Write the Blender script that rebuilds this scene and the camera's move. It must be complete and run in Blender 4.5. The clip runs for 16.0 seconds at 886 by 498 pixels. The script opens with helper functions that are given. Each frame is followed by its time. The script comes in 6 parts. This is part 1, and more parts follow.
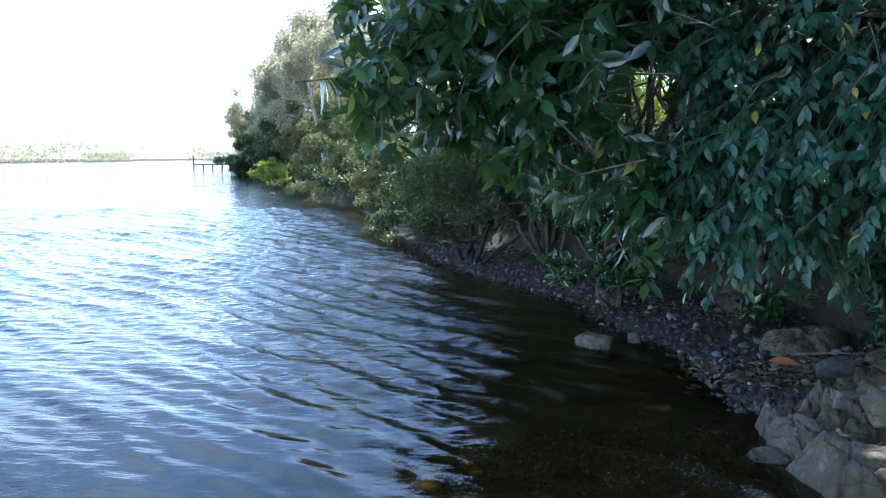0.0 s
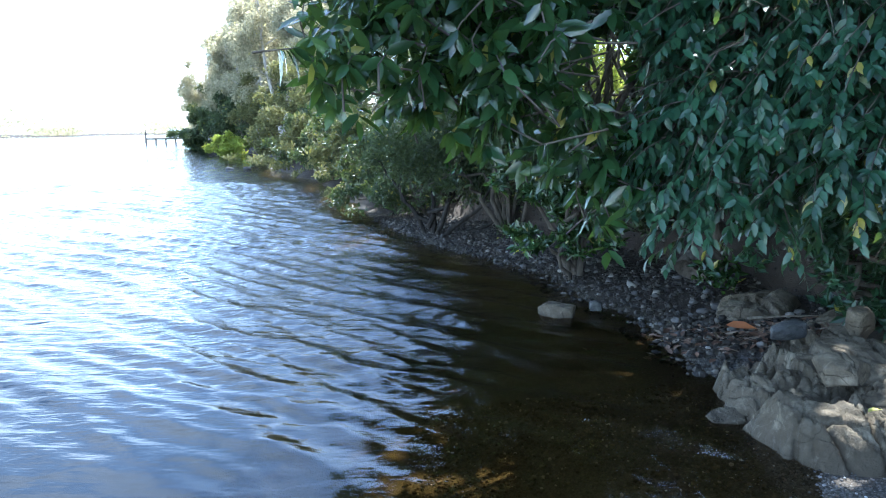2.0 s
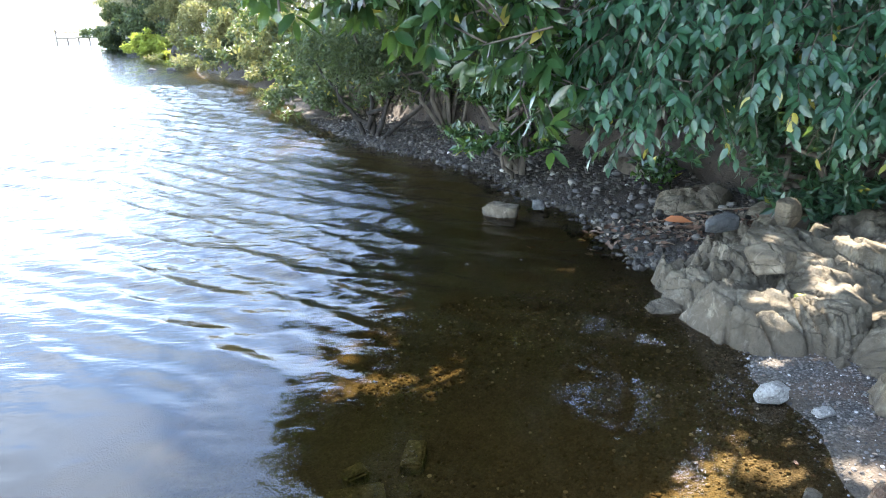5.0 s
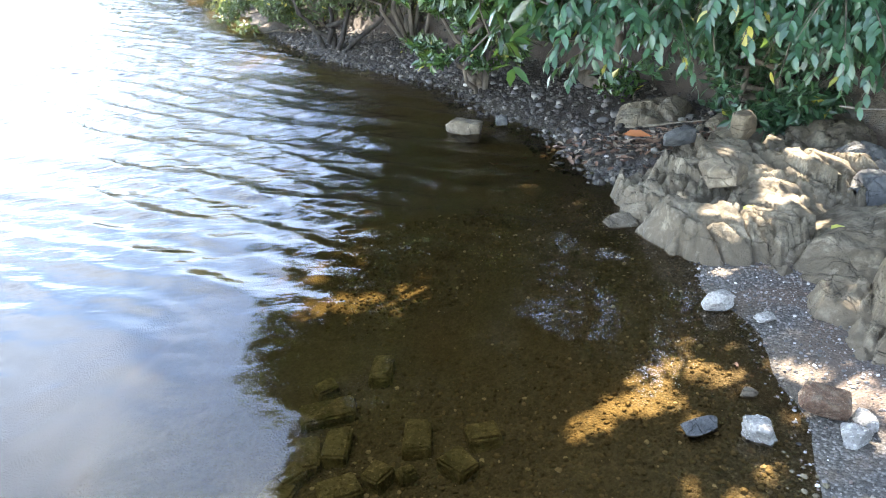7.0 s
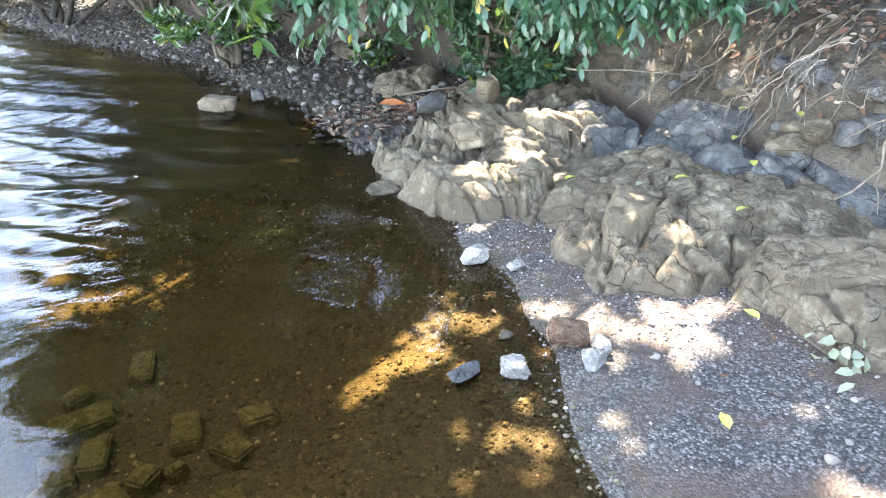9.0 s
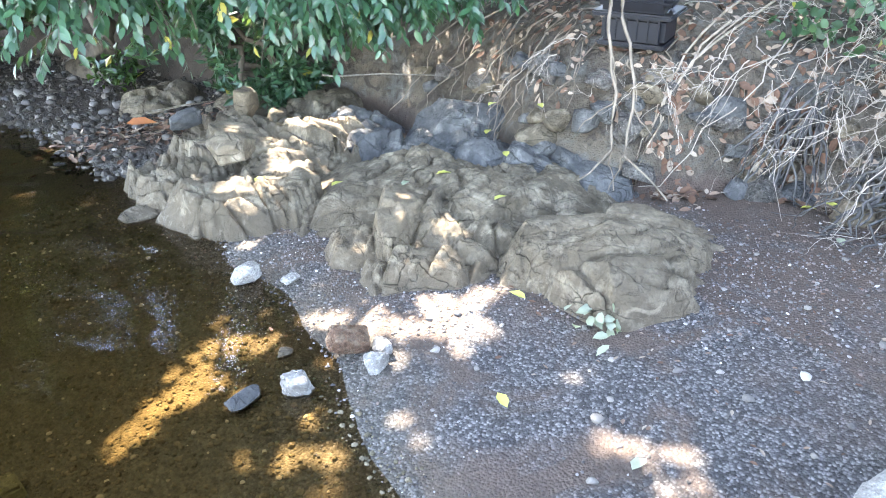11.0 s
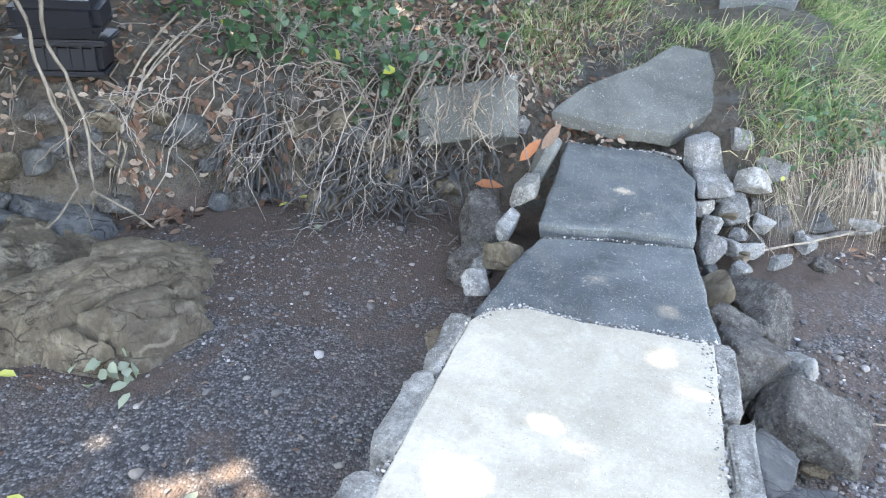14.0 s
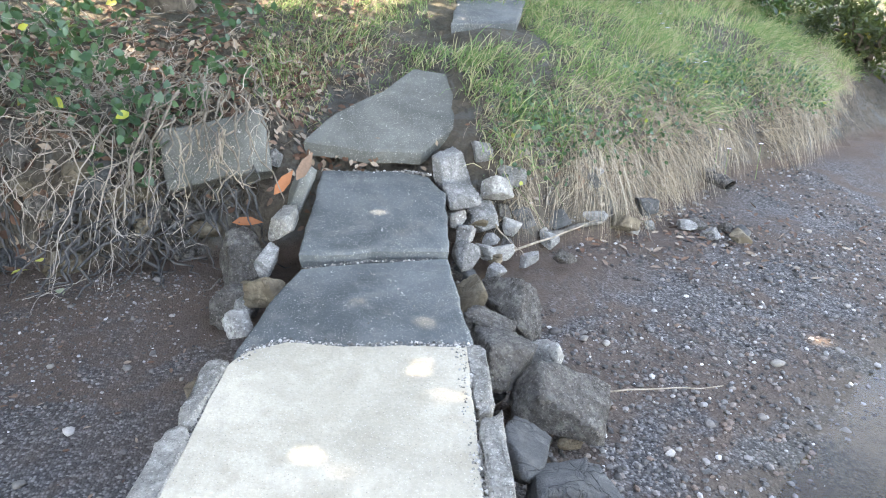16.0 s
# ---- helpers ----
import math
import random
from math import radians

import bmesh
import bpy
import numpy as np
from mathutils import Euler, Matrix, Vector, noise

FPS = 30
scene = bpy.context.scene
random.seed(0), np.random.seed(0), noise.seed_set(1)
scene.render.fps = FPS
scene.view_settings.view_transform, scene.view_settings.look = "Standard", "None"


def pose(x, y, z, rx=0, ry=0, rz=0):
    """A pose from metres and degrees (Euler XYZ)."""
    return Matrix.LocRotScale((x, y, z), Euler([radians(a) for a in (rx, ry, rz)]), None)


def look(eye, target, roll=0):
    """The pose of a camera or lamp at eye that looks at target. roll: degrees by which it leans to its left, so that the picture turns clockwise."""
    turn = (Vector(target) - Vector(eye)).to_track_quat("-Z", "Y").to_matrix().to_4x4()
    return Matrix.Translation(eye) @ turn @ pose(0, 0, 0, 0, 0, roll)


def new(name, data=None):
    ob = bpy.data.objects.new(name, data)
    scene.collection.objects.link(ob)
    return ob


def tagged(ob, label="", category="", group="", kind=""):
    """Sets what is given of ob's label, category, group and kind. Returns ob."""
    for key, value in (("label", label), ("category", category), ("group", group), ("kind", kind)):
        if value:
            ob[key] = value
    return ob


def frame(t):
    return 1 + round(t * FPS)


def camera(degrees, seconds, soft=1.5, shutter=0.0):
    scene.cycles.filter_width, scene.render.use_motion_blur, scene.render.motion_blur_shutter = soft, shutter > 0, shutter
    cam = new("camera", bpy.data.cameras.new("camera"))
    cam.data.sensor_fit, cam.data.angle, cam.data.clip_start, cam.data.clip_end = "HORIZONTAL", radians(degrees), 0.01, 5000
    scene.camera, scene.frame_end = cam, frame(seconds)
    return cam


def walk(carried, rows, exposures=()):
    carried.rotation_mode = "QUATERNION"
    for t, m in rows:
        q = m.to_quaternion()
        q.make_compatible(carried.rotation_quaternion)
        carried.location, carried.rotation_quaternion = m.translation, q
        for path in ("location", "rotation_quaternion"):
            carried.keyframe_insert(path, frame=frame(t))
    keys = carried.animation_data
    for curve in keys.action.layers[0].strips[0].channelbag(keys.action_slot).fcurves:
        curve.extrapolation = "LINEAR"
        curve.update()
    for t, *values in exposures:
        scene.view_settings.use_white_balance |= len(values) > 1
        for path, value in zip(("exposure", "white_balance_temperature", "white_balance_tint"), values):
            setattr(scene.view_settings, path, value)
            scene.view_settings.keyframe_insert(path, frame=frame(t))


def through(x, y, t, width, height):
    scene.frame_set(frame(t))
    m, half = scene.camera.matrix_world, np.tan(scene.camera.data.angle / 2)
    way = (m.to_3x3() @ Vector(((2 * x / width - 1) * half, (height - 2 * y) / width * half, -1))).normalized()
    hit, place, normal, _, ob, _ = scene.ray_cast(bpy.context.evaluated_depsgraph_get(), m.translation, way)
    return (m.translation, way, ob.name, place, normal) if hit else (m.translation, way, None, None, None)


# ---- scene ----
cam = camera(64.1, 16.0, 1.1)
PATH = [
    (0, (0.035, 0.202, 1.945), (-0.187, 2.173, 1.686), -0.3),
    (0.5, (0.02, 0.144, 1.972), (-0.134, 2.118, 1.692), -0.5),
    (1, (0.029, 0.162, 1.98), (-0.086, 2.138, 1.692), -0.8),
    (1.5, (0.017, 0.188, 1.976), (-0.072, 2.162, 1.668), -1.0),
    (2, (0.012, 0.209, 1.941), (-0.1, 2.177, 1.604), -0.8),
    (2.5, (0.012, 0.221, 1.945), (-0.116, 2.179, 1.558), -0.9),
    (3, (-0.007, 0.232, 1.937), (-0.116, 2.184, 1.516), -0.8),
    (3.5, (-0.03, 0.226, 1.943), (-0.095, 2.173, 1.492), -0.9),
    (4, (-0.031, 0.227, 1.953), (-0.002, 2.166, 1.466), -0.9),
    (4.2, (-0.03, 0.231, 1.936), (0.039, 2.164, 1.426), -0.7),
    (6.3, (-0.051, 0.154, 2.064), (-0.043, 2.004, 1.304), -3.1),
    (6.5, (-0.042, 0.147, 2.066), (-0.011, 1.99, 1.289), -3.1),
    (7, (0.0, 0.141, 2.043), (0.127, 1.95, 1.199), -2.0),
    (7.5, (0.05, 0.14, 2.01), (0.345, 1.903, 1.114), -0.7),
    (8, (0.066, 0.131, 2.012), (0.541, 1.837, 1.082), 0.2),
    (8.5, (0.086, 0.121, 2.011), (0.677, 1.793, 1.086), 0.5),
    (10.8, (0.231, 0.079, 1.967), (1.381, 1.463, 1.093), 1.6),
    (11, (0.246, 0.096, 1.963), (1.444, 1.439, 1.091), 1.8),
    (11.5, (0.265, 0.112, 1.971), (1.629, 1.312, 1.134), 2.1),
    (12, (0.272, 0.123, 1.95), (1.773, 1.16, 1.13), 2.6),
    (12.5, (0.279, 0.109, 1.962), (1.884, 0.979, 1.145), 2.8),
    (13, (0.29, 0.083, 1.967), (1.998, 0.734, 1.155), 3.4),
    (13.3, (0.301, 0.072, 1.972), (2.062, 0.574, 1.167), 3.7),
    (13.5, (0.304, 0.06, 1.976), (2.09, 0.475, 1.176), 3.5),
    (14, (0.302, 0.014, 1.988), (2.13, 0.241, 1.209), 3.1),
    (14.5, (0.298, -0.04, 1.998), (2.145, 0.051, 1.238), 2.3),
    (15, (0.284, -0.1, 1.997), (2.149, -0.126, 1.274), 1.6),
    (15.5, (0.276, -0.15, 1.998), (2.141, -0.325, 1.298), 1.3),
    (16, (0.273, -0.186, 2.013), (2.121, -0.52, 1.324), 1.3),
]
walk(cam, [(t, look(eye, target, roll)) for t, eye, target, roll in PATH],
     exposures=[(0, 1.75, 5400, 7), (0.6, 1.95, 5400, 7), (2.0, 2.3, 5550, 8), (3.5, 2.7, 5950, 9), (4.2, 2.98, 6350, 11), (6.3, 3.55, 6850, 13), (7.0, 3.7, 7050, 14), (8.5, 4.15, 7300, 16), (11, 4.2, 6950, 16), (12.5, 4.02, 7000, 17), (14, 3.35, 7250, 17), (14.5, 3.2, 7300, 17), (16, 3.3, 7700, 17)])

# ---- daylight: a high sun, beyond the trees of the shore ----
SUN_YAW, SUN_EL = -6.0, 53.0
SUN = Vector((-math.sin(radians(SUN_YAW)) * math.cos(radians(SUN_EL)),
              math.cos(radians(SUN_YAW)) * math.cos(radians(SUN_EL)), math.sin(radians(SUN_EL))))
world = bpy.data.worlds.new("world")
scene.world = world
world.use_nodes = True
wn = world.node_tree.nodes
sky = wn.new("ShaderNodeTexSky")
sky.sky_type, sky.sun_disc = "NISHITA", False
sky.sun_elevation, sky.sun_rotation = radians(SUN_EL), radians(-SUN_YAW)
sky.dust_density, sky.air_density, sky.ozone_density = 0.15, 1.05, 1.6
wn["Background"].inputs[1].default_value = 0.15
# Thin high cloud, streaked, all over the sky.
wl = world.node_tree.links
dome = wn.new("ShaderNodeTexCoord")
streak = wn.new("ShaderNodeMapping")
streak.inputs["Scale"].default_value, streak.inputs["Rotation"].default_value = (1.0, 2.2, 3.5), (0.3, 0.2, 0.5)
veil = wn.new("ShaderNodeTexNoise")
for key, value in (("Scale", 1.7), ("Detail", 6.0), ("Roughness", 0.55), ("Distortion", 0.7)):
    veil.inputs[key].default_value = value
cover = wn.new("ShaderNodeValToRGB")
cover.color_ramp.elements[0].position, cover.color_ramp.elements[1].position = 0.44, 0.74
grey, lift, cloudy = wn.new("ShaderNodeRGBToBW"), wn.new("ShaderNodeMath"), wn.new("ShaderNodeMix")
lift.operation, lift.inputs[1].default_value = "MULTIPLY", 2.7
cloudy.data_type = "RGBA"
white = wn.new("ShaderNodeMix")
white.data_type, white.blend_type = "RGBA", "MULTIPLY"
white.inputs[0].default_value, white.inputs[7].default_value = 1.0, (0.84, 0.98, 1.14, 1)
wl.new(lift.outputs[0], white.inputs[6])
wl.new(dome.outputs["Generated"], streak.inputs[0]), wl.new(streak.outputs[0], veil.inputs["Vector"]), wl.new(veil.outputs["Fac"], cover.inputs[0])
wl.new(sky.outputs[0], grey.inputs[0]), wl.new(grey.outputs[0], lift.inputs[0])
wl.new(cover.outputs[0], cloudy.inputs[0]), wl.new(sky.outputs[0], cloudy.inputs[6]), wl.new(white.outputs[2], cloudy.inputs[7])
wl.new(cloudy.outputs[2], wn["Background"].inputs[0])
sun = new("sun", bpy.data.lights.new("sun", "SUN"))
sun.data.energy, sun.data.angle, sun.data.color = 5.0, radians(0.6), (1.0, 0.94, 0.84)
sun.matrix_world = look(SUN * 50, (0, 0, 0))


# ---- materials ----
class Mat:
    """A node material with short calls for its nodes."""

    def __init__(self, name, rough=0.8, spec=0.3):
        self.m = bpy.data.materials.new(name)
        self.m.use_nodes = True
        self.n, self.l = self.m.node_tree.nodes, self.m.node_tree.links
        self.bsdf, self.out = self.n["Principled BSDF"], self.n["Material Output"]
        self.bsdf.inputs["Roughness"].default_value = rough
        self.bsdf.inputs["Specular IOR Level"].default_value = spec
        self.pos = self.n.new("ShaderNodeNewGeometry")

    def put(self, socket, value):
        if hasattr(value, "is_linked"):
            self.l.new(value, socket)
        else:
            socket.default_value = value

    def at(self, scale=(1, 1, 1), local=False):
        """World position, scaled; local: the object's own space."""
        if local:
            source = self.n.new("ShaderNodeTexCoord").outputs["Object"]
        else:
            source = self.pos.outputs["Position"]
        node = self.n.new("ShaderNodeMapping")
        self.l.new(source, node.inputs[0])
        node.inputs["Scale"].default_value = scale
        return node.outputs[0]

    def noise(self, scale, detail=4.0, rough=0.55, where=None, warp=0.0):
        node = self.n.new("ShaderNodeTexNoise")
        self.l.new(where or self.pos.outputs["Position"], node.inputs["Vector"])
        for key, value in (("Scale", scale), ("Detail", detail), ("Roughness", rough), ("Distortion", warp)):
            node.inputs[key].default_value = value
        return node.outputs["Fac"]

    def cells(self, scale, feature="F1", out="Distance", where=None, jitter=1.0):
        node = self.n.new("ShaderNodeTexVoronoi")
        node.feature = feature
        self.l.new(where or self.pos.outputs["Position"], node.inputs["Vector"])
        node.inputs["Scale"].default_value = scale
        node.inputs["Randomness"].default_value = jitter
        return node.outputs[out]

    def ramp(self, value, *stops):
        node = self.n.new("ShaderNodeValToRGB")
        self.l.new(value, node.inputs[0])
        ends = node.color_ramp.elements
        while len(ends) < len(stops):
            ends.new(0.5)
        for e, (at, c) in zip(ends, stops):
            e.position = at
            e.color = (*c, 1) if hasattr(c, "__len__") else (c, c, c, 1)
        return node.outputs[0]

    def mix(self, fac, a, b, mode="MIX"):
        node = self.n.new("ShaderNodeMix")
        node.data_type, node.blend_type = "RGBA", mode
        self.put(node.inputs[0], fac)
        for socket, value in ((node.inputs[6], a), (node.inputs[7], b)):
            self.put(socket, (*value, 1) if isinstance(value, tuple) and len(value) == 3 else value)
        return node.outputs[2]

    def math(self, op, a, b=0.0):
        node = self.n.new("ShaderNodeMath")
        node.operation = op
        self.put(node.inputs[0], a), self.put(node.inputs[1], b)
        return node.outputs[0]

    def axis(self, k):
        node = self.n.new("ShaderNodeSeparateXYZ")
        self.l.new(self.pos.outputs["Position"], node.inputs[0])
        return node.outputs[k]

    def bump(self, height, distance, strength=1.0, after=None):
        node = self.n.new("ShaderNodeBump")
        node.inputs["Distance"].default_value = distance
        self.put(node.inputs["Strength"], strength)
        self.l.new(height, node.inputs["Height"])
        if after:
            self.l.new(after, node.inputs["Normal"])
        return node.outputs[0]

    def island(self):
        return self.pos.outputs["Random Per Island"]

    def each(self):
        return self.n.new("ShaderNodeObjectInfo").outputs["Random"]

    def done(self, color, normal=None, rough=None):
        self.put(self.bsdf.inputs["Base Color"], (*color, 1) if isinstance(color, tuple) else color)
        if normal:
            self.l.new(normal, self.bsdf.inputs["Normal"])
        if rough:
            self.l.new(rough, self.bsdf.inputs["Roughness"])
        return self.m


def rock_material(name, dark, mid, pale, grain=9.0, mud=0.0, spec=0.3, joints=True, lumpy=1.0):
    m = Mat(name, 0.85, spec)
    big, small = m.noise(2.2, 5, 0.6, warp=0.6), m.noise(grain * 3, 6, 0.7)
    c = m.mix(m.ramp(big, (0.3, 0.0), (0.7, 1.0)), dark, mid)
    c = m.mix(m.ramp(m.noise(grain, 5, 0.65), (0.48, 0.0), (0.72, 0.8)), c, pale)
    c = m.mix(0.6, c, m.ramp(small, (0.28, 0.22), (0.72, 1.0)), "MULTIPLY")
    if mud:
        edge = m.math("ADD", m.axis(2), m.math("MULTIPLY", m.noise(5, 3), 0.18))
        c = m.mix(m.ramp(edge, (0.12, 0.75), (0.12 + mud, 0.0)), c, (0.085, 0.07, 0.05))
    shift = m.n.new("ShaderNodeVectorMath")
    shift.operation = "MULTIPLY_ADD"
    wob = m.n.new("ShaderNodeTexNoise")
    m.l.new(m.pos.outputs["Position"], wob.inputs["Vector"])
    wob.inputs["Scale"].default_value, wob.inputs["Detail"].default_value = 5.0, 4.0
    m.l.new(wob.outputs["Color"], shift.inputs[0])
    shift.inputs[1].default_value = (0.16, 0.16, 0.16)
    slant = m.n.new("ShaderNodeMapping")
    m.l.new(m.pos.outputs["Position"], slant.inputs[0])
    slant.inputs["Rotation"].default_value, slant.inputs["Scale"].default_value = (0.35, 0.25, 0.75), (1.0, 0.2, 1.5)
    m.l.new(slant.outputs[0], shift.inputs[2])
    wide = m.ramp(m.cells(grain * 0.55, "DISTANCE_TO_EDGE", where=shift.outputs[0]), (0.0, 0.0), (0.016, 1.0))
    thin = m.ramp(m.noise(grain * 0.5, 3, 0.5, warp=1.2), (0.488, 1.0), (0.5, 0.55), (0.512, 1.0))
    broken = m.ramp(m.noise(3.2, 4), (0.42, 0.0), (0.57, 1.0))
    lines = m.mix(m.math("MULTIPLY", broken, 0.9), m.math("MULTIPLY", wide, thin), (1.0, 1.0, 1.0))
    n = m.bump(small, 0.008 if joints else 0.012, 0.8)
    n = m.bump(m.noise(grain * (2.2 if joints else 1.0), 7, 0.75), 0.026 if joints else 0.05 * lumpy, 0.9, n)
    if joints:
        n = m.bump(lines, 0.02, 1.0, n)
        c = m.mix(0.55, c, lines, "MULTIPLY")
        c = m.mix(m.ramp(m.noise(1.3, 5, 0.6, warp=1.0), (0.46, 0.0), (0.62, 0.55)), c, dark)
        c = m.mix(m.ramp(m.noise(4.5, 6, 0.75, warp=0.8), (0.56, 0.0), (0.66, 0.5)), c, pale)
    else:
        lumps = m.cells(grain * 1.6)
        n = m.bump(lumps, 0.03 * lumpy, 0.7, n)
        pits = m.ramp(m.cells(grain * 3.5), (0.1, 0.35), (0.38, 1.0))
        c = m.mix(0.6, c, pits, "MULTIPLY")
        n = m.bump(pits, 0.006, 0.7, n)
        c = m.mix(m.ramp(m.noise(grain * 5, 2), (0.6, 0.0), (0.68, 0.6)), c, pale)
    return m.done(c, n)


def leaf_material(name, deep, light, odd=(0.30, 0.26, 0.05), rough=0.38, through=0.35, share=0.985, glow=(0.28, 0.42, 0.05), spec=0.5):
    """Leathery leaves: each its own green, a few yellowing, light coming through."""
    m = Mat(name, rough, spec)
    c = m.mix(m.ramp(m.island(), (0.0, 0.0), (1.0, 1.0)), deep, light)
    c = m.mix(m.ramp(m.island(), (share - 0.004, 0.0), (share, 1.0)), c, odd)
    c = m.mix(0.35, c, m.ramp(m.noise(40, 3), (0.3, 0.55), (0.7, 1.0)), "MULTIPLY")
    m.done(c, m.bump(m.noise(55, 2), 0.004, 0.5))
    thin = m.n.new("ShaderNodeBsdfTranslucent")
    m.put(thin.inputs[0], m.mix(0.5, c, glow))
    both = m.n.new("ShaderNodeMixShader")
    both.inputs[0].default_value = through
    m.l.new(m.bsdf.outputs[0], both.inputs[1]), m.l.new(thin.outputs[0], both.inputs[2])
    m.l.new(both.outputs[0], m.out.inputs["Surface"])
    return m.m


def bark_material(name, dark, pale, stretch=0.3, scale=14, along=None):
    m = Mat(name, 0.9, 0.15)
    g = m.noise(scale, 6, 0.65, m.at(along or (1, 1, stretch)))
    return m.done(m.mix(m.ramp(g, (0.35, 0.0), (0.68, 1.0)), dark, pale), m.bump(g, 0.012, 0.9))


def concrete_material(name, dark, pale, stain, rough=0.9, speck=0.6):
    m = Mat(name, rough, 0.25)
    c = m.mix(m.ramp(m.noise(1.7, 6, 0.62, warp=0.5), (0.35, 0.0), (0.68, 1.0)), dark, pale)
    c = m.mix(m.ramp(m.noise(6.0, 5, 0.7), (0.5, 0.0), (0.78, 0.7)), c, stain)
    grit = m.cells(95)
    c = m.mix(m.ramp(m.noise(150, 2), (0.62, 0.0), (0.7, speck)), c, (0.62, 0.6, 0.55))
    c = m.mix(0.35, c, m.ramp(m.noise(60, 4, 0.7), (0.3, 0.5), (0.65, 1.0)), "MULTIPLY")
    c = m.mix(m.ramp(m.noise(3.1, 6, 0.7, warp=1.5), (0.52, 0.0), (0.6, 0.35)), c, dark)
    c = m.mix(m.ramp(m.noise(38, 3, 0.6), (0.66, 0.0), (0.72, speck * 0.7)), c, (0.55, 0.53, 0.49))
    c = m.mix(m.ramp(m.cells(60, out="Distance"), (0.06, 0.55), (0.16, 0.0)), c, (0.07, 0.066, 0.06))
    n = m.bump(grit, 0.004, 0.45)
    return m.done(c, m.bump(m.noise(11, 6, 0.7), 0.012, 0.55, n))


def water_material():
    """Clear brown water: the bed shows through, the sky mirrors by Fresnel."""
    m = Mat("water")
    low = m.noise(3.0, 3, 0.5, m.at((1.0, 1.6, 1)), 0.4)
    fine = m.noise(14, 4, 0.6, m.at((0.6, 1.6, 1)), 0.6)
    chop = m.noise(5.5, 4, 0.55, m.at((0.38, 1.5, 1)), 0.4)
    off = m.ramp(m.math("MULTIPLY", m.axis(1), 0.05), (0.16, 0.0), (0.45, 1.0))
    n = m.bump(fine, 0.006, 0.10, m.bump(low, 0.03, 0.2))
    n = m.bump(m.math("MULTIPLY", chop, off), 0.035, 0.8, n)
    f = m.n.new("ShaderNodeFresnel")
    f.inputs[0].default_value = 1.36
    m.l.new(n, f.inputs["Normal"])
    clear, gloss = m.n.new("ShaderNodeBsdfTransparent"), m.n.new("ShaderNodeBsdfGlossy")
    deep = m.n.new("ShaderNodeAttribute")
    deep.attribute_name = "depth"
    m.l.new(m.ramp(m.math("MULTIPLY", deep.outputs["Fac"], 1.0), (0.0, (0.78, 0.69, 0.52)), (0.10, (0.71, 0.59, 0.385)), (0.20, (0.60, 0.50, 0.31)), (0.34, (0.36, 0.305, 0.185)), (0.6, (0.06, 0.055, 0.035)), (1.0, (0.015, 0.016, 0.012))), clear.inputs[0])
    gloss.inputs["Roughness"].default_value = 0.004
    m.l.new(n, gloss.inputs["Normal"])
    both = m.n.new("ShaderNodeMixShader")
    m.l.new(f.outputs[0], both.inputs[0])
    m.l.new(clear.outputs[0], both.inputs[1]), m.l.new(gloss.outputs[0], both.inputs[2])
    m.l.new(both.outputs[0], m.out.inputs["Surface"])
    return m.m


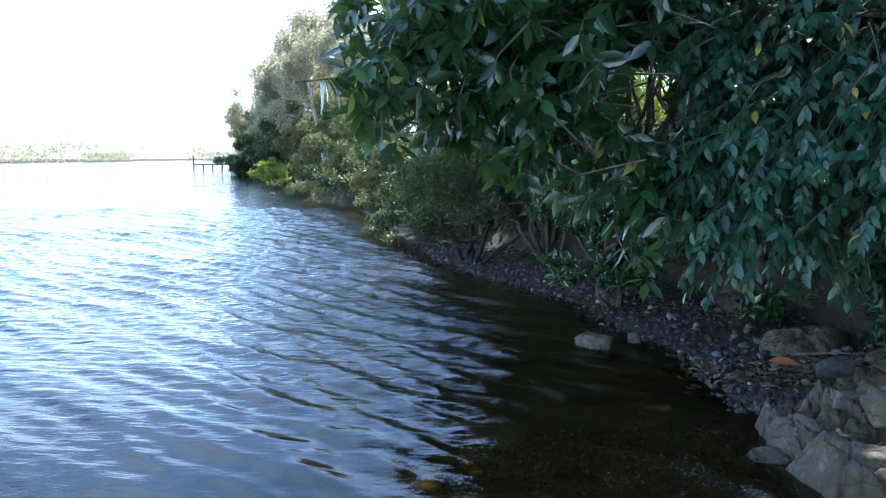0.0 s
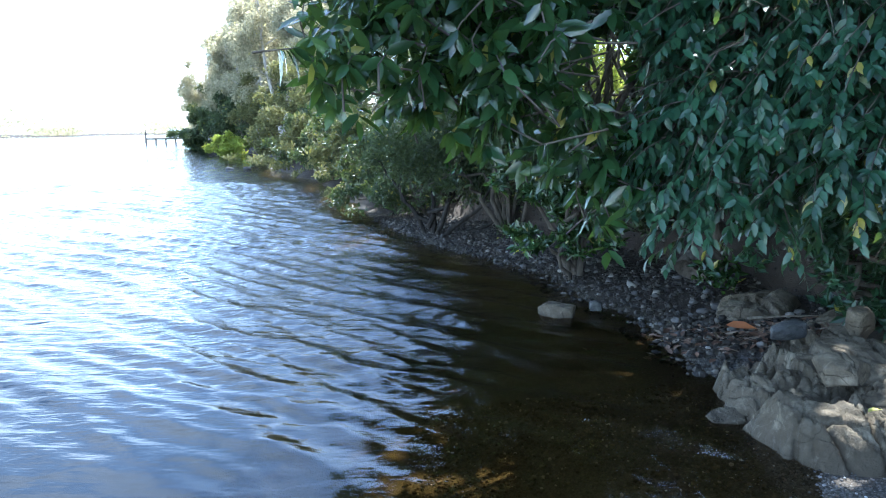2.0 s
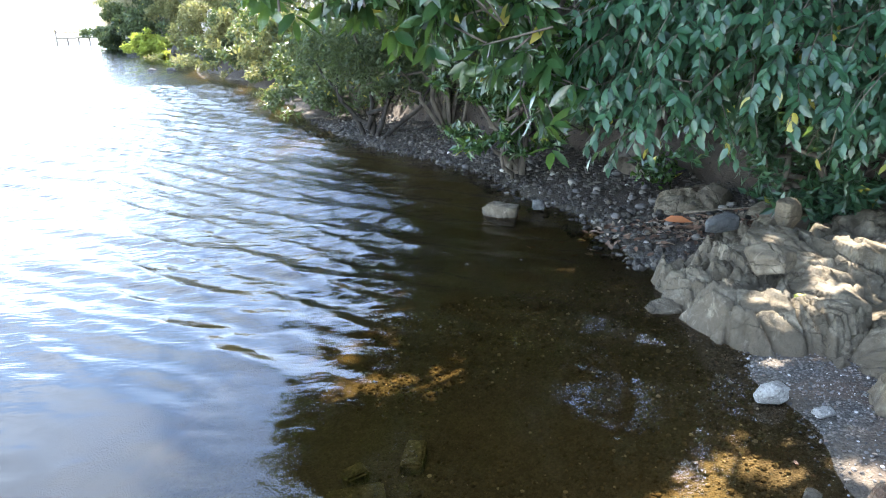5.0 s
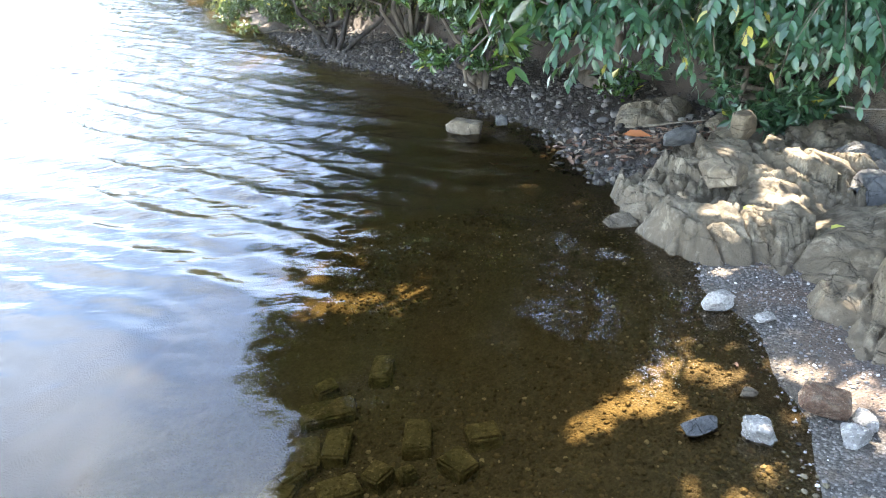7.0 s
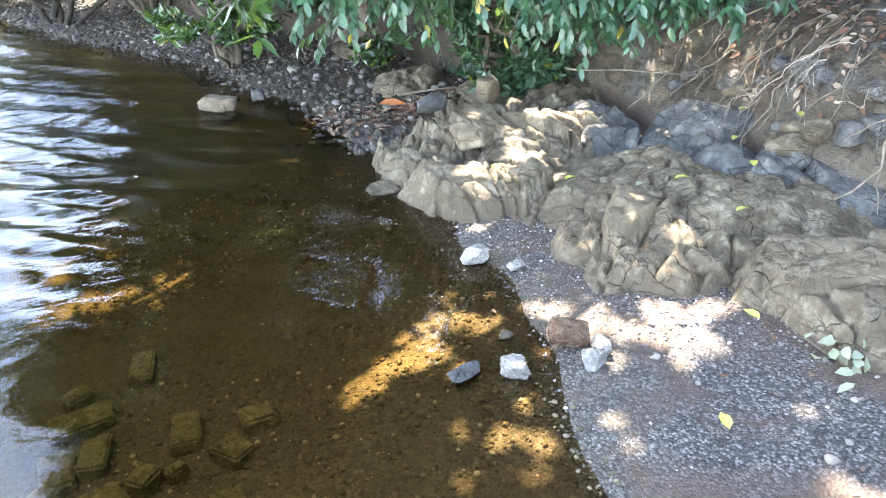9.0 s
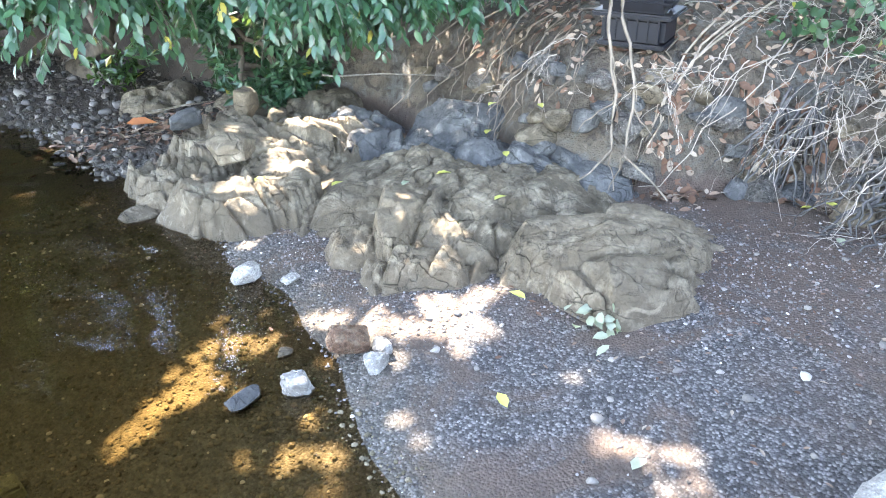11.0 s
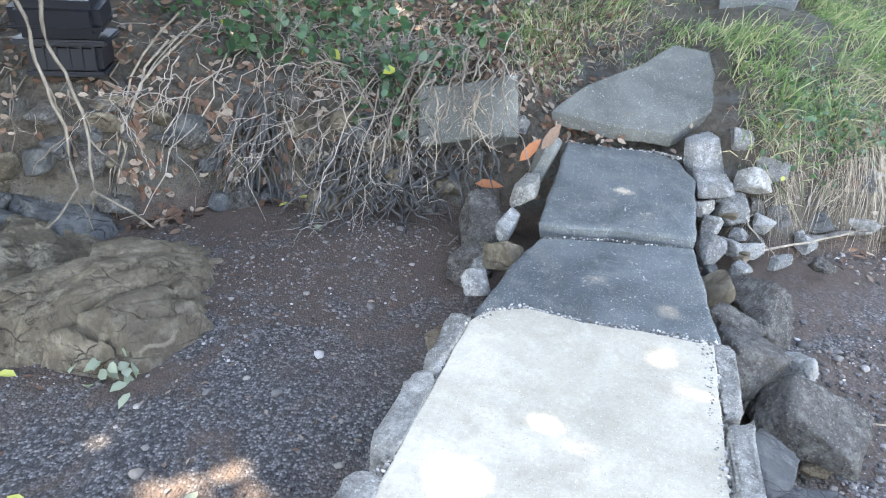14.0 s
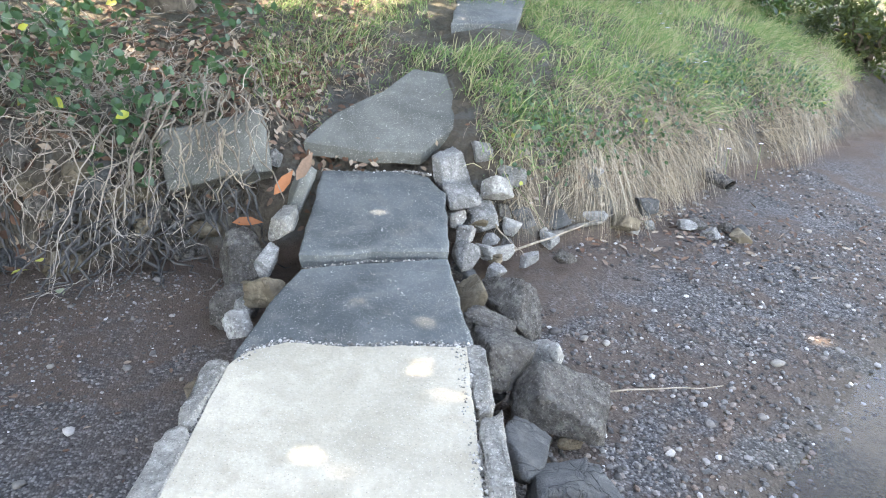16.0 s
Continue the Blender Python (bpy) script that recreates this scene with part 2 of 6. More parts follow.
def ground_material():
    """Gravel and mud on the beach, silt on the bed, soil and litter on the bank, toned for depth and shade."""
    m = Mat("ground", 0.85, 0.3)
    z = m.axis(2)
    stones = m.cells(78, out="Color")
    tone = m.n.new("ShaderNodeRGBToBW")
    m.l.new(stones, tone.inputs[0])
    gravel = m.ramp(tone.outputs[0], (0.1, (0.028, 0.026, 0.026)), (0.45, (0.075, 0.072, 0.072)), (0.62, (0.13, 0.125, 0.122)), (0.9, (0.25, 0.24, 0.23)))
    gravel = m.mix(m.ramp(m.cells(78), (0.3, 0.0), (0.8, 0.7)), gravel, (0.03, 0.027, 0.025))
    mud = m.mix(m.noise(16, 5, 0.7), (0.056, 0.040, 0.031), (0.112, 0.080, 0.060))
    high = m.math("ADD", z, m.math("MULTIPLY", m.noise(1.1, 4), 0.34))
    beach = m.mix(m.ramp(high, (0.33, 0.0), (0.42, 0.85)), gravel, mud)
    beach = m.mix(m.ramp(m.noise(1.7, 5, 0.6, warp=0.8), (0.43, 0.0), (0.55, 0.85)), beach, mud)
    # Leaf litter of the north shore, coloured darker to stand in for tree shade.
    shaded_mould = m.mix(m.noise(18, 5, 0.7), (0.020, 0.016, 0.012), (0.058, 0.042, 0.029))
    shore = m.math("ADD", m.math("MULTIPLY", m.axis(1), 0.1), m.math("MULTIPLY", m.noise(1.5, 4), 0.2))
    beach = m.mix(m.ramp(shore, (0.66, 0.0), (0.74, 0.85)), beach, shaded_mould)
    soil = m.mix(m.ramp(m.noise(3.5, 6, 0.65), (0.35, 0.0), (0.65, 1.0)), (0.042, 0.034, 0.026), (0.11, 0.092, 0.068))
    soil = m.mix(m.ramp(m.noise(22, 4, 0.7), (0.5, 0.0), (0.7, 0.55)), soil, (0.125, 0.112, 0.088))
    soil = m.mix(m.ramp(m.noise(2.4, 6, 0.75, warp=1.2), (0.50, 0.0), (0.60, 0.7)), soil, (0.10, 0.105, 0.098))
    soil = m.mix(m.ramp(m.noise(7, 4, 0.6, warp=1.0), (0.55, 0.0), (0.63, 0.75)), soil, (0.04, 0.033, 0.027))
    c = m.mix(m.ramp(m.math("ADD", z, m.math("MULTIPLY", m.noise(4, 4), 0.2)), (0.40, 0.0), (0.50, 1.0)), beach, soil)
    c = m.mix(m.ramp(shore, (0.68, 0.0), (0.76, 0.85)), c, shaded_mould)
    far = m.ramp(m.math("MULTIPLY", z, 0.2), (0.3, 0.0), (0.5, 1.0))
    c = m.mix(far, c, m.mix(m.noise(0.8, 5), (0.05, 0.06, 0.025), (0.11, 0.10, 0.055)))
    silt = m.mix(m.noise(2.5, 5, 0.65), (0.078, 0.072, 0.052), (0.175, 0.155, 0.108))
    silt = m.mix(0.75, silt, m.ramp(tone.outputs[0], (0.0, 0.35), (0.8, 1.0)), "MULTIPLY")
    # Bed fades to near black with depth, standing in for light the water absorbs.
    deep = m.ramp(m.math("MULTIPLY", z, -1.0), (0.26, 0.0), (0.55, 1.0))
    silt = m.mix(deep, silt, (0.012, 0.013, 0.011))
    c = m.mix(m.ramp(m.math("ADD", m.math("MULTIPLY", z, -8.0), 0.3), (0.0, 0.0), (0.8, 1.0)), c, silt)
    c = m.mix(0.4, c, m.ramp(m.noise(9, 6, 0.7), (0.3, 0.4), (0.7, 1.0)), "MULTIPLY")
    n = m.bump(m.ramp(m.cells(78), (0.0, 1.0), (0.8, 0.0)), 0.008, 0.8)
    n = m.bump(m.noise(24, 5, 0.7), 0.02, 0.6, n)
    n = m.bump(m.noise(6.5, 6, 0.72, warp=0.8), 0.06, m.ramp(z, (0.42, 0.0), (0.55, 1.0)), n)
    return m.done(c, n)


def varied(name, rough, *stops, bump=0.004, spec=0.3, per="island"):
    """Pieces that each take a colour of their own."""
    m = Mat(name, rough, spec)
    c = m.ramp(m.island() if per == "island" else m.each(), *stops)
    g = m.noise(70, 4, 0.7)
    return m.done(m.mix(0.55, c, m.ramp(g, (0.3, 0.45), (0.7, 1.0)), "MULTIPLY"), m.bump(g, bump, 0.7))


GROUND, WATER = ground_material(), water_material()
ROCK = rock_material("layered_rock", (0.088, 0.072, 0.048), (0.170, 0.140, 0.096), (0.33, 0.285, 0.21), mud=0.16)
ROCK_PALE = rock_material("pale_rock", (0.105, 0.084, 0.056), (0.195, 0.158, 0.106), (0.34, 0.285, 0.205), mud=0.12)
ROCK_BLUE = rock_material("slate_rock", (0.060, 0.062, 0.062), (0.118, 0.122, 0.122), (0.225, 0.225, 0.21))
RUBBLE = rock_material("concrete_rubble", (0.13, 0.128, 0.12), (0.27, 0.268, 0.255), (0.46, 0.455, 0.43), 22.0, joints=False, lumpy=0.35)
BASALT = rock_material("dark_rubble", (0.075, 0.068, 0.06), (0.15, 0.138, 0.122), (0.28, 0.265, 0.235), 18.0, joints=False)
WHITE_STONE = rock_material("white_stone", (0.20, 0.19, 0.175), (0.37, 0.36, 0.33), (0.56, 0.55, 0.51), 16.0, joints=False, lumpy=0.35)
OLD_BRICK = rock_material("old_brick", (0.13, 0.065, 0.045), (0.22, 0.14, 0.085), (0.30, 0.24, 0.17), 20.0, joints=False)
MOSSY_BRICK = rock_material("mossy_brick", (0.16, 0.155, 0.085), (0.30, 0.28, 0.16), (0.42, 0.38, 0.24), 12.0, joints=False)
WHITE_CONCRETE = concrete_material("worn_white_concrete", (0.30, 0.268, 0.205), (0.47, 0.425, 0.335), (0.27, 0.232, 0.170), speck=0.5)
GREY_CONCRETE = concrete_material("dark_grey_concrete", (0.055, 0.063, 0.063), (0.128, 0.138, 0.136), (0.17, 0.165, 0.148), speck=0.6)
OLD_CONCRETE = concrete_material("lichen_concrete", (0.070, 0.074, 0.067), (0.150, 0.153, 0.138), (0.09, 0.09, 0.075))
KERB = rock_material("rough_kerb_concrete", (0.20, 0.19, 0.165), (0.40, 0.38, 0.335), (0.60, 0.57, 0.51), 26.0, joints=False, lumpy=0.5)
PEBBLES = varied("pebbles", 0.8, (0.0, (0.042, 0.040, 0.038)), (0.35, (0.098, 0.094, 0.090)), (0.6, (0.17, 0.163, 0.155)), (0.78, (0.16, 0.115, 0.09)), (0.93, (0.26, 0.25, 0.24)), (0.975, (0.30, 0.29, 0.28)), (0.994, (0.55, 0.53, 0.50)))
LITTER = varied("dead_leaves", 0.75, (0.0, (0.07, 0.040, 0.026)), (0.4, (0.145, 0.080, 0.050)), (0.7, (0.20, 0.14, 0.10)), (1.0, (0.32, 0.27, 0.21)), bump=0.002)
BED_PEBBLES = varied("silted_pebbles", 0.9, (0.0, (0.085, 0.075, 0.05)), (0.7, (0.15, 0.128, 0.084)), (0.93, (0.20, 0.17, 0.115)), (0.97, (0.42, 0.38, 0.29)))
STRAW = varied("dry_straw", 0.8, (0.0, (0.15, 0.115, 0.08)), (0.5, (0.30, 0.245, 0.175)), (1.0, (0.48, 0.42, 0.32)), bump=0.001)
ROOT_PALE = bark_material("pale_root", (0.16, 0.135, 0.10), (0.36, 0.31, 0.25))
ROOT_GREY = bark_material("grey_root", (0.09, 0.076, 0.058), (0.22, 0.188, 0.15))
ROOT_DARK = bark_material("dark_root", (0.035, 0.035, 0.035), (0.11, 0.105, 0.10))
TWIG = varied("grey_twig", 0.85, (0.0, (0.14, 0.12, 0.10)), (0.5, (0.28, 0.245, 0.205)), (1.0, (0.44, 0.395, 0.34)), bump=0.001)
WET_BARK = bark_material("wet_dark_bark", (0.012, 0.011, 0.010), (0.05, 0.044, 0.037))
BARK = bark_material("bark", (0.045, 0.038, 0.03), (0.14, 0.12, 0.095))
PALE_BARK = bark_material("pale_bark", (0.26, 0.24, 0.21), (0.55, 0.52, 0.47), 0.12, 5)
DRIFTWOOD = bark_material("driftwood", (0.06, 0.054, 0.046), (0.20, 0.185, 0.16), 0.2)
LOG_WOOD = bark_material("weathered_log", (0.022, 0.020, 0.018), (0.15, 0.14, 0.125), 1.0, 16, (3.0, 0.25, 3.0))
BIG_LEAF = leaf_material("big_leathery_leaf", (0.011, 0.036, 0.015), (0.036, 0.090, 0.030), rough=0.23, through=0.25, share=0.988, spec=0.75)
# Dark shore stones, coloured darker still in place of the trees' shade.
COBBLES = varied("shade_dark_cobbles", 0.7, (0.0, (0.016, 0.014, 0.012)), (0.6, (0.048, 0.042, 0.035)), (0.9, (0.085, 0.075, 0.062)), (1.0, (0.17, 0.155, 0.13)))
DROOP_LEAF = leaf_material("drooping_leaf", (0.011, 0.040, 0.024), (0.036, 0.100, 0.050), rough=0.28, through=0.2, share=0.992, spec=0.48)
MANGROVE_LEAF = leaf_material("mangrove_leaf", (0.016, 0.034, 0.013), (0.060, 0.088, 0.030), rough=0.42, through=0.25, spec=0.45, glow=(0.20, 0.26, 0.05))
SUNNY_LEAF = leaf_material("light_green_leaf", (0.13, 0.19, 0.03), (0.24, 0.30, 0.05), rough=0.5, through=0.6, glow=(0.55, 0.58, 0.10))
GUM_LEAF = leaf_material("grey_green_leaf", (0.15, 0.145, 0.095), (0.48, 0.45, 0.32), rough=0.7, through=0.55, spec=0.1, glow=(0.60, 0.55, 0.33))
OLIVE_LEAF = leaf_material("olive_leaf", (0.075, 0.085, 0.032), (0.19, 0.185, 0.085), rough=0.6, through=0.3, spec=0.2, glow=(0.32, 0.32, 0.10))
IVY_LEAF = leaf_material("vine_leaf", (0.017, 0.052, 0.028), (0.055, 0.115, 0.05), odd=(0.32, 0.34, 0.06), rough=0.4, share=0.975, through=0.2, glow=(0.16, 0.30, 0.07))
GRASS = leaf_material("green_grass", (0.085, 0.165, 0.055), (0.23, 0.32, 0.115), odd=(0.46, 0.40, 0.25), rough=0.6, share=0.66, glow=(0.22, 0.38, 0.10))
YELLOW_LEAF = leaf_material("fallen_yellow_leaf", (0.50, 0.50, 0.06), (0.62, 0.60, 0.20), rough=0.5, share=2.0)
ORANGE_LEAF = leaf_material("fallen_orange_leaf", (0.30, 0.10, 0.035), (0.36, 0.14, 0.05), rough=0.6, share=2.0, glow=(0.3, 0.1, 0.03))
PALE_LEAF = leaf_material("bleached_leaf", (0.28, 0.31, 0.22), (0.42, 0.45, 0.35), rough=0.6, share=2.0)
PETAL = varied("lilac_petal", 0.6, (0.0, (0.55, 0.55, 0.85)), (1.0, (0.75, 0.75, 0.95)))
BLACK_PLASTIC = Mat("black_plastic", 0.42, 0.35).done((0.004, 0.005, 0.008))
STEEL = Mat("painted_steel", 0.6, 0.4).done((0.75, 0.76, 0.76))


# ---- building helpers ----
rng = np.random.default_rng(7)


def place_of(ob):
    return place_of(ob.parent) @ ob.matrix_parent_inverse @ ob.matrix_basis if ob.parent else ob.matrix_basis.copy()


def mesh_object(name, verts, faces, material, parent=None, smooth=True, label=""):
    me = bpy.data.meshes.new(name)
    me.from_pydata(np.asarray(verts).tolist(), [], faces if isinstance(faces, list) else faces.tolist())
    me.materials.append(material)
    if smooth:
        me.polygons.foreach_set("use_smooth", np.ones(len(me.polygons), bool))
    ob = new(name, me)
    if parent:
        ob.parent = parent
        ob.matrix_parent_inverse = place_of(parent).inverted()
    return tagged(ob, label)


def thing(name, place, label, category, group="", kind="", turn=0.0):
    ob = new(name)
    ob.empty_display_size = 0.1
    ob.matrix_basis = pose(*place, 0, 0, turn)
    return tagged(ob, label, category, group, kind)


def unit(v):
    return v / np.maximum(np.linalg.norm(v, axis=-1, keepdims=True), 1e-9)


def wave_noise(p, scale, seed=0, octaves=4):
    """Smooth noise of points from random plane waves, about -1 to 1."""
    r, total, amp = np.random.default_rng(seed), 0.0, 1.0
    p = np.asarray(p, float)
    for _ in range(octaves):
        k = unit(r.normal(size=(5, p.shape[-1]))) * scale * r.uniform(0.7, 1.4, (5, 1))
        total = total + amp * np.sin(p @ k.T + r.uniform(0, 6.28, 5)).sum(-1) / 2.4
        amp, scale = amp * 0.5, scale * 2.1
    return total / 1.6


def cell_gap(p, seeds):
    """For points and cell seeds: the way from the nearest border, and the cell's number."""
    best, second, which = np.full(len(p), 9e9), np.full(len(p), 9e9), np.zeros(len(p), int)
    for k, s in enumerate(seeds):
        d = np.sqrt(((p - s) ** 2).sum(1))
        closer = d < best
        second = np.where(closer, best, np.minimum(second, d))
        which = np.where(closer, k, which)
        best = np.where(closer, d, best)
    return second - best, which


# The shore: where the water ends, and where the bank's foot begins, along y.
SHORE_Y = [-60, -12, -6, -3.2, -2.1, -1.0, 0.4, 1.7, 2.5, 3.2, 3.7, 4.2, 4.65, 5.7, 6.4, 7.3, 8, 9.6, 11.2, 12.2, 13.6, 16.5, 25.6, 32, 55, 77, 130, 300, 3000]
SHORE_X = [14, 7.2, 4.9, 3.34, 2.53, 1.62, 1.1, 1.48, 1.7, 1.82, 1.8, 1.94, 1.78, 1.8, 1.75, 1.57, 1.2, 0.8, -0.3, -0.95, -1.6, -2.79, -5.78, -9.59, -18.16, -32.16, -39.78, -7.13, 112.87]
FOOT_Y = [-60, -12, -8, -5.7, -4.4, -2.5, -1.7, -0.5, 0.4, 0.9, 1.3, 1.9, 2.5, 2.8, 3.4, 4.3, 5.5, 7.3, 9.6, 12, 16.5, 25.6, 55, 77, 130, 300, 3000]
FOOT_X = [18, 12, 9.4, 7.4, 6.85, 5.3, 4.85, 4.9, 4.95, 4.95, 4.9, 4.9, 4.5, 4.2, 4.05, 4.15, 4, 3.4, 2.6, 0.9, -1.29, -4.48, -16.76, -30.66, -37.78, -5.13, 114.87]
BANK_D = [0, 0.10, 0.25, 0.45, 0.8, 1.6, 3, 6, 12, 40, 3000]
BANK_Z = [0.0, 0.28, 0.58, 0.80, 0.98, 1.24, 1.62, 2.4, 3.8, 7.0, 9.0]


def height(x, y):
    """The ground's height: river bed, beach, bank and the far shore."""
    x, y = np.asarray(x, float), np.asarray(y, float)
    p = np.stack([x, y], -1)
    wobble = 0.06 * wave_noise(p, 3.0, 3, 3)
    s = x - np.interp(y, SHORE_Y, SHORE_X)
    d = x - np.interp(y, FOOT_Y, FOOT_X) + wobble * 1.5
    beach = np.where(s > 0, 0.092 * s, np.minimum((0.10 + 0.08 * np.clip((y - 5) / 2, 0, 1) + 0.35 * np.clip((y - 12.5) / 3, 0, 1)) * s, -0.30 + 0.6 * (s + 3.3)))
    beach = np.minimum(beach, 0.30)
    beach = np.maximum(beach, -2.2)
    near = np.exp(-((x - 3) ** 2 + (y - 3) ** 2) / 120.0)
    rough = (0.012 * wave_noise(p, 6.0, 5, 4) + 0.02 * wave_noise(p, 1.6, 6, 2)) * np.clip(np.abs(s) / 0.8, 0.25, 1)
    bank = np.interp(d, BANK_D, BANK_Z) * np.where(d > 0, 1, 0)
    clods = np.clip(d * 6, 0, 1) * np.exp(-np.clip(d, 0, 9) / 1.5) * (0.05 * wave_noise(p, 11.0, 11, 3) + 0.025 * wave_noise(p, 30.0, 12, 2))
    rise = clods * near + np.clip(d, 0, 1) * (0.06 * wave_noise(p, 4.0, 8, 4) + 0.5 * (1 - near) * wave_noise(p, 0.25, 9, 3) * np.clip(d / 10, 0, 1))
    carve = 0.3 * np.exp(-((y + 0.55) / 0.62) ** 4) * np.exp(-((x - 5.6) / 0.9) ** 4)
    far = np.clip((-x - 225 - 0.06 * y) * 0.02, -2.2, 1.2)
    return np.maximum(beach + rough * near + bank + rise - carve, np.where(x < -100, far, -9))


def sheet(name, xs, ys, lift, material, label, category, keep=None):
    """One sheet over the grid of xs and ys."""
    gx, gy = np.meshgrid(xs, ys, indexing="ij")
    z = lift(gx.ravel(), gy.ravel())
    verts = np.stack([gx.ravel(), gy.ravel(), z], 1)
    i, j = np.meshgrid(np.arange(len(xs) - 1), np.arange(len(ys) - 1), indexing="ij")
    a = (i * len(ys) + j).ravel()
    faces = np.stack([a, a + len(ys), a + len(ys) + 1, a + 1], 1)
    if keep is not None:
        faces = faces[keep(verts)[faces].any(1)]
        used, back = np.unique(faces, return_inverse=True)
        verts, faces = verts[used], back.reshape(faces.shape)
    return tagged(mesh_object(name, verts, faces, material), label, category, kind="structure")


def spread(lo, hi, step, reach, grow=1.35):
    """Even steps from lo to hi, then ever longer ones out to reach on both sides."""
    core = list(np.arange(lo, hi + step / 2, step))
    out, inn, k = [core[-1]], [core[0]], step
    while out[-1] < reach or inn[-1] > -reach:
        k *= grow
        out.append(out[-1] + k), inn.append(inn[-1] - k)
    return np.array(inn[:0:-1] + core + out[1:])


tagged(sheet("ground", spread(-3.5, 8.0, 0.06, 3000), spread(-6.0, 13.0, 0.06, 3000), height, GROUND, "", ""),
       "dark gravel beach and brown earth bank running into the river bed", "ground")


def ripples(x, y):
    """Wavelets that run in towards the beach and die out at the edge and far off."""
    p = np.stack([x, y], -1)
    z = 0
    for k, (angle, length, size) in enumerate(((52, 0.60, 0.0100), (44, 0.40, 0.0062), (60, 0.90, 0.0100), (66, 0.30, 0.0038), (30, 0.48, 0.0026), (100, 0.6, 0.0020),
                                                 (52, 0.21, 0.0022), (38, 0.17, 0.0015), (72, 0.155, 0.0013), (14, 0.25, 0.0014), (95, 0.20, 0.0011), (130, 0.27, 0.0011))):
        a = radians(angle)
        bend = 1.1 * wave_noise(p, 0.8, 20 + k, 2)
        swell = np.sin((x * math.cos(a) + y * math.sin(a)) * 2 * math.pi / length + bend * 1.6)
        z = z + size * (0.5 * (1 + swell) ** 2 - 0.75) * np.clip(0.55 + 0.6 * wave_noise(p, 0.9, 30 + k, 2), 0.05, 1.3)
    s = np.interp(y, SHORE_Y, SHORE_X) - x
    far = np.exp(-((x + 2) ** 2 + (y - 4) ** 2) / 2500.0)
    far = far * np.interp(y, [2.3, 3.6, 4.6, 6.0, 12.0], [0.05, 0.22, 0.9, 1.6, 2.0])
    return z * np.clip(s / 1.0, 0.18, 1.0) * far * np.where(y < 0.6, 0.4, 1.0)


water = tagged(sheet("water", spread(-13.0, 2.2, 0.042, 3000, 1.2), spread(0.6, 26.0, 0.042, 3000, 1.2), ripples, WATER, "", "",
             keep=lambda v: height(v[:, 0], v[:, 1]) < 0.06),
       "rippled brown river water mirroring the bright sky", "water")
# How much water lies below each point: deep water lets less of the bed through.
spots = np.zeros(len(water.data.vertices) * 3)
water.data.vertices.foreach_get("co", spots)
spots = spots.reshape(-1, 3)
water.data.attributes.new("depth", "FLOAT", "POINT").data.foreach_set("value", np.clip(-height(spots[:, 0], spots[:, 1]), 0, 3))


def tube(path, radii, sides=6):
    """Verts and faces of a round tube along a path."""
    path, radii = np.asarray(path, float), np.broadcast_to(radii, len(path))
    ahead = unit(np.gradient(path, axis=0))
    side = unit(np.cross(ahead, np.where(np.abs(ahead[:, 2:3]) > 0.9, [[1.0, 0, 0]], [[0, 0, 1.0]])))
    up = np.cross(side, ahead)
    a = np.arange(sides) * 2 * math.pi / sides
    ring = path[:, None] + radii[:, None, None] * (np.cos(a)[None, :, None] * side[:, None] + np.sin(a)[None, :, None] * up[:, None])
    n, k = len(path), np.arange(sides)
    rows = np.arange(n - 1)[:, None] * sides
    faces = np.stack([rows + k, rows + (k + 1) % sides, rows + sides + (k + 1) % sides, rows + sides + k], -1).reshape(-1, 4)
    return ring.reshape(-1, 3), faces


def join(pieces):
    verts, faces, base = [], [], 0
    for v, f in pieces:
        verts.append(v), faces.append(np.asarray(f) + base)
        base += len(v)
    return np.concatenate(verts), np.concatenate(faces)


def wander(a, b, sag=0.0, rough=0.05, steps=9, r=rng):
    """A crooked way from a to b that sags in the middle."""
    a, b = np.asarray(a, float), np.asarray(b, float)
    t = np.linspace(0, 1, steps)[:, None]
    drift = np.cumsum(r.normal(size=(steps, 3)), 0) * rough
    drift = drift - t * drift[-1]
    return a + (b - a) * t + drift - np.array([0, 0, sag]) * 4 * t * (1 - t)


LEAF_T = np.array([[0, 0], [0.24, -0.42], [0.24, 0.42], [0.6, -0.45], [0.6, 0.45], [1, 0], [0.26, 0], [0.62, 0]])
LEAF_F = [[0, 2, 6, 6], [0, 6, 1, 1], [6, 2, 4, 7], [1, 6, 7, 3], [7, 4, 5, 5], [3, 7, 5, 5]]


def leaves(name, at, ahead, up, length, width, material, parent=None, label="", fold=0.12, bend=0.12, plain=False):
    """Many leaves in one mesh: base points, the way each points, its upper side, its length and width."""
    at, ahead = np.asarray(at, float), unit(np.asarray(ahead, float))
    side = unit(np.cross(ahead, up))
    up = np.cross(side, ahead)
    n = len(at)
    length, width = np.broadcast_to(length, n), np.broadcast_to(width, n)
    shape = np.array([[0, 0], [0.45, -0.5], [0.45, 0.5], [1, 0]]) if plain else LEAF_T
    u, v = shape[:, 0], shape[:, 1]
    rise = np.abs(v) * 2 * fold
    verts = (at[:, None] + ahead[:, None] * (u[None, :, None] * length[:, None, None])
             + side[:, None] * (v[None, :, None] * width[:, None, None])
             + up[:, None] * ((rise[None, :] * width[:, None] - bend * (u ** 2)[None, :] * length[:, None])[..., None]))
    base = np.arange(n)[:, None] * len(shape)
    if plain:
        faces = np.concatenate([base + [0, 2, 3], base + [0, 3, 1]]).tolist()
    else:
        faces = [f[:3] if f[2] == f[3] else f for part in LEAF_F for f in (base + part).tolist()]
    return mesh_object(name, verts.reshape(-1, 3), faces, material, parent, smooth=not plain, label=label)


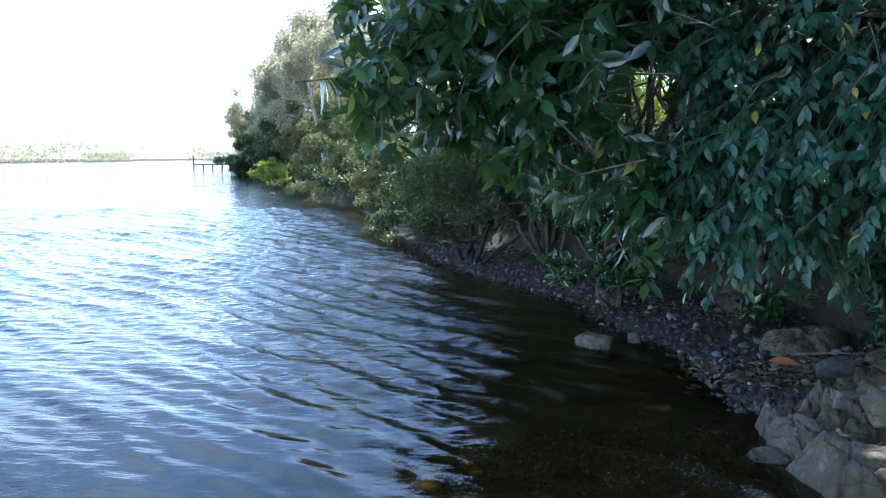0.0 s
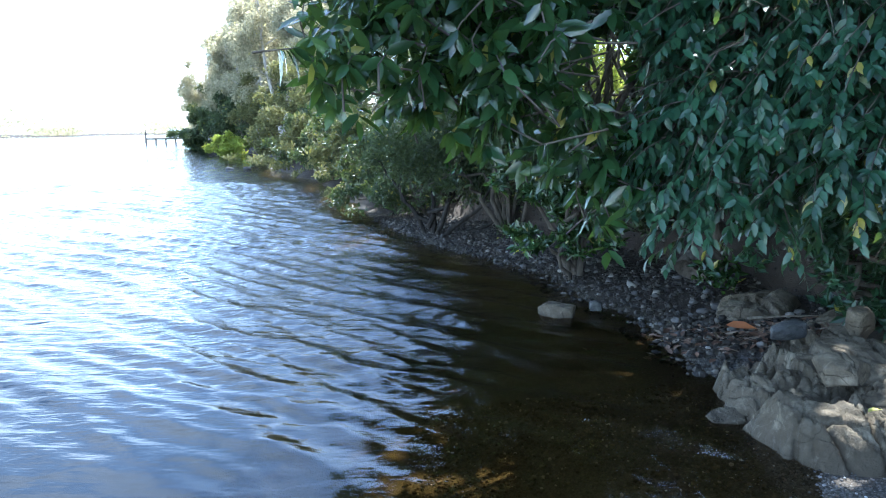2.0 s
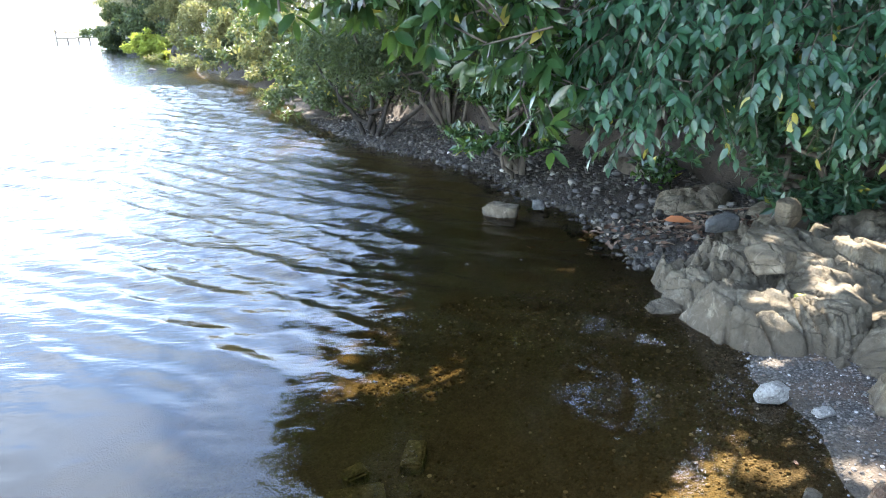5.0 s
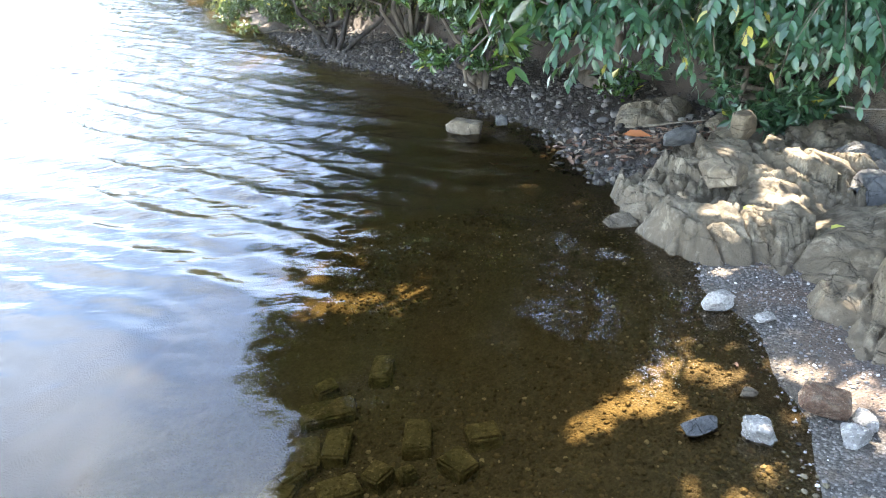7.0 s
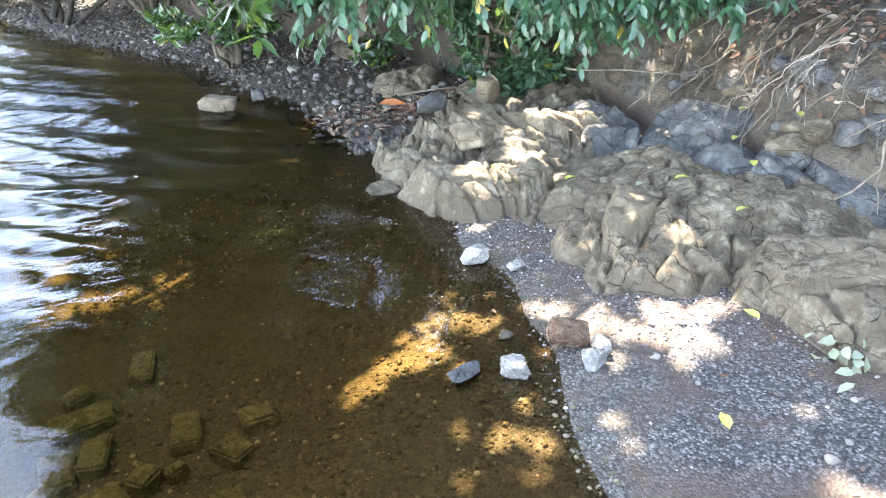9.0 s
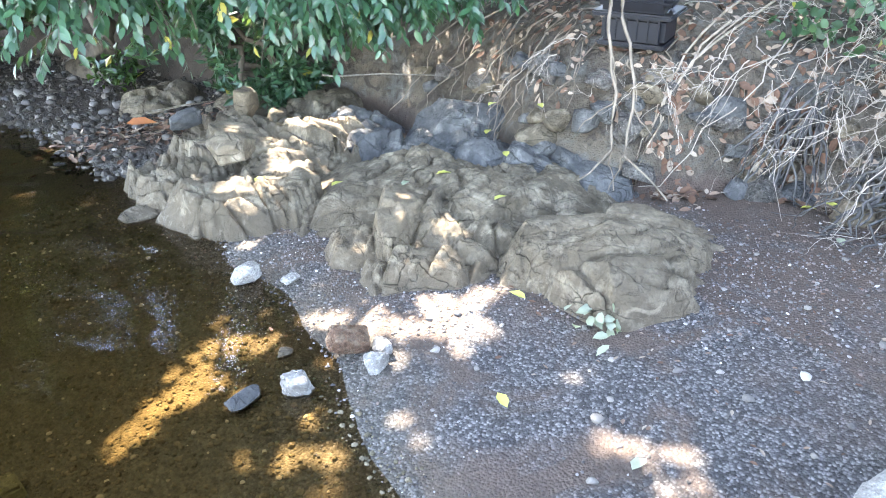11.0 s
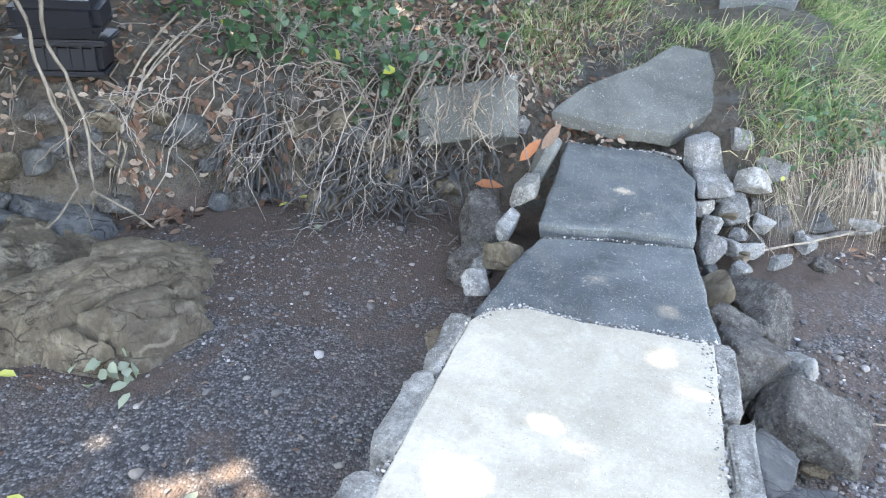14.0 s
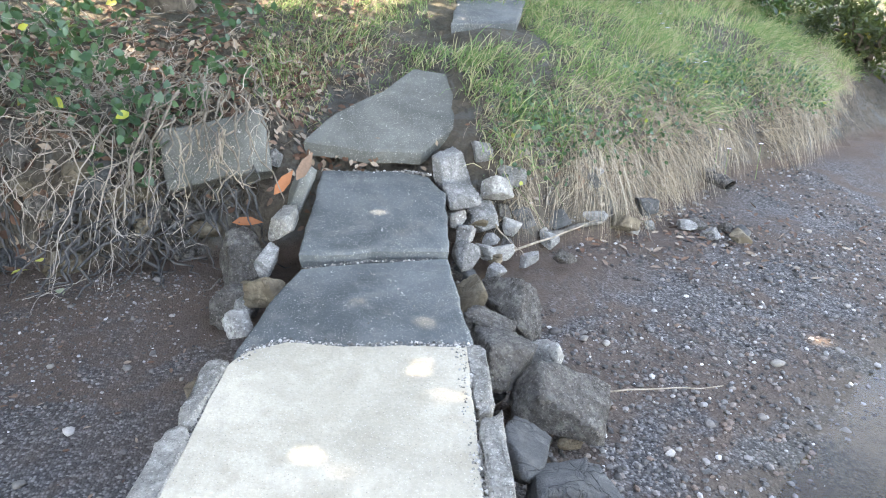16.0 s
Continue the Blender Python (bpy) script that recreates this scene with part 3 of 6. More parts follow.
# Gaps in the leaf roof: where sunlight reaches the ground (x, y, radius).
GAPS = [(2.1, 4.12, 0.13), (1.96, 3.92, 0.065), (2.26, 4.06, 0.091), (2.4, 4.1, 0.13), (2.62, 4.08, 0.13), (2.52, 4.32, 0.091), (2.75, 4.61, 0.143), (2.92, 4.72, 0.104), (3.12, 4.78, 0.156), (3.4, 4.79, 0.156), (3.25, 4.6, 0.091), (2.85, 4.4, 0.065), (3.05, 5.37, 0.117), (2.55, 5, 0.065),
        (1.78, 5.72, 0.14), (1.94, 5.6, 0.154), (2.12, 5.72, 0.112), (2.3, 5.96, 0.14), (2.48, 6.08, 0.14), (2.66, 6.2, 0.126), (2.4, 5.75, 0.084), (2.85, 5.95, 0.084),
        (2.44, 3.22, 0.096), (2.74, 3.16, 0.096), (2.84, 2.88, 0.096), (2.46, 2.6, 0.096), (2.5, 2.46, 0.08), (2.6, 2.98, 0.056), (2.62, 2.66, 0.064), (2.3, 3.3, 0.064),
        (2, 2.71, 0.172), (1.86, 2.92, 0.115), (2.12, 2.56, 0.103), (1.98, 2.38, 0.081), (2.29, 2.38, 0.103), (2.42, 2.24, 0.081), (2.22, 2.22, 0.057), (2.06, 3.24, 0.057), (2.72, 2.45, 0.096), (2.42, 2.66, 0.096), (1.74, 2.62, 0.069), (2.16, 2.82, 0.069),
        (2.32, 1.74, 0.04), (2.42, 1.67, 0.035), (2.18, 1.32, 0.055), (2.25, 1.19, 0.045), (2.17, 1.01, 0.04), (2.34, 1.03, 0.035), (2.26, 0.91, 0.04), (1.7, 1.84, 0.04), (1.72, 2.04, 0.04),
        (0.8, 2.84, 0.092), (1, 2.94, 0.133), (1.2, 2.9, 0.122), (1.22, 3.12, 0.102), (1.42, 3.12, 0.122), (1.58, 2.96, 0.112), (1.5, 3.32, 0.061), (1.32, 2.72, 0.071), (0.62, 3.2, 0.041), (0.54, 3.06, 0.041), (0.3, 3.14, 0.051), (1.7, 3.22, 0.046),
        (1.26, 2.2, 0.046), (1.38, 2.08, 0.046), (1.12, 2.34, 0.036), (1.45, 2.32, 0.041), (1.28, 1.94, 0.041), (1.02, 2.1, 0.031), (1.94, 4.46, 0.065),
        (-0.55, 4.52, 0.08), (-0.4, 4.54, 0.11), (-0.22, 4.5, 0.13), (-0.05, 4.46, 0.14), (0.12, 4.52, 0.13), (0.28, 4.6, 0.08), (0.02, 4.16, 0.05), (0.6, 4.28, 0.07), (-0.3, 4.25, 0.05), (1.4, 6.6, 0.08), (1.62, 6.75, 0.08), (1.2, 5.9, 0.05), (1.5, 5.5, 0.05)]
PATH_GAPS = [(1.9, 0.14, 0.072), (1.6, 0.0, 0.065), (2.13, -0.23, 0.05), (2.2, -0.1, 0.043), (2.72, -0.56, 0.065), (2.5, -0.62, 0.043), (3.4, -0.30, 0.04), (3.25, -0.47, 0.036), (3.02, -0.30, 0.036), (3.1, -0.62, 0.036), (4.45, -0.62, 0.043), (4.2, -0.7, 0.036), (3.75, -2.75, 0.05)]
WAY = np.array(SUN)


def shaded(p, room=0.03):
    """Which of the leaf points p stay: few lie where the sun reaches the ground, none in the window between the two crowns."""
    keep = np.ones(len(p), bool)
    for gaps, z in ((GAPS, 0.12), (PATH_GAPS, 0.6)):
        q = p[:, :2] - WAY[:2] * ((p[:, 2] - z) / WAY[2])[:, None]
        ragged = 1 + 0.35 * wave_noise(q, 12, 40, 2) + 0.45 * wave_noise(q, 45, 41, 2)
        for x, y, r in gaps:
            keep &= (q[:, 0] - x) ** 2 + (q[:, 1] - y) ** 2 > np.maximum(r * ragged + room * (1 if z < 0.5 else 0.55), 0.02) ** 2
    along = p[:, 1] - 5.0
    window = ((p[:, 0] - 0.82 - 0.165 * along) / (0.27 + 0.040 * along)) ** 2 + ((p[:, 2] - 2.28 - 0.07 * along) / (0.30 + 0.048 * along)) ** 2
    return keep & ~((window < 1 + 0.5 * wave_noise(p, 9, 44, 2)) & (p[:, 1] > 3.5) & (p[:, 1] < 16.0))


def in_lobes(n, lobes, shell=0.45, r=rng):
    """n points spread over ellipsoid lobes, more of them towards the outside."""
    lobes = np.asarray(lobes, float)
    size = lobes[:, 3] * lobes[:, 4] * lobes[:, 5]
    k = r.choice(len(lobes), n, p=size / size.sum())
    return lobes[k, :3] + unit(r.normal(size=(n, 3))) * (r.uniform(0, 1, (n, 1)) ** shell) * lobes[k, 3:]


def limbs(name, base, tips, parent, material, thick, sag=0.0, rough=0.04, sides=6):
    """Tapered limbs from a base to many tips, each a part."""
    for tip in tips:
        v, f = tube(wander(base, tip, sag, rough, 10), np.linspace(thick, thick * 0.2, 10), sides)
        mesh_object(name, v, f, material, parent)




# ---- rocks ----
def ball(level):
    bm = bmesh.new()
    bmesh.ops.create_icosphere(bm, subdivisions=level, radius=1.0)
    v = np.array([p.co[:] for p in bm.verts])
    f = [[p.index for p in face.verts] for face in bm.faces]
    bm.free()
    return unit(v), np.array(f)


BALLS = {k: ball(k) for k in (1, 2, 3, 4, 5)}


def stone_shape(size, seed, level=3, planes=12, rough=0.05, cracks=0, sharp=110, angular=False):
    """A broken stone: flat faces of random slant, worn edges, grain, and joints where cracks is set."""
    r = np.random.default_rng(seed)
    v, f = BALLS[level]
    n = unit(r.normal(size=(planes, 3)) * [1, 1, 0.8])
    n = np.concatenate([n, unit(r.normal(size=(6, 3)) * 0.34 + np.array([[1, 0, 0], [-1, 0, 0], [0, 1, 0], [0, -1, 0], [0, 0, 1], [0, 0, -1]]))])
    n = np.concatenate([n, [[0, 0, 1], [0, 0, -1]]])
    reach = r.uniform(0.56, 0.84, len(n))
    reach[-2:] = 0.75, 0.8
    if angular:
        n = unit(r.normal(size=(6, 3)) * 0.20 + np.array([[1, 0, 0], [-1, 0, 0], [0, 1, 0], [0, -1, 0], [0, 0, 1], [0, 0, -1]]))
        cuts = unit(r.normal(size=(6, 3)))
        n = np.concatenate([n, cuts])
        reach = np.concatenate([r.uniform(0.60, 0.80, 6), r.uniform(0.74, 0.95, 6)])
    facing = v @ n.T
    d = np.where(facing > 0.05, reach / np.maximum(facing, 0.05), 9.0)
    soft = -np.log(np.exp(-sharp * d).sum(1) + math.exp(-sharp * (1.5 if angular else 1.15))) / sharp
    p = v * soft[:, None]
    p = p * (1 + rough * wave_noise(p, 3.5, seed, 4) + (0.35 * rough * wave_noise(p, 15, seed + 1, 3) if level > 3 else 0))[:, None]
    if cracks:
        gap, which = cell_gap(p * [1, 1, 1.6], unit(r.normal(size=(cracks, 3))) * r.uniform(0.6, 1.0, (cracks, 1)))
        p = p * (1 - 0.06 * np.exp(-(gap / 0.035) ** 2) + 0.045 * (r.uniform(-1, 1, cracks)[which]))[:, None]
    return p * np.asarray(size) * 0.5 / (1.0 if angular else 0.8), f


def stone(name, place, size, seed, material, label, category="rock", turn=0.0, tilt=(0, 0), level=4, group="", cracks=0, rough=0.03, planes=7, boxy=0.0):
    p, f = stone_shape(size, seed, level, planes, rough, cracks, 260, planes < 3)
    if boxy:
        half = np.asarray(size) / 2
        p = np.sign(p) * np.abs(p / half) ** boxy * half * 0.95
        p = p + min(size) * 0.03 * np.stack([wave_noise(p, 6 / min(size), seed + k, 3) for k in range(3)], 1)
    ob = mesh_object(name, p, f, material)
    if name == "concrete_chunk":
        lean = np.random.default_rng(seed + 5).uniform(-22, 22, 2)
        tilt = (tilt[0] + lean[0], tilt[1] + lean[1])
    ob.matrix_basis = pose(*place, tilt[0], tilt[1], turn)
    return tagged(ob, label, category, group)


def islands(faces):
    """The faces, sorted into joined patches; scraps go with the largest."""
    owner = {}

    def find(a):
        while owner.setdefault(a, a) != a:
            owner[a] = owner[owner[a]]
            a = owner[a]
        return a

    for f in faces.tolist():
        for a in f[1:]:
            owner[find(a)] = find(f[0])
    mark = np.array([find(f[0]) for f in faces.tolist()])
    return [faces[mark == m] for m in np.unique(mark) if (mark == m).sum() > 5]


def outcrop(name, box, blocks, seeds, seed, material, label, step=0.012, stretch=(1, 1), turn=0.0, groove=0.035, jog=0.02, slant=0.12, fine=5, rough=1.0, sides=(1.2, 5.0)):
    """Jointed bedrock: chiselled blocks with flat slanting faces, split by narrow joints into pieces that sit a little high or low.
    Each block: x, y, half length, half width, turn, top height, slope along and across."""
    xs, ys = np.arange(box[0], box[1], step), np.arange(box[2], box[3], step)
    gx, gy = np.meshgrid(xs, ys, indexing="ij")
    p = np.stack([gx.ravel(), gy.ravel()], 1)
    r = np.random.default_rng(seed)
    warp = p + 0.012 * rough * np.stack([wave_noise(p, 7, seed + 1, 4), wave_noise(p, 7, seed + 2, 4)], 1)
    z = np.full(len(p), -1.0)
    for x, y, a, b, ang, top, sa, sb in blocks:
        c, s = math.cos(radians(ang)), math.sin(radians(ang))
        u, v = (warp[:, 0] - x) * c + (warp[:, 1] - y) * s, -(warp[:, 0] - x) * s + (warp[:, 1] - y) * c
        body = top + sa * u + sb * v
        for k in range(9):
            way = (k + r.uniform(-0.3, 0.3)) * 2 * math.pi / 9
            reach = r.uniform(0.72, 0.92)
            out = u / a * math.cos(way) + v / b * math.sin(way) - reach
            body = np.minimum(body, top + 0.02 - r.uniform(*sides) * out * min(a, b) * 0.9 - r.uniform(-0.02, 0.05))
        shoulder = unit(r.normal(size=(3, 2)))
        for way in shoulder:
            body = np.minimum(body, top + 0.05 - 0.35 * ((u / a) * way[0] + (v / b) * way[1]) * min(a, b) * r.uniform(0.6, 1.4))
        z = np.maximum(z, body)
    c, s = math.cos(radians(turn)), math.sin(radians(turn))
    q = np.stack([(warp[:, 0] * c + warp[:, 1] * s) * stretch[0], (-warp[:, 0] * s + warp[:, 1] * c) * stretch[1]], 1)
    lo, hi, whole, blocks_of = q.min(0), q.max(0), z.copy(), None
    for scale, count in ((1.0, seeds), (0.55, seeds * fine), (0.3, seeds * fine * 4)):
        cells = r.uniform(lo, hi, (count, 2))
        gap, which = cell_gap(q, cells)
        blocks_of = which if blocks_of is None else blocks_of
        tilt = r.normal(size=(count, 2)) * slant * (1.0 if scale == 1.0 else 0.9)
        open_ = np.clip(0.65 + 0.8 * wave_noise(p, 4, seed + 7 + count, 2), 0.1, 1.2) if scale < 1 else 1.0
        wide = (0.020 + 0.018 * scale) * (1 + 0.5 * wave_noise(p, 9, seed + 9, 2)) * max(stretch) ** 0.5
        z = z - groove * 1.35 * scale * open_ * np.clip(1 - gap / wide, 0, 1) ** 0.7
        z = z + r.uniform(-1, 1, count)[which] * jog * scale + ((q - cells[which]) * tilt[which] / np.asarray(stretch)).sum(1) * scale
    z = np.minimum(z, whole + 0.035) + rough * (0.004 * wave_noise(p, 18, seed + 5, 3) + 0.0025 * wave_noise(p, 70, seed + 6, 3))
    ground = height(p[:, 0], p[:, 1])
    verts = np.column_stack([p, np.maximum(z, ground - 0.12)])
    i, j = np.meshgrid(np.arange(len(xs) - 1), np.arange(len(ys) - 1), indexing="ij")
    a = (i * len(ys) + j).ravel()
    faces = np.stack([a, a + len(ys), a + len(ys) + 1, a + 1], 1)
    faces = faces[(z > ground - 0.06)[faces].any(1)]
    used, back = np.unique(faces, return_inverse=True)
    verts, faces = verts[used], back.reshape(faces.shape)
    cell = blocks_of[used][faces[:, 0]]
    place = verts[np.argmin(verts[:, 2])]
    root = thing(name, place, label, "rock", "bedrock on the beach")
    for c in np.unique(cell):
        for f in islands(faces[cell == c]):
            mine, order = np.unique(f, return_inverse=True)
            mesh_object("block", verts[mine], order.reshape(f.shape), material, root)
    return root


outcrop("rock_outcrop", (1.5, 3.95, 3.7, 6.3),
        [(2.10, 4.36, 0.36, 0.40, 25, 0.26, 0.12, 0.10), (2.38, 4.28, 0.30, 0.36, 25, 0.29, 0.10, 0.08), (1.93, 5.02, 0.24, 0.34, 10, 0.23, 0.15, 0.02), (2.30, 5.10, 0.34, 0.38, 20, 0.28, 0.08, 0.05), (2.72, 5.15, 0.36, 0.40, 35, 0.34, 0.08, 0.0),
         (2.72, 4.50, 0.26, 0.30, 30, 0.31, 0.05, 0.1), (3.15, 4.82, 0.38, 0.32, 35, 0.38, 0.05, 0.0), (3.35, 5.35, 0.40, 0.40, 30, 0.38, 0.05, 0.0), (2.55, 5.65, 0.30, 0.24, 20, 0.30, 0.1, 0.1)],
        64, 11, ROCK, "grey-brown jointed bedrock at the water's edge, cracked into blocks", stretch=(2.8, 1.1), turn=22, groove=0.085, jog=0.028, slant=0.22, fine=3, sides=(1.2, 5.0))
outcrop("rock_outcrop", (2.25, 4.5, 2.3, 4.6),
        [(2.90, 3.90, 0.34, 0.26, 35, 0.27, 0.10, 0.03), (3.40, 3.72, 0.46, 0.44, 40, 0.37, 0.08, 0.03), (3.46, 3.20, 0.38, 0.40, 50, 0.37, 0.05, 0.03), (3.78, 3.02, 0.34, 0.32, 40, 0.36, 0.0, 0.05), (3.14, 3.24, 0.24, 0.34, 20, 0.30, 0.15, 0.05), (3.22, 2.80, 0.18, 0.16, 20, 0.30, 0.05, 0.10)],
        30, 23, ROCK, "broad grey-brown bedrock shelf with many fine cracks", stretch=(1.5, 1.2), turn=60, jog=0.012, groove=0.042, slant=0.06, fine=8, sides=(0.45, 1.3))
outcrop("rock_outcrop", (2.1, 3.25, 2.4, 3.7),
        [(2.66, 3.06, 0.40, 0.32, 32, 0.27, 0.14, 0.08), (2.84, 3.34, 0.22, 0.17, 32, 0.36, 0.15, 0.0), (2.68, 2.72, 0.24, 0.14, -20, 0.21, 0.05, 0.2), (2.40, 3.28, 0.18, 0.13, 50, 0.22, 0.05, 0.1)],
        12, 31, ROCK_PALE, "tan split boulder bedded in the gravel", step=0.012, stretch=(1.2, 1.5), turn=30, slant=0.14, groove=0.04)
outcrop("boulder", (2.45, 4.5, 1.25, 2.75),
        [(3.24, 2.05, 0.42, 0.44, -25, 0.375, 0.02, 0.11), (3.46, 2.06, 0.38, 0.38, -25, 0.35, -0.08, 0.08), (3.92, 2.06, 0.40, 0.22, -30, 0.22, -0.14, 0.1), (3.14, 2.36, 0.24, 0.18, -20, 0.36, 0, 0)],
        14, 42, ROCK_PALE, "big tan boulder with a low domed top and slanting layered cracks", step=0.012, stretch=(0.8, 3.4), turn=-38, groove=0.055, jog=0.014, slant=0.14, fine=7, sides=(0.9, 3.5))
outcrop("rock_ledge", (3.2, 5.0, 2.5, 5.4),
        [(3.85, 4.30, 0.42, 0.38, 30, 0.40, 0.12, 0.04), (4.05, 3.80, 0.38, 0.38, 35, 0.42, 0.14, 0.04), (4.15, 3.34, 0.32, 0.34, 40, 0.42, 0.14, 0), (4.45, 4.2, 0.45, 0.6, 40, 0.55, 0.15, 0), (4.12, 2.94, 0.24, 0.24, 40, 0.36, 0.1, 0), (3.6, 4.85, 0.4, 0.36, 30, 0.38, 0.1, 0)],
        26, 51, ROCK_BLUE, "blue-grey slabs of bedrock at the foot of the bank", stretch=(1.2, 1.2), turn=20, groove=0.05, jog=0.025, slant=0.18, fine=2, sides=(0.8, 3.0))
outcrop("rock_ledge", (2.3, 4.4, 5.0, 8.4),
        [(3.3, 6.4, 0.45, 0.4, 30, 0.30, 0.1, 0.0), (2.75, 7.2, 0.4, 0.3, 10, 0.24, 0.1, 0.0), (3.7, 5.7, 0.4, 0.4, 0, 0.42, 0.1, 0)],
        22, 57, ROCK, "shaded brown bedrock under the overhanging leaves", step=0.03, groove=0.05, jog=0.05)

stone("water_rock", (0.80, 7.40, 0.03), (0.44, 0.28, 0.26), 3, ROCK_PALE, "pale wet rock standing in the shallow water", turn=-25, level=4, cracks=5)
stone("water_rock", (1.62, 4.78, 0.0), (0.22, 0.18, 0.11), 5, ROCK, "small dark rock barely above the water", turn=20)
stone("white_stone", (1.78, 3.48, 0.06), (0.17, 0.13, 0.12), 8, WHITE_STONE, "whitish stone lying at the water's edge", "stone", 30)
stone("white_stone", (1.95, 3.30, 0.04), (0.12, 0.07, 0.05), 9, WHITE_STONE, "small pale stone on the gravel by the water", "stone", 10)
stone("white_stone", (1.48, 2.42, 0.03), (0.16, 0.11, 0.14), 12, WHITE_STONE, "rough white stone standing in the shallows", "stone", -40, level=4, cracks=9, rough=0.14, planes=12)
stone("water_rock", (1.285, 2.53, -0.005), (0.19, 0.10, 0.07), 13, ROCK_BLUE, "long dark stone lying in the shallows", turn=10, planes=9)
stone("brick", (1.80, 2.50, 0.10), (0.19, 0.13, 0.10), 14, OLD_BRICK, "broken weathered brick tilted on the gravel", "brick", -20, (14, 10), planes=6, rough=0.02, boxy=0.35)
stone("white_stone", (1.84, 2.33, 0.05), (0.13, 0.10, 0.09), 15, WHITE_STONE, "pale round stone beside the brick", "stone", 15)
stone("white_stone", (1.93, 2.41, 0.06), (0.11, 0.09, 0.07), 16, WHITE_STONE, "pale small stone leaning on the brick", "stone", 60)
stone("white_stone", (1.58, 2.72, 0.0), (0.10, 0.06, 0.05), 17, ROCK_PALE, "small tan stone in the shallow water", "stone", 20)
stone("beach_stone", (1.2, 7.55, 0.08), (0.16, 0.13, 0.12), 18, ROCK_BLUE, "grey rounded stone at the water's edge", "stone")
stone("beach_rock", (2.9, 5.65, 0.42), (0.34, 0.16, 0.30), 19, ROCK_PALE, "pale pointed rock leaning on the bedrock", turn=30, tilt=(0, 25))
stone("beach_rock", (2.35, 5.62, 0.36), (0.30, 0.22, 0.16), 20, ROCK_BLUE, "square grey block lying on the bedrock", turn=25, planes=7)
stone("beach_rock", (2.28, 4.62, 0.40), (0.34, 0.26, 0.16), 22, ROCK_PALE, "pale loose block on the bedrock", turn=40, planes=8, tilt=(8, -8))


def brick_block(place, size, turn, label):
    bm = bmesh.new()
    bmesh.ops.create_cube(bm, size=1.0)
    for v in bm.verts:
        v.co = Vector(v.co) * Vector(size) + Vector(rng.normal(size=3)) * 0.006
    bmesh.ops.bevel(bm, geom=bm.edges[:], offset=0.012, segments=2, affect="EDGES")
    me = bpy.data.meshes.new("brick")
    bm.to_mesh(me), bm.free()
    me.materials.append(MOSSY_BRICK)
    ob = new("brick", me)
    ob.matrix_basis = pose(*place, rng.uniform(-4, 4), rng.uniform(-4, 4), turn)
    return tagged(ob, label, "brick", "bricks under the water")


for bx, by, bl, bw, bt in ((-0.13, 3.38, 0.23, 0.11, 84), (-0.40, 3.06, 0.27, 0.14, 8), (-0.49, 2.75, 0.22, 0.13, 96), (-0.34, 2.79, 0.23, 0.12, 84), (0.03, 2.76, 0.23, 0.13, 86), (0.34, 2.70, 0.15, 0.14, 8), (-0.32, 2.49, 0.18, 0.14, 20),
                           (-0.15, 2.53, 0.12, 0.11, 50), (-0.03, 2.53, 0.09, 0.07, 20), (0.20, 2.54, 0.16, 0.12, 130), (-0.60, 2.50, 0.20, 0.14, 70), (-0.29, 2.33, 0.2, 0.13, 5), (0.08, 2.24, 0.27, 0.14, 12), (-0.54, 2.62, 0.14, 0.10, 40), (-0.12, 2.30, 0.12, 0.10, 70), (-0.42, 3.26, 0.12, 0.10, 30)):
    brick_block((bx, by, float(height(bx, by)) + 0.02), (bl, bw, 0.09), bt, "moss-brown brick lying on the river bed under water")

# ---- the broken concrete path ----
def slab(name, outline, plane, thick, material, label, parent=None, category="", ragged=0.008, inset=0.014, kind=""):
    """A cast slab: outline in plan, plane (z at the origin, slope along x, along y), ragged edges, worn rim."""
    pts = []
    for k, a in enumerate(outline):
        a, b = np.array(a, float), np.array(outline[(k + 1) % len(outline)], float)
        n = max(2, int(np.linalg.norm(b - a) / 0.03))
        pts += [a + (b - a) * t / n for t in range(n)]
    pts = np.array(pts)
    mid = pts.mean(0)
    out = unit(pts - mid)
    pts = pts + out * (ragged * wave_noise(pts, 18, len(name) + len(outline), 4))[:, None]
    top = lambda q: plane[0] + plane[1] * q[:, 0] + plane[2] * q[:, 1] + 0.004 * wave_noise(q, 6, 3, 3)
    rings = []
    for shrink, drop in ((inset * 2.2, 0.0), (inset, 0.003), (0.0, inset), (0.004, thick * 0.5), (0.02, thick)):
        q = pts - out * (shrink + (0.006 * wave_noise(pts, 30, 9, 2) if drop > inset else np.zeros(len(pts))))[:, None]
        rings.append(np.column_stack([q, top(q) - drop]))
    n = len(pts)
    verts = np.concatenate(rings + [[[*mid, float(top(mid[None])[0])]]])
    k = np.arange(n)
    faces = []
    for r in range(len(rings) - 1):
        faces += np.stack([r * n + k, (r + 1) * n + k, (r + 1) * n + (k + 1) % n, r * n + (k + 1) % n], 1).tolist()
    faces += [[int(a), int((a + 1) % n), len(verts) - 1] for a in k]
    faces.append(list(range((len(rings) - 1) * n, len(rings) * n))[::-1])
    ob = mesh_object(name, verts, faces, material, parent, smooth=False)
    return tagged(ob, label, category, kind=kind)


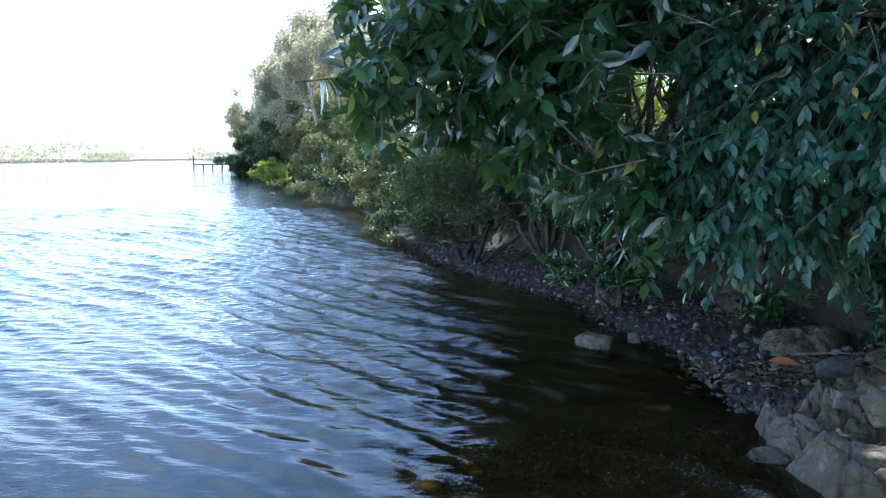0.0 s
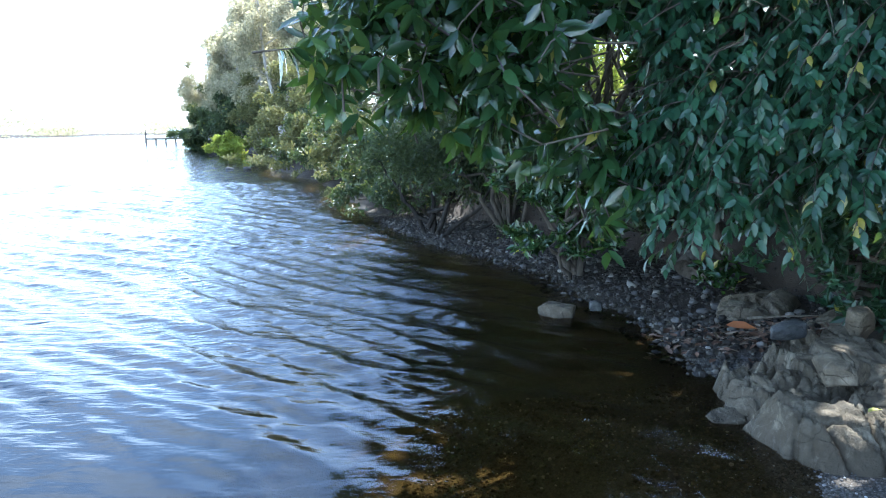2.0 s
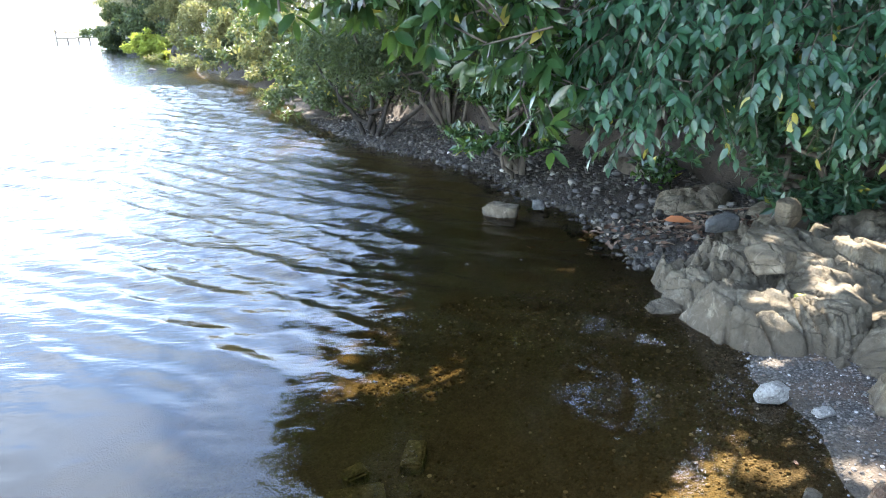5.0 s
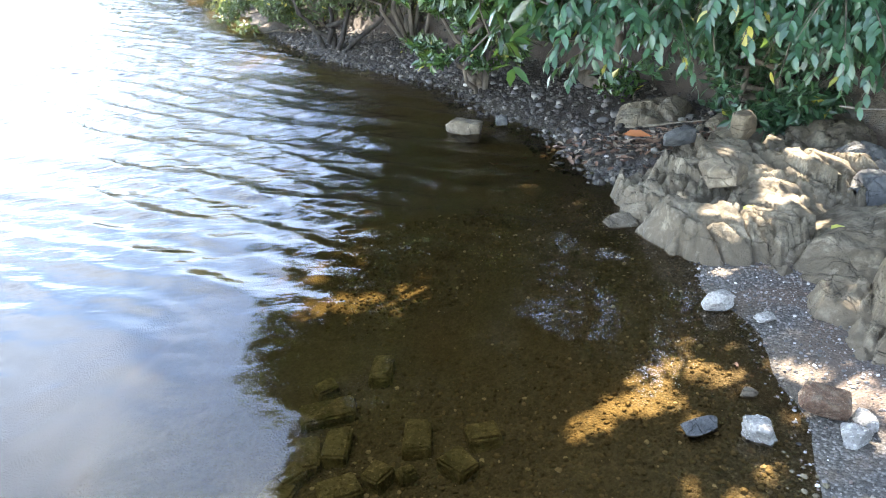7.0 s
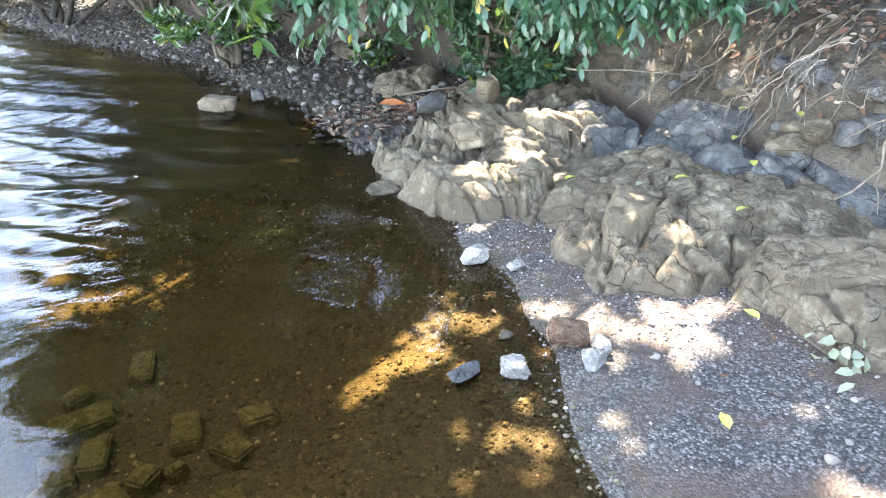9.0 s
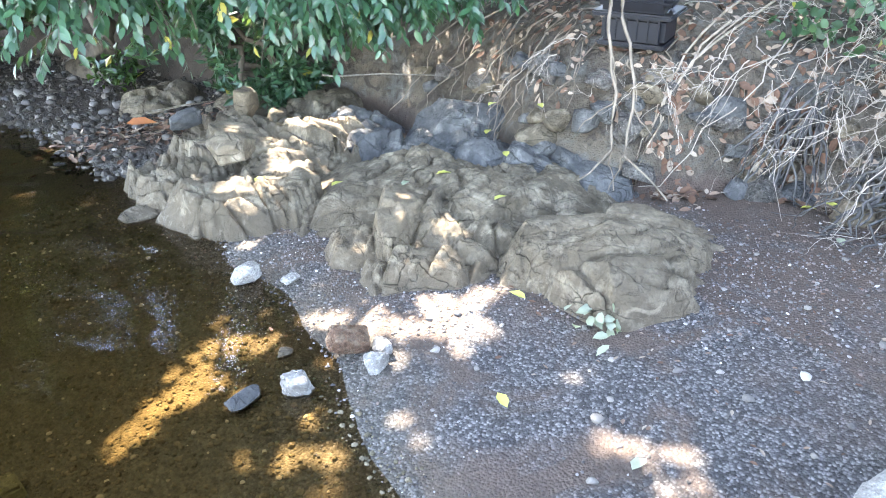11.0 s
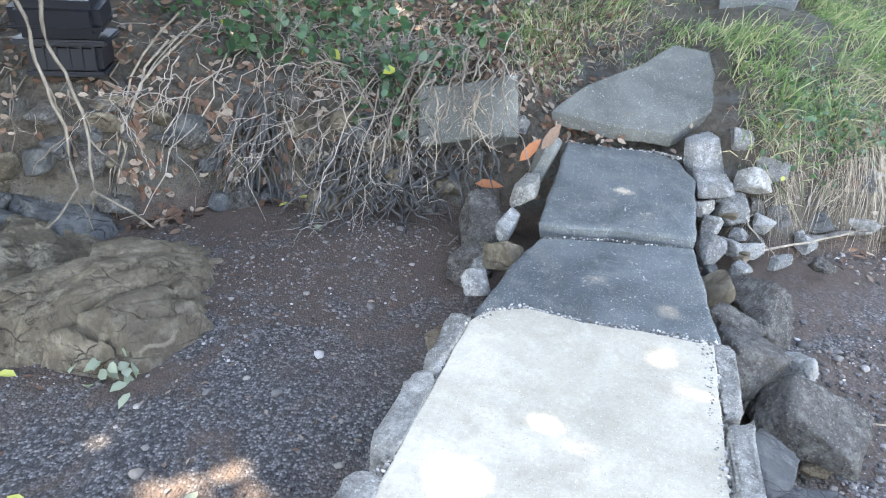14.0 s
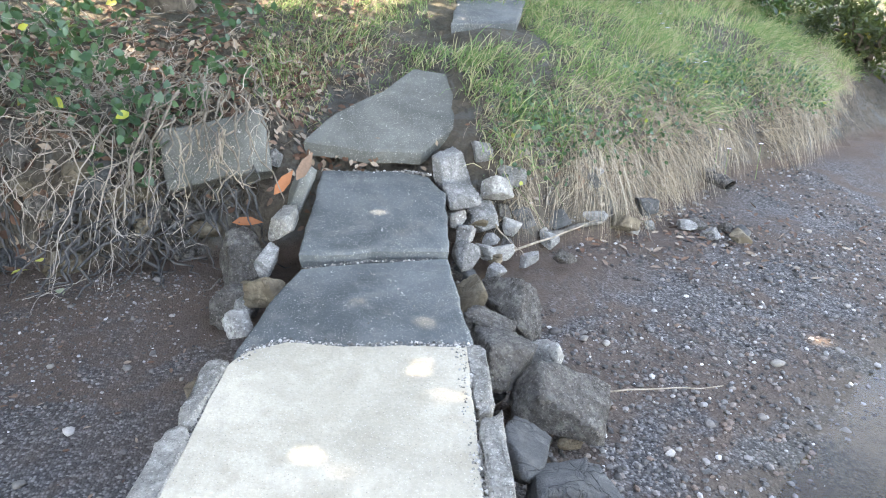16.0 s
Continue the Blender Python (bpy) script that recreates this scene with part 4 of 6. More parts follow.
path = thing("concrete_path", (2.0, -0.2, 0.3), "broken concrete footpath of white and dark slabs on rubble", "path", kind="structure")
slab("slab", [(-1.6, 0.78), (-1.6, -0.19), (0.0, -0.39), (1.94, -0.63), (2.88, -0.77), (2.93, -0.5), (2.95, -0.25), (3.02, -0.02), (2.97, 0.14), (2.85, 0.205), (1.97, 0.335), (0, 0.59)],
     (0.606, 0, 0), 0.12, WHITE_CONCRETE, "worn white concrete slab", path)
slab("slab", [(2.7, 0.16), (2.7, -0.78), (2.96, -0.81), (3.92, -0.875), (3.9, -0.4), (3.86, -0.06), (3.4, 0.085), (2.95, 0.20)], (0.590, 0.003, 0), 0.12, GREY_CONCRETE, "dark grey concrete slab with dapples", path)
slab("slab", [(3.99, -0.05), (3.97, -0.3), (4.0, -0.5), (3.955, -0.89), (4.75, -1.0), (5.02, -0.93), (5.12, -0.78), (5.16, -0.2), (4.6, -0.13)], (0.632 - 3.95 * 0.150, 0.150, 0), 0.10, GREY_CONCRETE, "dark grey tilted concrete slab", path)
slab("slab", [(5.30, -0.08), (5.19, -0.5), (5.17, -0.9), (5.42, -1.18), (5.75, -1.27), (6.05, -1.22), (6.12, -0.98), (5.85, -0.68), (5.58, -0.3)], (0.96 - 5.22 * 0.5, 0.5, 0), 0.11, OLD_CONCRETE, "lichened concrete slab sloping up the bank", path)
rise_ = (float(height(8.2, -1.95)) - float(height(7.0, -1.75))) / 1.2
slab("slab", [(6.95, -1.42), (7.0, -2.05), (7.9, -2.38), (8.3, -1.75)], (float(height(7.0, -1.75)) + 0.05 - 7.0 * rise_, rise_, 0), 0.12, GREY_CONCRETE, "concrete slab higher up in the grass", path)
for name_, pts_, z_ in (("footing", [(-1.55, 0.66), (-1.55, -0.14), (0, -0.34), (2.85, -0.70), (3.9, -0.82), (3.85, -0.12), (2.9, 0.1), (0, 0.47)], 0.50),
                        ("footing", [(3.9, -0.15), (3.9, -0.8), (5.1, -0.8), (5.1, -0.25)], 0.49)):
    slab(name_, pts_, (z_, 0, 0), 1.0, BASALT, "dark rubble footing under the slabs", path, ragged=0.03)


def kerb(place, size, turn, seed, label, material=KERB):
    p, f = stone_shape(size, seed, 4, 8, 0.04)
    p = np.sign(p) * np.abs(p / (np.asarray(size) / 2)) ** 0.4 * np.asarray(size) / 2 * 0.96
    p = p + 0.008 * wave_noise(p, 22, seed, 4)[:, None] + 0.004 * wave_noise(p, 90, seed + 1, 2)[:, None]
    ob = mesh_object("kerb", p, f, material)
    ob.parent = path
    ob.matrix_parent_inverse = path.matrix_basis.inverted()
    ob.matrix_basis = pose(*place, 0, 0, turn)
    return tagged(ob, label)


kerb((2.68, 0.272, 0.535), (0.50, 0.10, 0.17), -8, 61, "rough concrete edging")
kerb((2.19, 0.345, 0.535), (0.46, 0.12, 0.17), -7, 62, "rough concrete edging")
kerb((1.7, 0.412, 0.535), (0.48, 0.13, 0.17), -7, 63, "rough concrete edging")
kerb((1.15, 0.482, 0.535), (0.58, 0.12, 0.17), -7, 64, "rough concrete edging")
kerb((2.10, -0.71, 0.54), (0.58, 0.10, 0.17), -8, 65, "rough concrete edging")
kerb((1.45, -0.63, 0.54), (0.66, 0.11, 0.17), -7, 66, "rough concrete edging")
kerb((2.66, -0.775, 0.53), (0.52, 0.09, 0.15), -8, 67, "crumbled concrete edging")

PILE = "rubble beside the path"
stone("concrete_chunk", (2.95, 0.30, 0.38), (0.24, 0.20, 0.22), 70, ROCK_PALE, "tan stone wedged against the path's edge", "stone", 20, group=PILE, planes=2)
stone("concrete_chunk", (3.75, 0.10, 0.50), (0.26, 0.22, 0.20), 71, ROCK_PALE, "mossy stone under the broken slab edge", "stone", 50, group=PILE, planes=2)
stone("concrete_chunk", (4.05, 0.12, 0.58), (0.26, 0.13, 0.15), 72, RUBBLE, "broken piece of rough concrete beside the path", "rubble", -20, (0, -14), group=PILE, planes=2)
stone("concrete_chunk", (4.45, 0.03, 0.68), (0.52, 0.17, 0.15), 73, KERB, "narrow concrete edging piece tilted along the path", "rubble", -8, (0, -14), planes=2, group=PILE)
stone("concrete_chunk", (4.9, -0.07, 0.78), (0.42, 0.16, 0.16), 74, OLD_CONCRETE, "narrow concrete edging piece by the upper slab", "rubble", -12, (0, -14), planes=2, group=PILE)
stone("concrete_chunk", (4.35, 0.30, 0.42), (0.5, 0.24, 0.26), 75, BASALT, "dark stone at the foot of the path", "stone", 20, group=PILE, planes=2)
stone("concrete_chunk", (3.95, 0.28, 0.38), (0.3, 0.26, 0.26), 76, BASALT, "dark stone half buried beside the path", "stone", 70, group=PILE, planes=2)
stone("concrete_chunk", (5.16, 0.12, 0.90), (0.14, 0.12, 0.16), 77, RUBBLE, "grey stone wedged beside the slab", "stone", 10, group=PILE, planes=2)
stone("concrete_block", (5.10, 0.48, 0.95), (0.46, 0.98, 0.60), 78, OLD_CONCRETE, "big broken concrete block tilted out of the bank", "concrete block", 4, (-9, 14), level=5, planes=2, boxy=0.7)
stone("concrete_chunk", (5.05, -1.10, 0.80), (0.17, 0.34, 0.44), 80, RUBBLE, "grey upright slab of concrete", "rubble", 20, (8, 18), planes=2, group=PILE)
stone("concrete_chunk", (4.78, -1.12, 0.70), (0.26, 0.28, 0.16), 81, RUBBLE, "grey rough concrete piece", "rubble", 15, planes=2, group=PILE)
stone("concrete_chunk", (4.92, -1.38, 0.72), (0.22, 0.22, 0.20), 82, WHITE_STONE, "pale rough concrete cube", "rubble", 35, (12, 10), planes=2, group=PILE)
stone("concrete_chunk", (5.08, -1.55, 0.76), (0.20, 0.30, 0.22), 83, RUBBLE, "grey concrete block with sharp corners", "rubble", -30, (15, 0), planes=2, group=PILE)
stone("concrete_chunk", (5.18, -1.34, 0.92), (0.18, 0.18, 0.18), 84, RUBBLE, "grey stone under the dead grass", "rubble", 10, group=PILE, planes=2)
stone("concrete_chunk", (5.18, -1.62, 0.90), (0.12, 0.13, 0.13), 85, WHITE_STONE, "small white concrete cube", "rubble", 25, planes=2, group=PILE)
stone("concrete_chunk", (4.74, -1.07, 0.56), (0.16, 0.14, 0.14), 86, WHITE_STONE, "small pale concrete piece", "rubble", 40, planes=2, group=PILE)
stone("concrete_chunk", (4.86, -1.28, 0.53), (0.26, 0.28, 0.24), 87, RUBBLE, "grey concrete piece in the heap", "rubble", 5, planes=2, group=PILE)
stone("concrete_chunk", (4.64, -1.12, 0.48), (0.18, 0.16, 0.16), 88, WHITE_STONE, "pale broken piece low in the heap", "rubble", 60, planes=2, group=PILE)
stone("concrete_chunk", (5.0, -1.64, 0.45), (0.22, 0.24, 0.24), 89, ROCK_BLUE, "smooth blue-grey rock at the bank's foot", "stone", 30, (0, 20), planes=2, group=PILE)
stone("concrete_chunk", (4.98, -1.46, 0.52), (0.16, 0.15, 0.15), 90, BASALT, "dark stone between the pale ones", "stone", 10, group=PILE, planes=2)
stone("concrete_chunk", (5.1, -1.92, 0.42), (0.24, 0.26, 0.16), 91, ROCK_BLUE, "grey stone at the bank's foot", "stone", 80, group=PILE, planes=2)
stone("concrete_chunk", (5.2, -2.2, 0.40), (0.22, 0.32, 0.14), 92, RUBBLE, "flat grey stone at the bank's foot", "stone", 10, group=PILE, planes=2)
stone("concrete_chunk", (5.18, -2.5, 0.34), (0.24, 0.3, 0.14), 93, ROCK_PALE, "brown stone at the bank's foot", "stone", 30, group=PILE, planes=2)
stone("concrete_chunk", (5.35, -2.75, 0.42), (0.2, 0.2, 0.16), 94, ROCK_BLUE, "grey stone below the dead grass", "stone", 10, group=PILE, planes=2)
stone("concrete_chunk", (4.33, -1.06, 0.46), (0.22, 0.2, 0.2), 95, RUBBLE, "grey piece beside the dark slab", "rubble", 10, group=PILE, planes=2)
stone("concrete_chunk", (3.66, -0.96, 0.47), (0.30, 0.14, 0.22), 96, ROCK_PALE, "tan flat stone standing beside the slab", "stone", 0, (25, 0), planes=2, group=PILE)
stone("concrete_chunk", (3.75, -1.20, 0.36), (0.42, 0.28, 0.32), 97, BASALT, "dark mossy rock beside the path", "rock", 20, level=4, group=PILE, planes=2)
stone("concrete_chunk", (3.32, -0.98, 0.42), (0.28, 0.24, 0.26), 98, BASALT, "brown rough stone beside the path", "stone", 60, group=PILE, planes=2)
stone("concrete_chunk", (3.10, -0.98, 0.40), (0.36, 0.30, 0.34), 99, BASALT, "dark lump of pebbly rubble leaning on the path", "rubble", 10, level=4, group=PILE, planes=2)
stone("concrete_chunk", (3.18, -1.20, 0.34), (0.30, 0.14, 0.22), 100, WHITE_STONE, "broken stone with a white face", "rubble", 40, planes=2, group=PILE)
stone("concrete_chunk", (2.88, -1.20, 0.29), (0.32, 0.50, 0.28), 101, BASALT, "big dark angular lump of rubble", "rubble", -20, (0, 10), level=4, planes=2, group=PILE)
stone("concrete_chunk", (2.52, -0.92, 0.30), (0.42, 0.18, 0.24), 102, ROCK_BLUE, "grey long stone at the path's foot", "stone", -30, group=PILE, planes=2)
stone("concrete_chunk", (2.28, -1.04, 0.28), (0.32, 0.50, 0.26), 103, ROCK_BLUE, "wide flat grey rock at the path's foot", "rock", 10, planes=2, group=PILE)
stone("concrete_chunk", (1.9, -0.95, 0.24), (0.4, 0.4, 0.3), 104, ROCK_BLUE, "grey rock at the path's foot by the water", "rock", 40, group=PILE, planes=2)

heap = np.random.default_rng(88)
for k in range(46):
    if k < 22:
        x, y = heap.uniform(4.4, 5.25), heap.uniform(-1.85, -1.02)
        z, size = 0.34 + 0.42 * np.clip((x - 4.4) / 0.85, 0, 1) * np.exp(-((y + 1.2) / 0.5) ** 2) - 0.05, heap.uniform(0.10, 0.20)
    elif k < 30:
        x, y, size = heap.uniform(3.5, 4.6), heap.uniform(0.12, 0.36), heap.uniform(0.10, 0.2)
        z = 0.36 + 0.10 * heap.uniform()
    elif k < 36:
        x, y, size = heap.uniform(2.3, 4.3), heap.uniform(-1.25, -0.92), heap.uniform(0.09, 0.17)
        z = float(height(x, y)) + 0.06
    else:
        x, y, size = heap.uniform(5.05, 5.5), heap.uniform(-3.6, -1.9), heap.uniform(0.1, 0.2)
        z = float(height(x, y)) + 0.03
    stone("concrete_chunk", (x, y, z), (size, size * heap.uniform(0.7, 1.1), size * heap.uniform(0.55, 0.9)), 900 + k, (RUBBLE, BASALT, ROCK_BLUE, WHITE_STONE, RUBBLE, ROCK_PALE)[k % 6],
          ("grey broken concrete piece in the heap", "dark rough stone in the heap", "blue-grey stone in the heap", "pale broken piece in the heap", "grey rubble in the heap", "brown stone in the heap")[k % 6],
          "rubble", heap.uniform(0, 360), (heap.uniform(-30, 30), heap.uniform(-30, 30)), 4, PILE, planes=2)


def crumbs(name, ends, n, size, z, material, label):
    """Crumbled grit along a broken edge."""
    v, f = BALLS[1]
    ends = np.asarray(ends, float)
    k = heap.integers(0, len(ends) - 1, n)
    at = ends[k] + (ends[k + 1] - ends[k]) * heap.uniform(0, 1, (n, 1)) + heap.normal(size=(n, 2)) * size * 1.2
    s = size * heap.uniform(0.3, 1.1, n) ** 1.5
    p = v[None] * s[:, None, None] * heap.uniform(0.5, 1.1, (n, len(v), 1)) + np.column_stack([at, np.full(n, z)])[:, None]
    return tagged(mesh_object(name, p.reshape(-1, 3), (np.arange(n)[:, None, None] * len(v) + f[None]).reshape(-1, 3), material, smooth=False), label, "grit", kind="stuff")


GRIT = varied("grey_grit", 0.9, (0.0, (0.06, 0.056, 0.05)), (0.5, (0.20, 0.19, 0.17)), (0.8, (0.36, 0.34, 0.31)), (1.0, (0.55, 0.53, 0.49)))
crumbs("grit", [(2.88, -0.77), (2.93, -0.5), (2.95, -0.25), (3.02, -0.02), (2.97, 0.12), (2.85, 0.17)], 420, 0.009, 0.600, GRIT, "pale crumbled grit along the white slab's broken edge")
crumbs("grit", [(2.90, -0.745), (2.4, -0.675), (1.9, -0.61), (1.4, -0.545)], 1100, 0.011, 0.599, GRIT, "grey grit along the path's edge")
crumbs("grit", [(2.85, 0.205), (2.3, 0.285), (1.7, 0.37), (1.2, 0.435)], 700, 0.009, 0.597, GRIT, "grey grit along the path's edge")
crumbs("grit", [(3.9, -0.86), (3.92, -0.4), (3.86, -0.06)], 130, 0.008, 0.598, GRIT, "grit in the joint between the dark slabs")
crumbs("grit", [(5.16, -0.2), (5.12, -0.78), (5.02, -0.93)], 160, 0.014, 0.80, GRIT, "dark grit below the upper slab")
crumbs("grit", [(3.1, -0.3), (3.3, -0.6), (3.7, -0.5), (3.8, -0.2)], 60, 0.006, 0.602, GRIT, "scattered grit on the dark slabs")

for k in range(84):
    y = heap.uniform(0.5, 3.1) if k < 50 else heap.uniform(2.6, 5.0)
    x = np.interp(y, FOOT_Y, FOOT_X) + (heap.uniform(-0.12, 0.12) if k < 18 else heap.uniform(0.0, 0.30))
    size = heap.uniform(0.10, 0.26)
    stone("bank_stone", (x, y, float(height(x, y)) + size * 0.15), (size, size * heap.uniform(0.7, 1.1), size * heap.uniform(0.5, 0.8)), 1200 + k, (BASALT, ROCK, ROCK_BLUE)[k % 3],
          "dark broken stone at the foot of the earth bank", "stone", heap.uniform(0, 360), (heap.uniform(-20, 20), heap.uniform(-20, 20)), 3, "stones at the bank's foot")

# ---- loose stones and gravel ----
SMALL = [bpy.data.meshes.new("stone") for _ in range(5)]
for k, me in enumerate(SMALL):
    p, f = stone_shape((1, 0.8, 0.55), 200 + k, 2, 9, 0.06)
    me.from_pydata(p.tolist(), [], f.tolist())
    me.materials.append(varied("loose_stone", 0.85, (0.0, (0.07, 0.066, 0.064)), (0.5, (0.15, 0.14, 0.13)), (0.8, (0.24, 0.22, 0.19)), (1.0, (0.42, 0.40, 0.37)), per="each") if k == 0 else SMALL[0].materials[0])
    me.polygons.foreach_set("use_smooth", np.ones(len(me.polygons), bool))
for k in range(260):
    if k < 110:
        y = rng.uniform(5.8, 11.5)
        x = np.interp(y, SHORE_Y, SHORE_X) + rng.uniform(0.0, 1.5)
        size = 0.05 + 0.1 * rng.uniform() ** 2
    elif k < 190:
        x, y, size = rng.uniform(1.9, 4.6), rng.uniform(0.5, 2.8), 0.022 + 0.04 * rng.uniform() ** 2
    else:
        x, y, size = rng.uniform(2.6, 5.6), rng.uniform(-4.5, -1.1), 0.025 + 0.06 * rng.uniform() ** 2
    ob = new("stone", SMALL[k % 5])
    ob.matrix_basis = pose(x, y, float(height(x, y)) + size * 0.12, rng.uniform(-15, 15), rng.uniform(-15, 15), rng.uniform(0, 360)) @ Matrix.Diagonal((size, size, size, 1))
    tagged(ob, "loose grey-brown stone lying on the dark gravel", "stone", "loose beach stones")


def pebbles(name, n, where, small, big, label, material=PEBBLES, patchy=-0.35, mud=0.0):
    v, f = BALLS[1]
    x, y = where(n)
    ok = wave_noise(np.stack([x, y], 1), 2.2, 71, 3) - mud * np.clip((x - 3.2) / 1.2, 0, 1) * (y < 2.2) + 0.3 * rng.normal(size=len(x)) > patchy
    x, y = x[ok], y[ok]
    n = len(x)
    size = small + (big - small) * rng.uniform(0, 1, n) ** 3
    spin = rng.normal(size=(n, 3, 3))
    spin, _ = np.linalg.qr(spin)
    p = np.einsum("nij,vj->nvi", spin, v) * size[:, None, None] * rng.uniform(0.55, 1.0, (n, 1, 3)) * rng.uniform(0.8, 1.15, (n, len(v), 1))
    p[:, :, 2] *= 0.7
    p += np.stack([x, y, height(x, y) + size * 0.25], 1)[:, None]
    faces = (np.arange(n)[:, None, None] * len(v) + f[None]).reshape(-1, 3)
    return tagged(mesh_object(name, p.reshape(-1, 3), faces, material, smooth=False), label, "gravel", kind="stuff")


def beach_area(n):
    y = rng.uniform(0.35, 4.6, n * 2)
    x = np.interp(y, SHORE_Y, SHORE_X) + rng.uniform(-0.25, 3.4, n * 2) ** 1
    ok = (x < np.interp(y, FOOT_Y, FOOT_X)) & (x > 1.2)
    return x[ok][:n], y[ok][:n]


def fill(area):
    def where(n):
        x, y = area(n * 2)
        reps = np.resize(np.arange(len(x)), n)
        return x[reps], y[reps]
    return where


def south_area(n):
    y = rng.uniform(-5.5, -0.9, n)
    return np.interp(y, SHORE_Y, SHORE_X) + rng.uniform(-0.2, 3.2, n), y


def north_area(n):
    y = rng.uniform(5.6, 16.0, n)
    return np.interp(y, SHORE_Y, SHORE_X) + rng.uniform(-0.3, 2.0, n), y


def bed_area(n):
    return rng.uniform(-0.5, 1.6, n), rng.uniform(1.6, 5.5, n)


pebbles("gravel", 30000, fill(beach_area), 0.004, 0.014, "dark grey and brown gravel spread over the beach", PEBBLES, -0.08, 0.5)
pebbles("gravel", 17000, south_area, 0.005, 0.026, "dark grey gravel on the muddy beach beside the path", PEBBLES, -0.1)
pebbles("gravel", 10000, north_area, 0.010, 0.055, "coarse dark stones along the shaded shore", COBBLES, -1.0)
pebbles("gravel", 16000, bed_area, 0.004, 0.020, "brown silted gravel on the shallow river bed", BED_PEBBLES)


# ---- trees over the beach ----
def sprays(n, lobes, outward, count, length, leaf, width, droop, r):
    """Twigs with leaves hanging in two rows: base points, ways and upper sides, and the twigs' tubes."""
    c = in_lobes(n, lobes, 0.4, r)
    c = c[shaded(c)]
    n = len(c)
    way = unit(unit(c - outward) * [1, 1, 0.3] + r.normal(size=(n, 3)) * 0.4 + [0, 0, -0.35])
    long = length * r.uniform(0.6, 1.2, n)
    k = np.linspace(0.05, 1.0, count)
    at = c[:, None] + way[:, None] * (k[None, :, None] * long[:, None, None]) + np.array([0, 0, -0.18]) * (k ** 2)[None, :, None] * long[:, None, None]
    side = unit(np.cross(way, [0, 0, 1.0]))[:, None] * np.where(np.arange(count) % 2, 1, -1)[None, :, None]
    ahead = way[:, None] * 0.45 + side * 0.55 + np.array([0, 0, -droop]) + r.normal(size=(n, count, 3)) * 0.22
    up = np.array([0, 0, 1.0]) + way[:, None] * 0.6 + r.normal(size=(n, count, 3)) * 0.3
    at, ahead, up = at.reshape(-1, 3), ahead.reshape(-1, 3), up.reshape(-1, 3)
    keep = shaded(at)
    twigs = [tube(c[q] + way[q] * long[q] * np.linspace(-0.5, 1, 4)[:, None] + np.array([0, 0, -0.18 * long[q]]) * (np.linspace(-0.5, 1, 4) ** 2)[:, None], [0.006, 0.005, 0.004, 0.002], 4) for q in range(0, n, 2)]
    size = leaf * r.uniform(0.7, 1.15, len(at))
    return at[keep], ahead[keep], up[keep], size[keep], (size * width)[keep], twigs


def rosettes(n, lobes, count, leaf, width, r, shell=0.45):
    """Whorls of big leaves round the ends of the twigs."""
    c = in_lobes(n, lobes, shell, r)
    c = c[shaded(c)]
    n = len(c)
    axis = unit(r.normal(size=(n, 3)) * 0.6 + [-0.15, -0.25, 0.35])
    a = r.uniform(0, 6.28, (n, 1)) + np.arange(count) * 2.4
    u = unit(np.cross(axis, [0.3, 0.2, 1.0]))
    v = np.cross(axis, u)
    out = np.cos(a)[..., None] * u[:, None] + np.sin(a)[..., None] * v[:, None]
    open_ = np.linspace(0.35, 1.25, count)[None, :, None] * r.uniform(0.8, 1.2, (n, 1, 1))
    ahead = out * np.sin(open_) + axis[:, None] * np.cos(open_) + np.array([0, 0, -1.05]) * open_ + r.normal(size=(n, count, 3)) * 0.12
    at = c[:, None] - axis[:, None] * (np.linspace(0, 0.12, count)[None, :, None])
    up = axis[:, None] - out * 0.3 + r.normal(size=(n, count, 3)) * 0.15
    at, ahead, up = at.reshape(-1, 3), ahead.reshape(-1, 3), up.reshape(-1, 3)
    keep = shaded(at)
    size = leaf * r.uniform(0.65, 1.15, len(at))
    twigs = [tube(np.stack([c[q] - axis[q] * 0.4 + [0.1, 0.1, 0.02], c[q] - axis[q] * 0.15, c[q]]), [0.008, 0.006, 0.004], 4) for q in range(0, n, 2)]
    return at[keep], ahead[keep], up[keep], size[keep], (size * width)[keep], twigs


def tree(name, base, label, trunk_to, lobes, foliage, material, bark, thick, bend=0.15, category="tree", group=""):
    """A tree: trunk with limbs into each lobe, twigs, and a crown of single leaves."""
    root = thing(name, base, label, category, group)
    w = wander(np.array(base) - [0, 0, 0.1], trunk_to, 0, bend, 12)
    v, f = tube(w, np.linspace(thick, thick * 0.55, 12) * (1 + 0.5 * np.exp(-np.linspace(0, 8, 12))), 10)
    mesh_object("trunk", v + 0.01 * wave_noise(v, 9, 3, 3)[:, None], f, bark, root)
    tips = [np.array(q[:3]) + rng.normal(size=3) * np.array(q[3:]) * 0.35 for q in lobes for _ in range(3)]
    limbs("limb", trunk_to, tips, root, bark, thick * 0.5, -0.1, 0.08)
    at, ahead, up, size, wide, twigs = foliage
    if twigs:
        v, f = join(twigs)
        tagged(mesh_object("fine_twig", v, f, bark, root), kind="stuff")
    leaves("crown", at, ahead, up, size, wide, material, root)
    return root


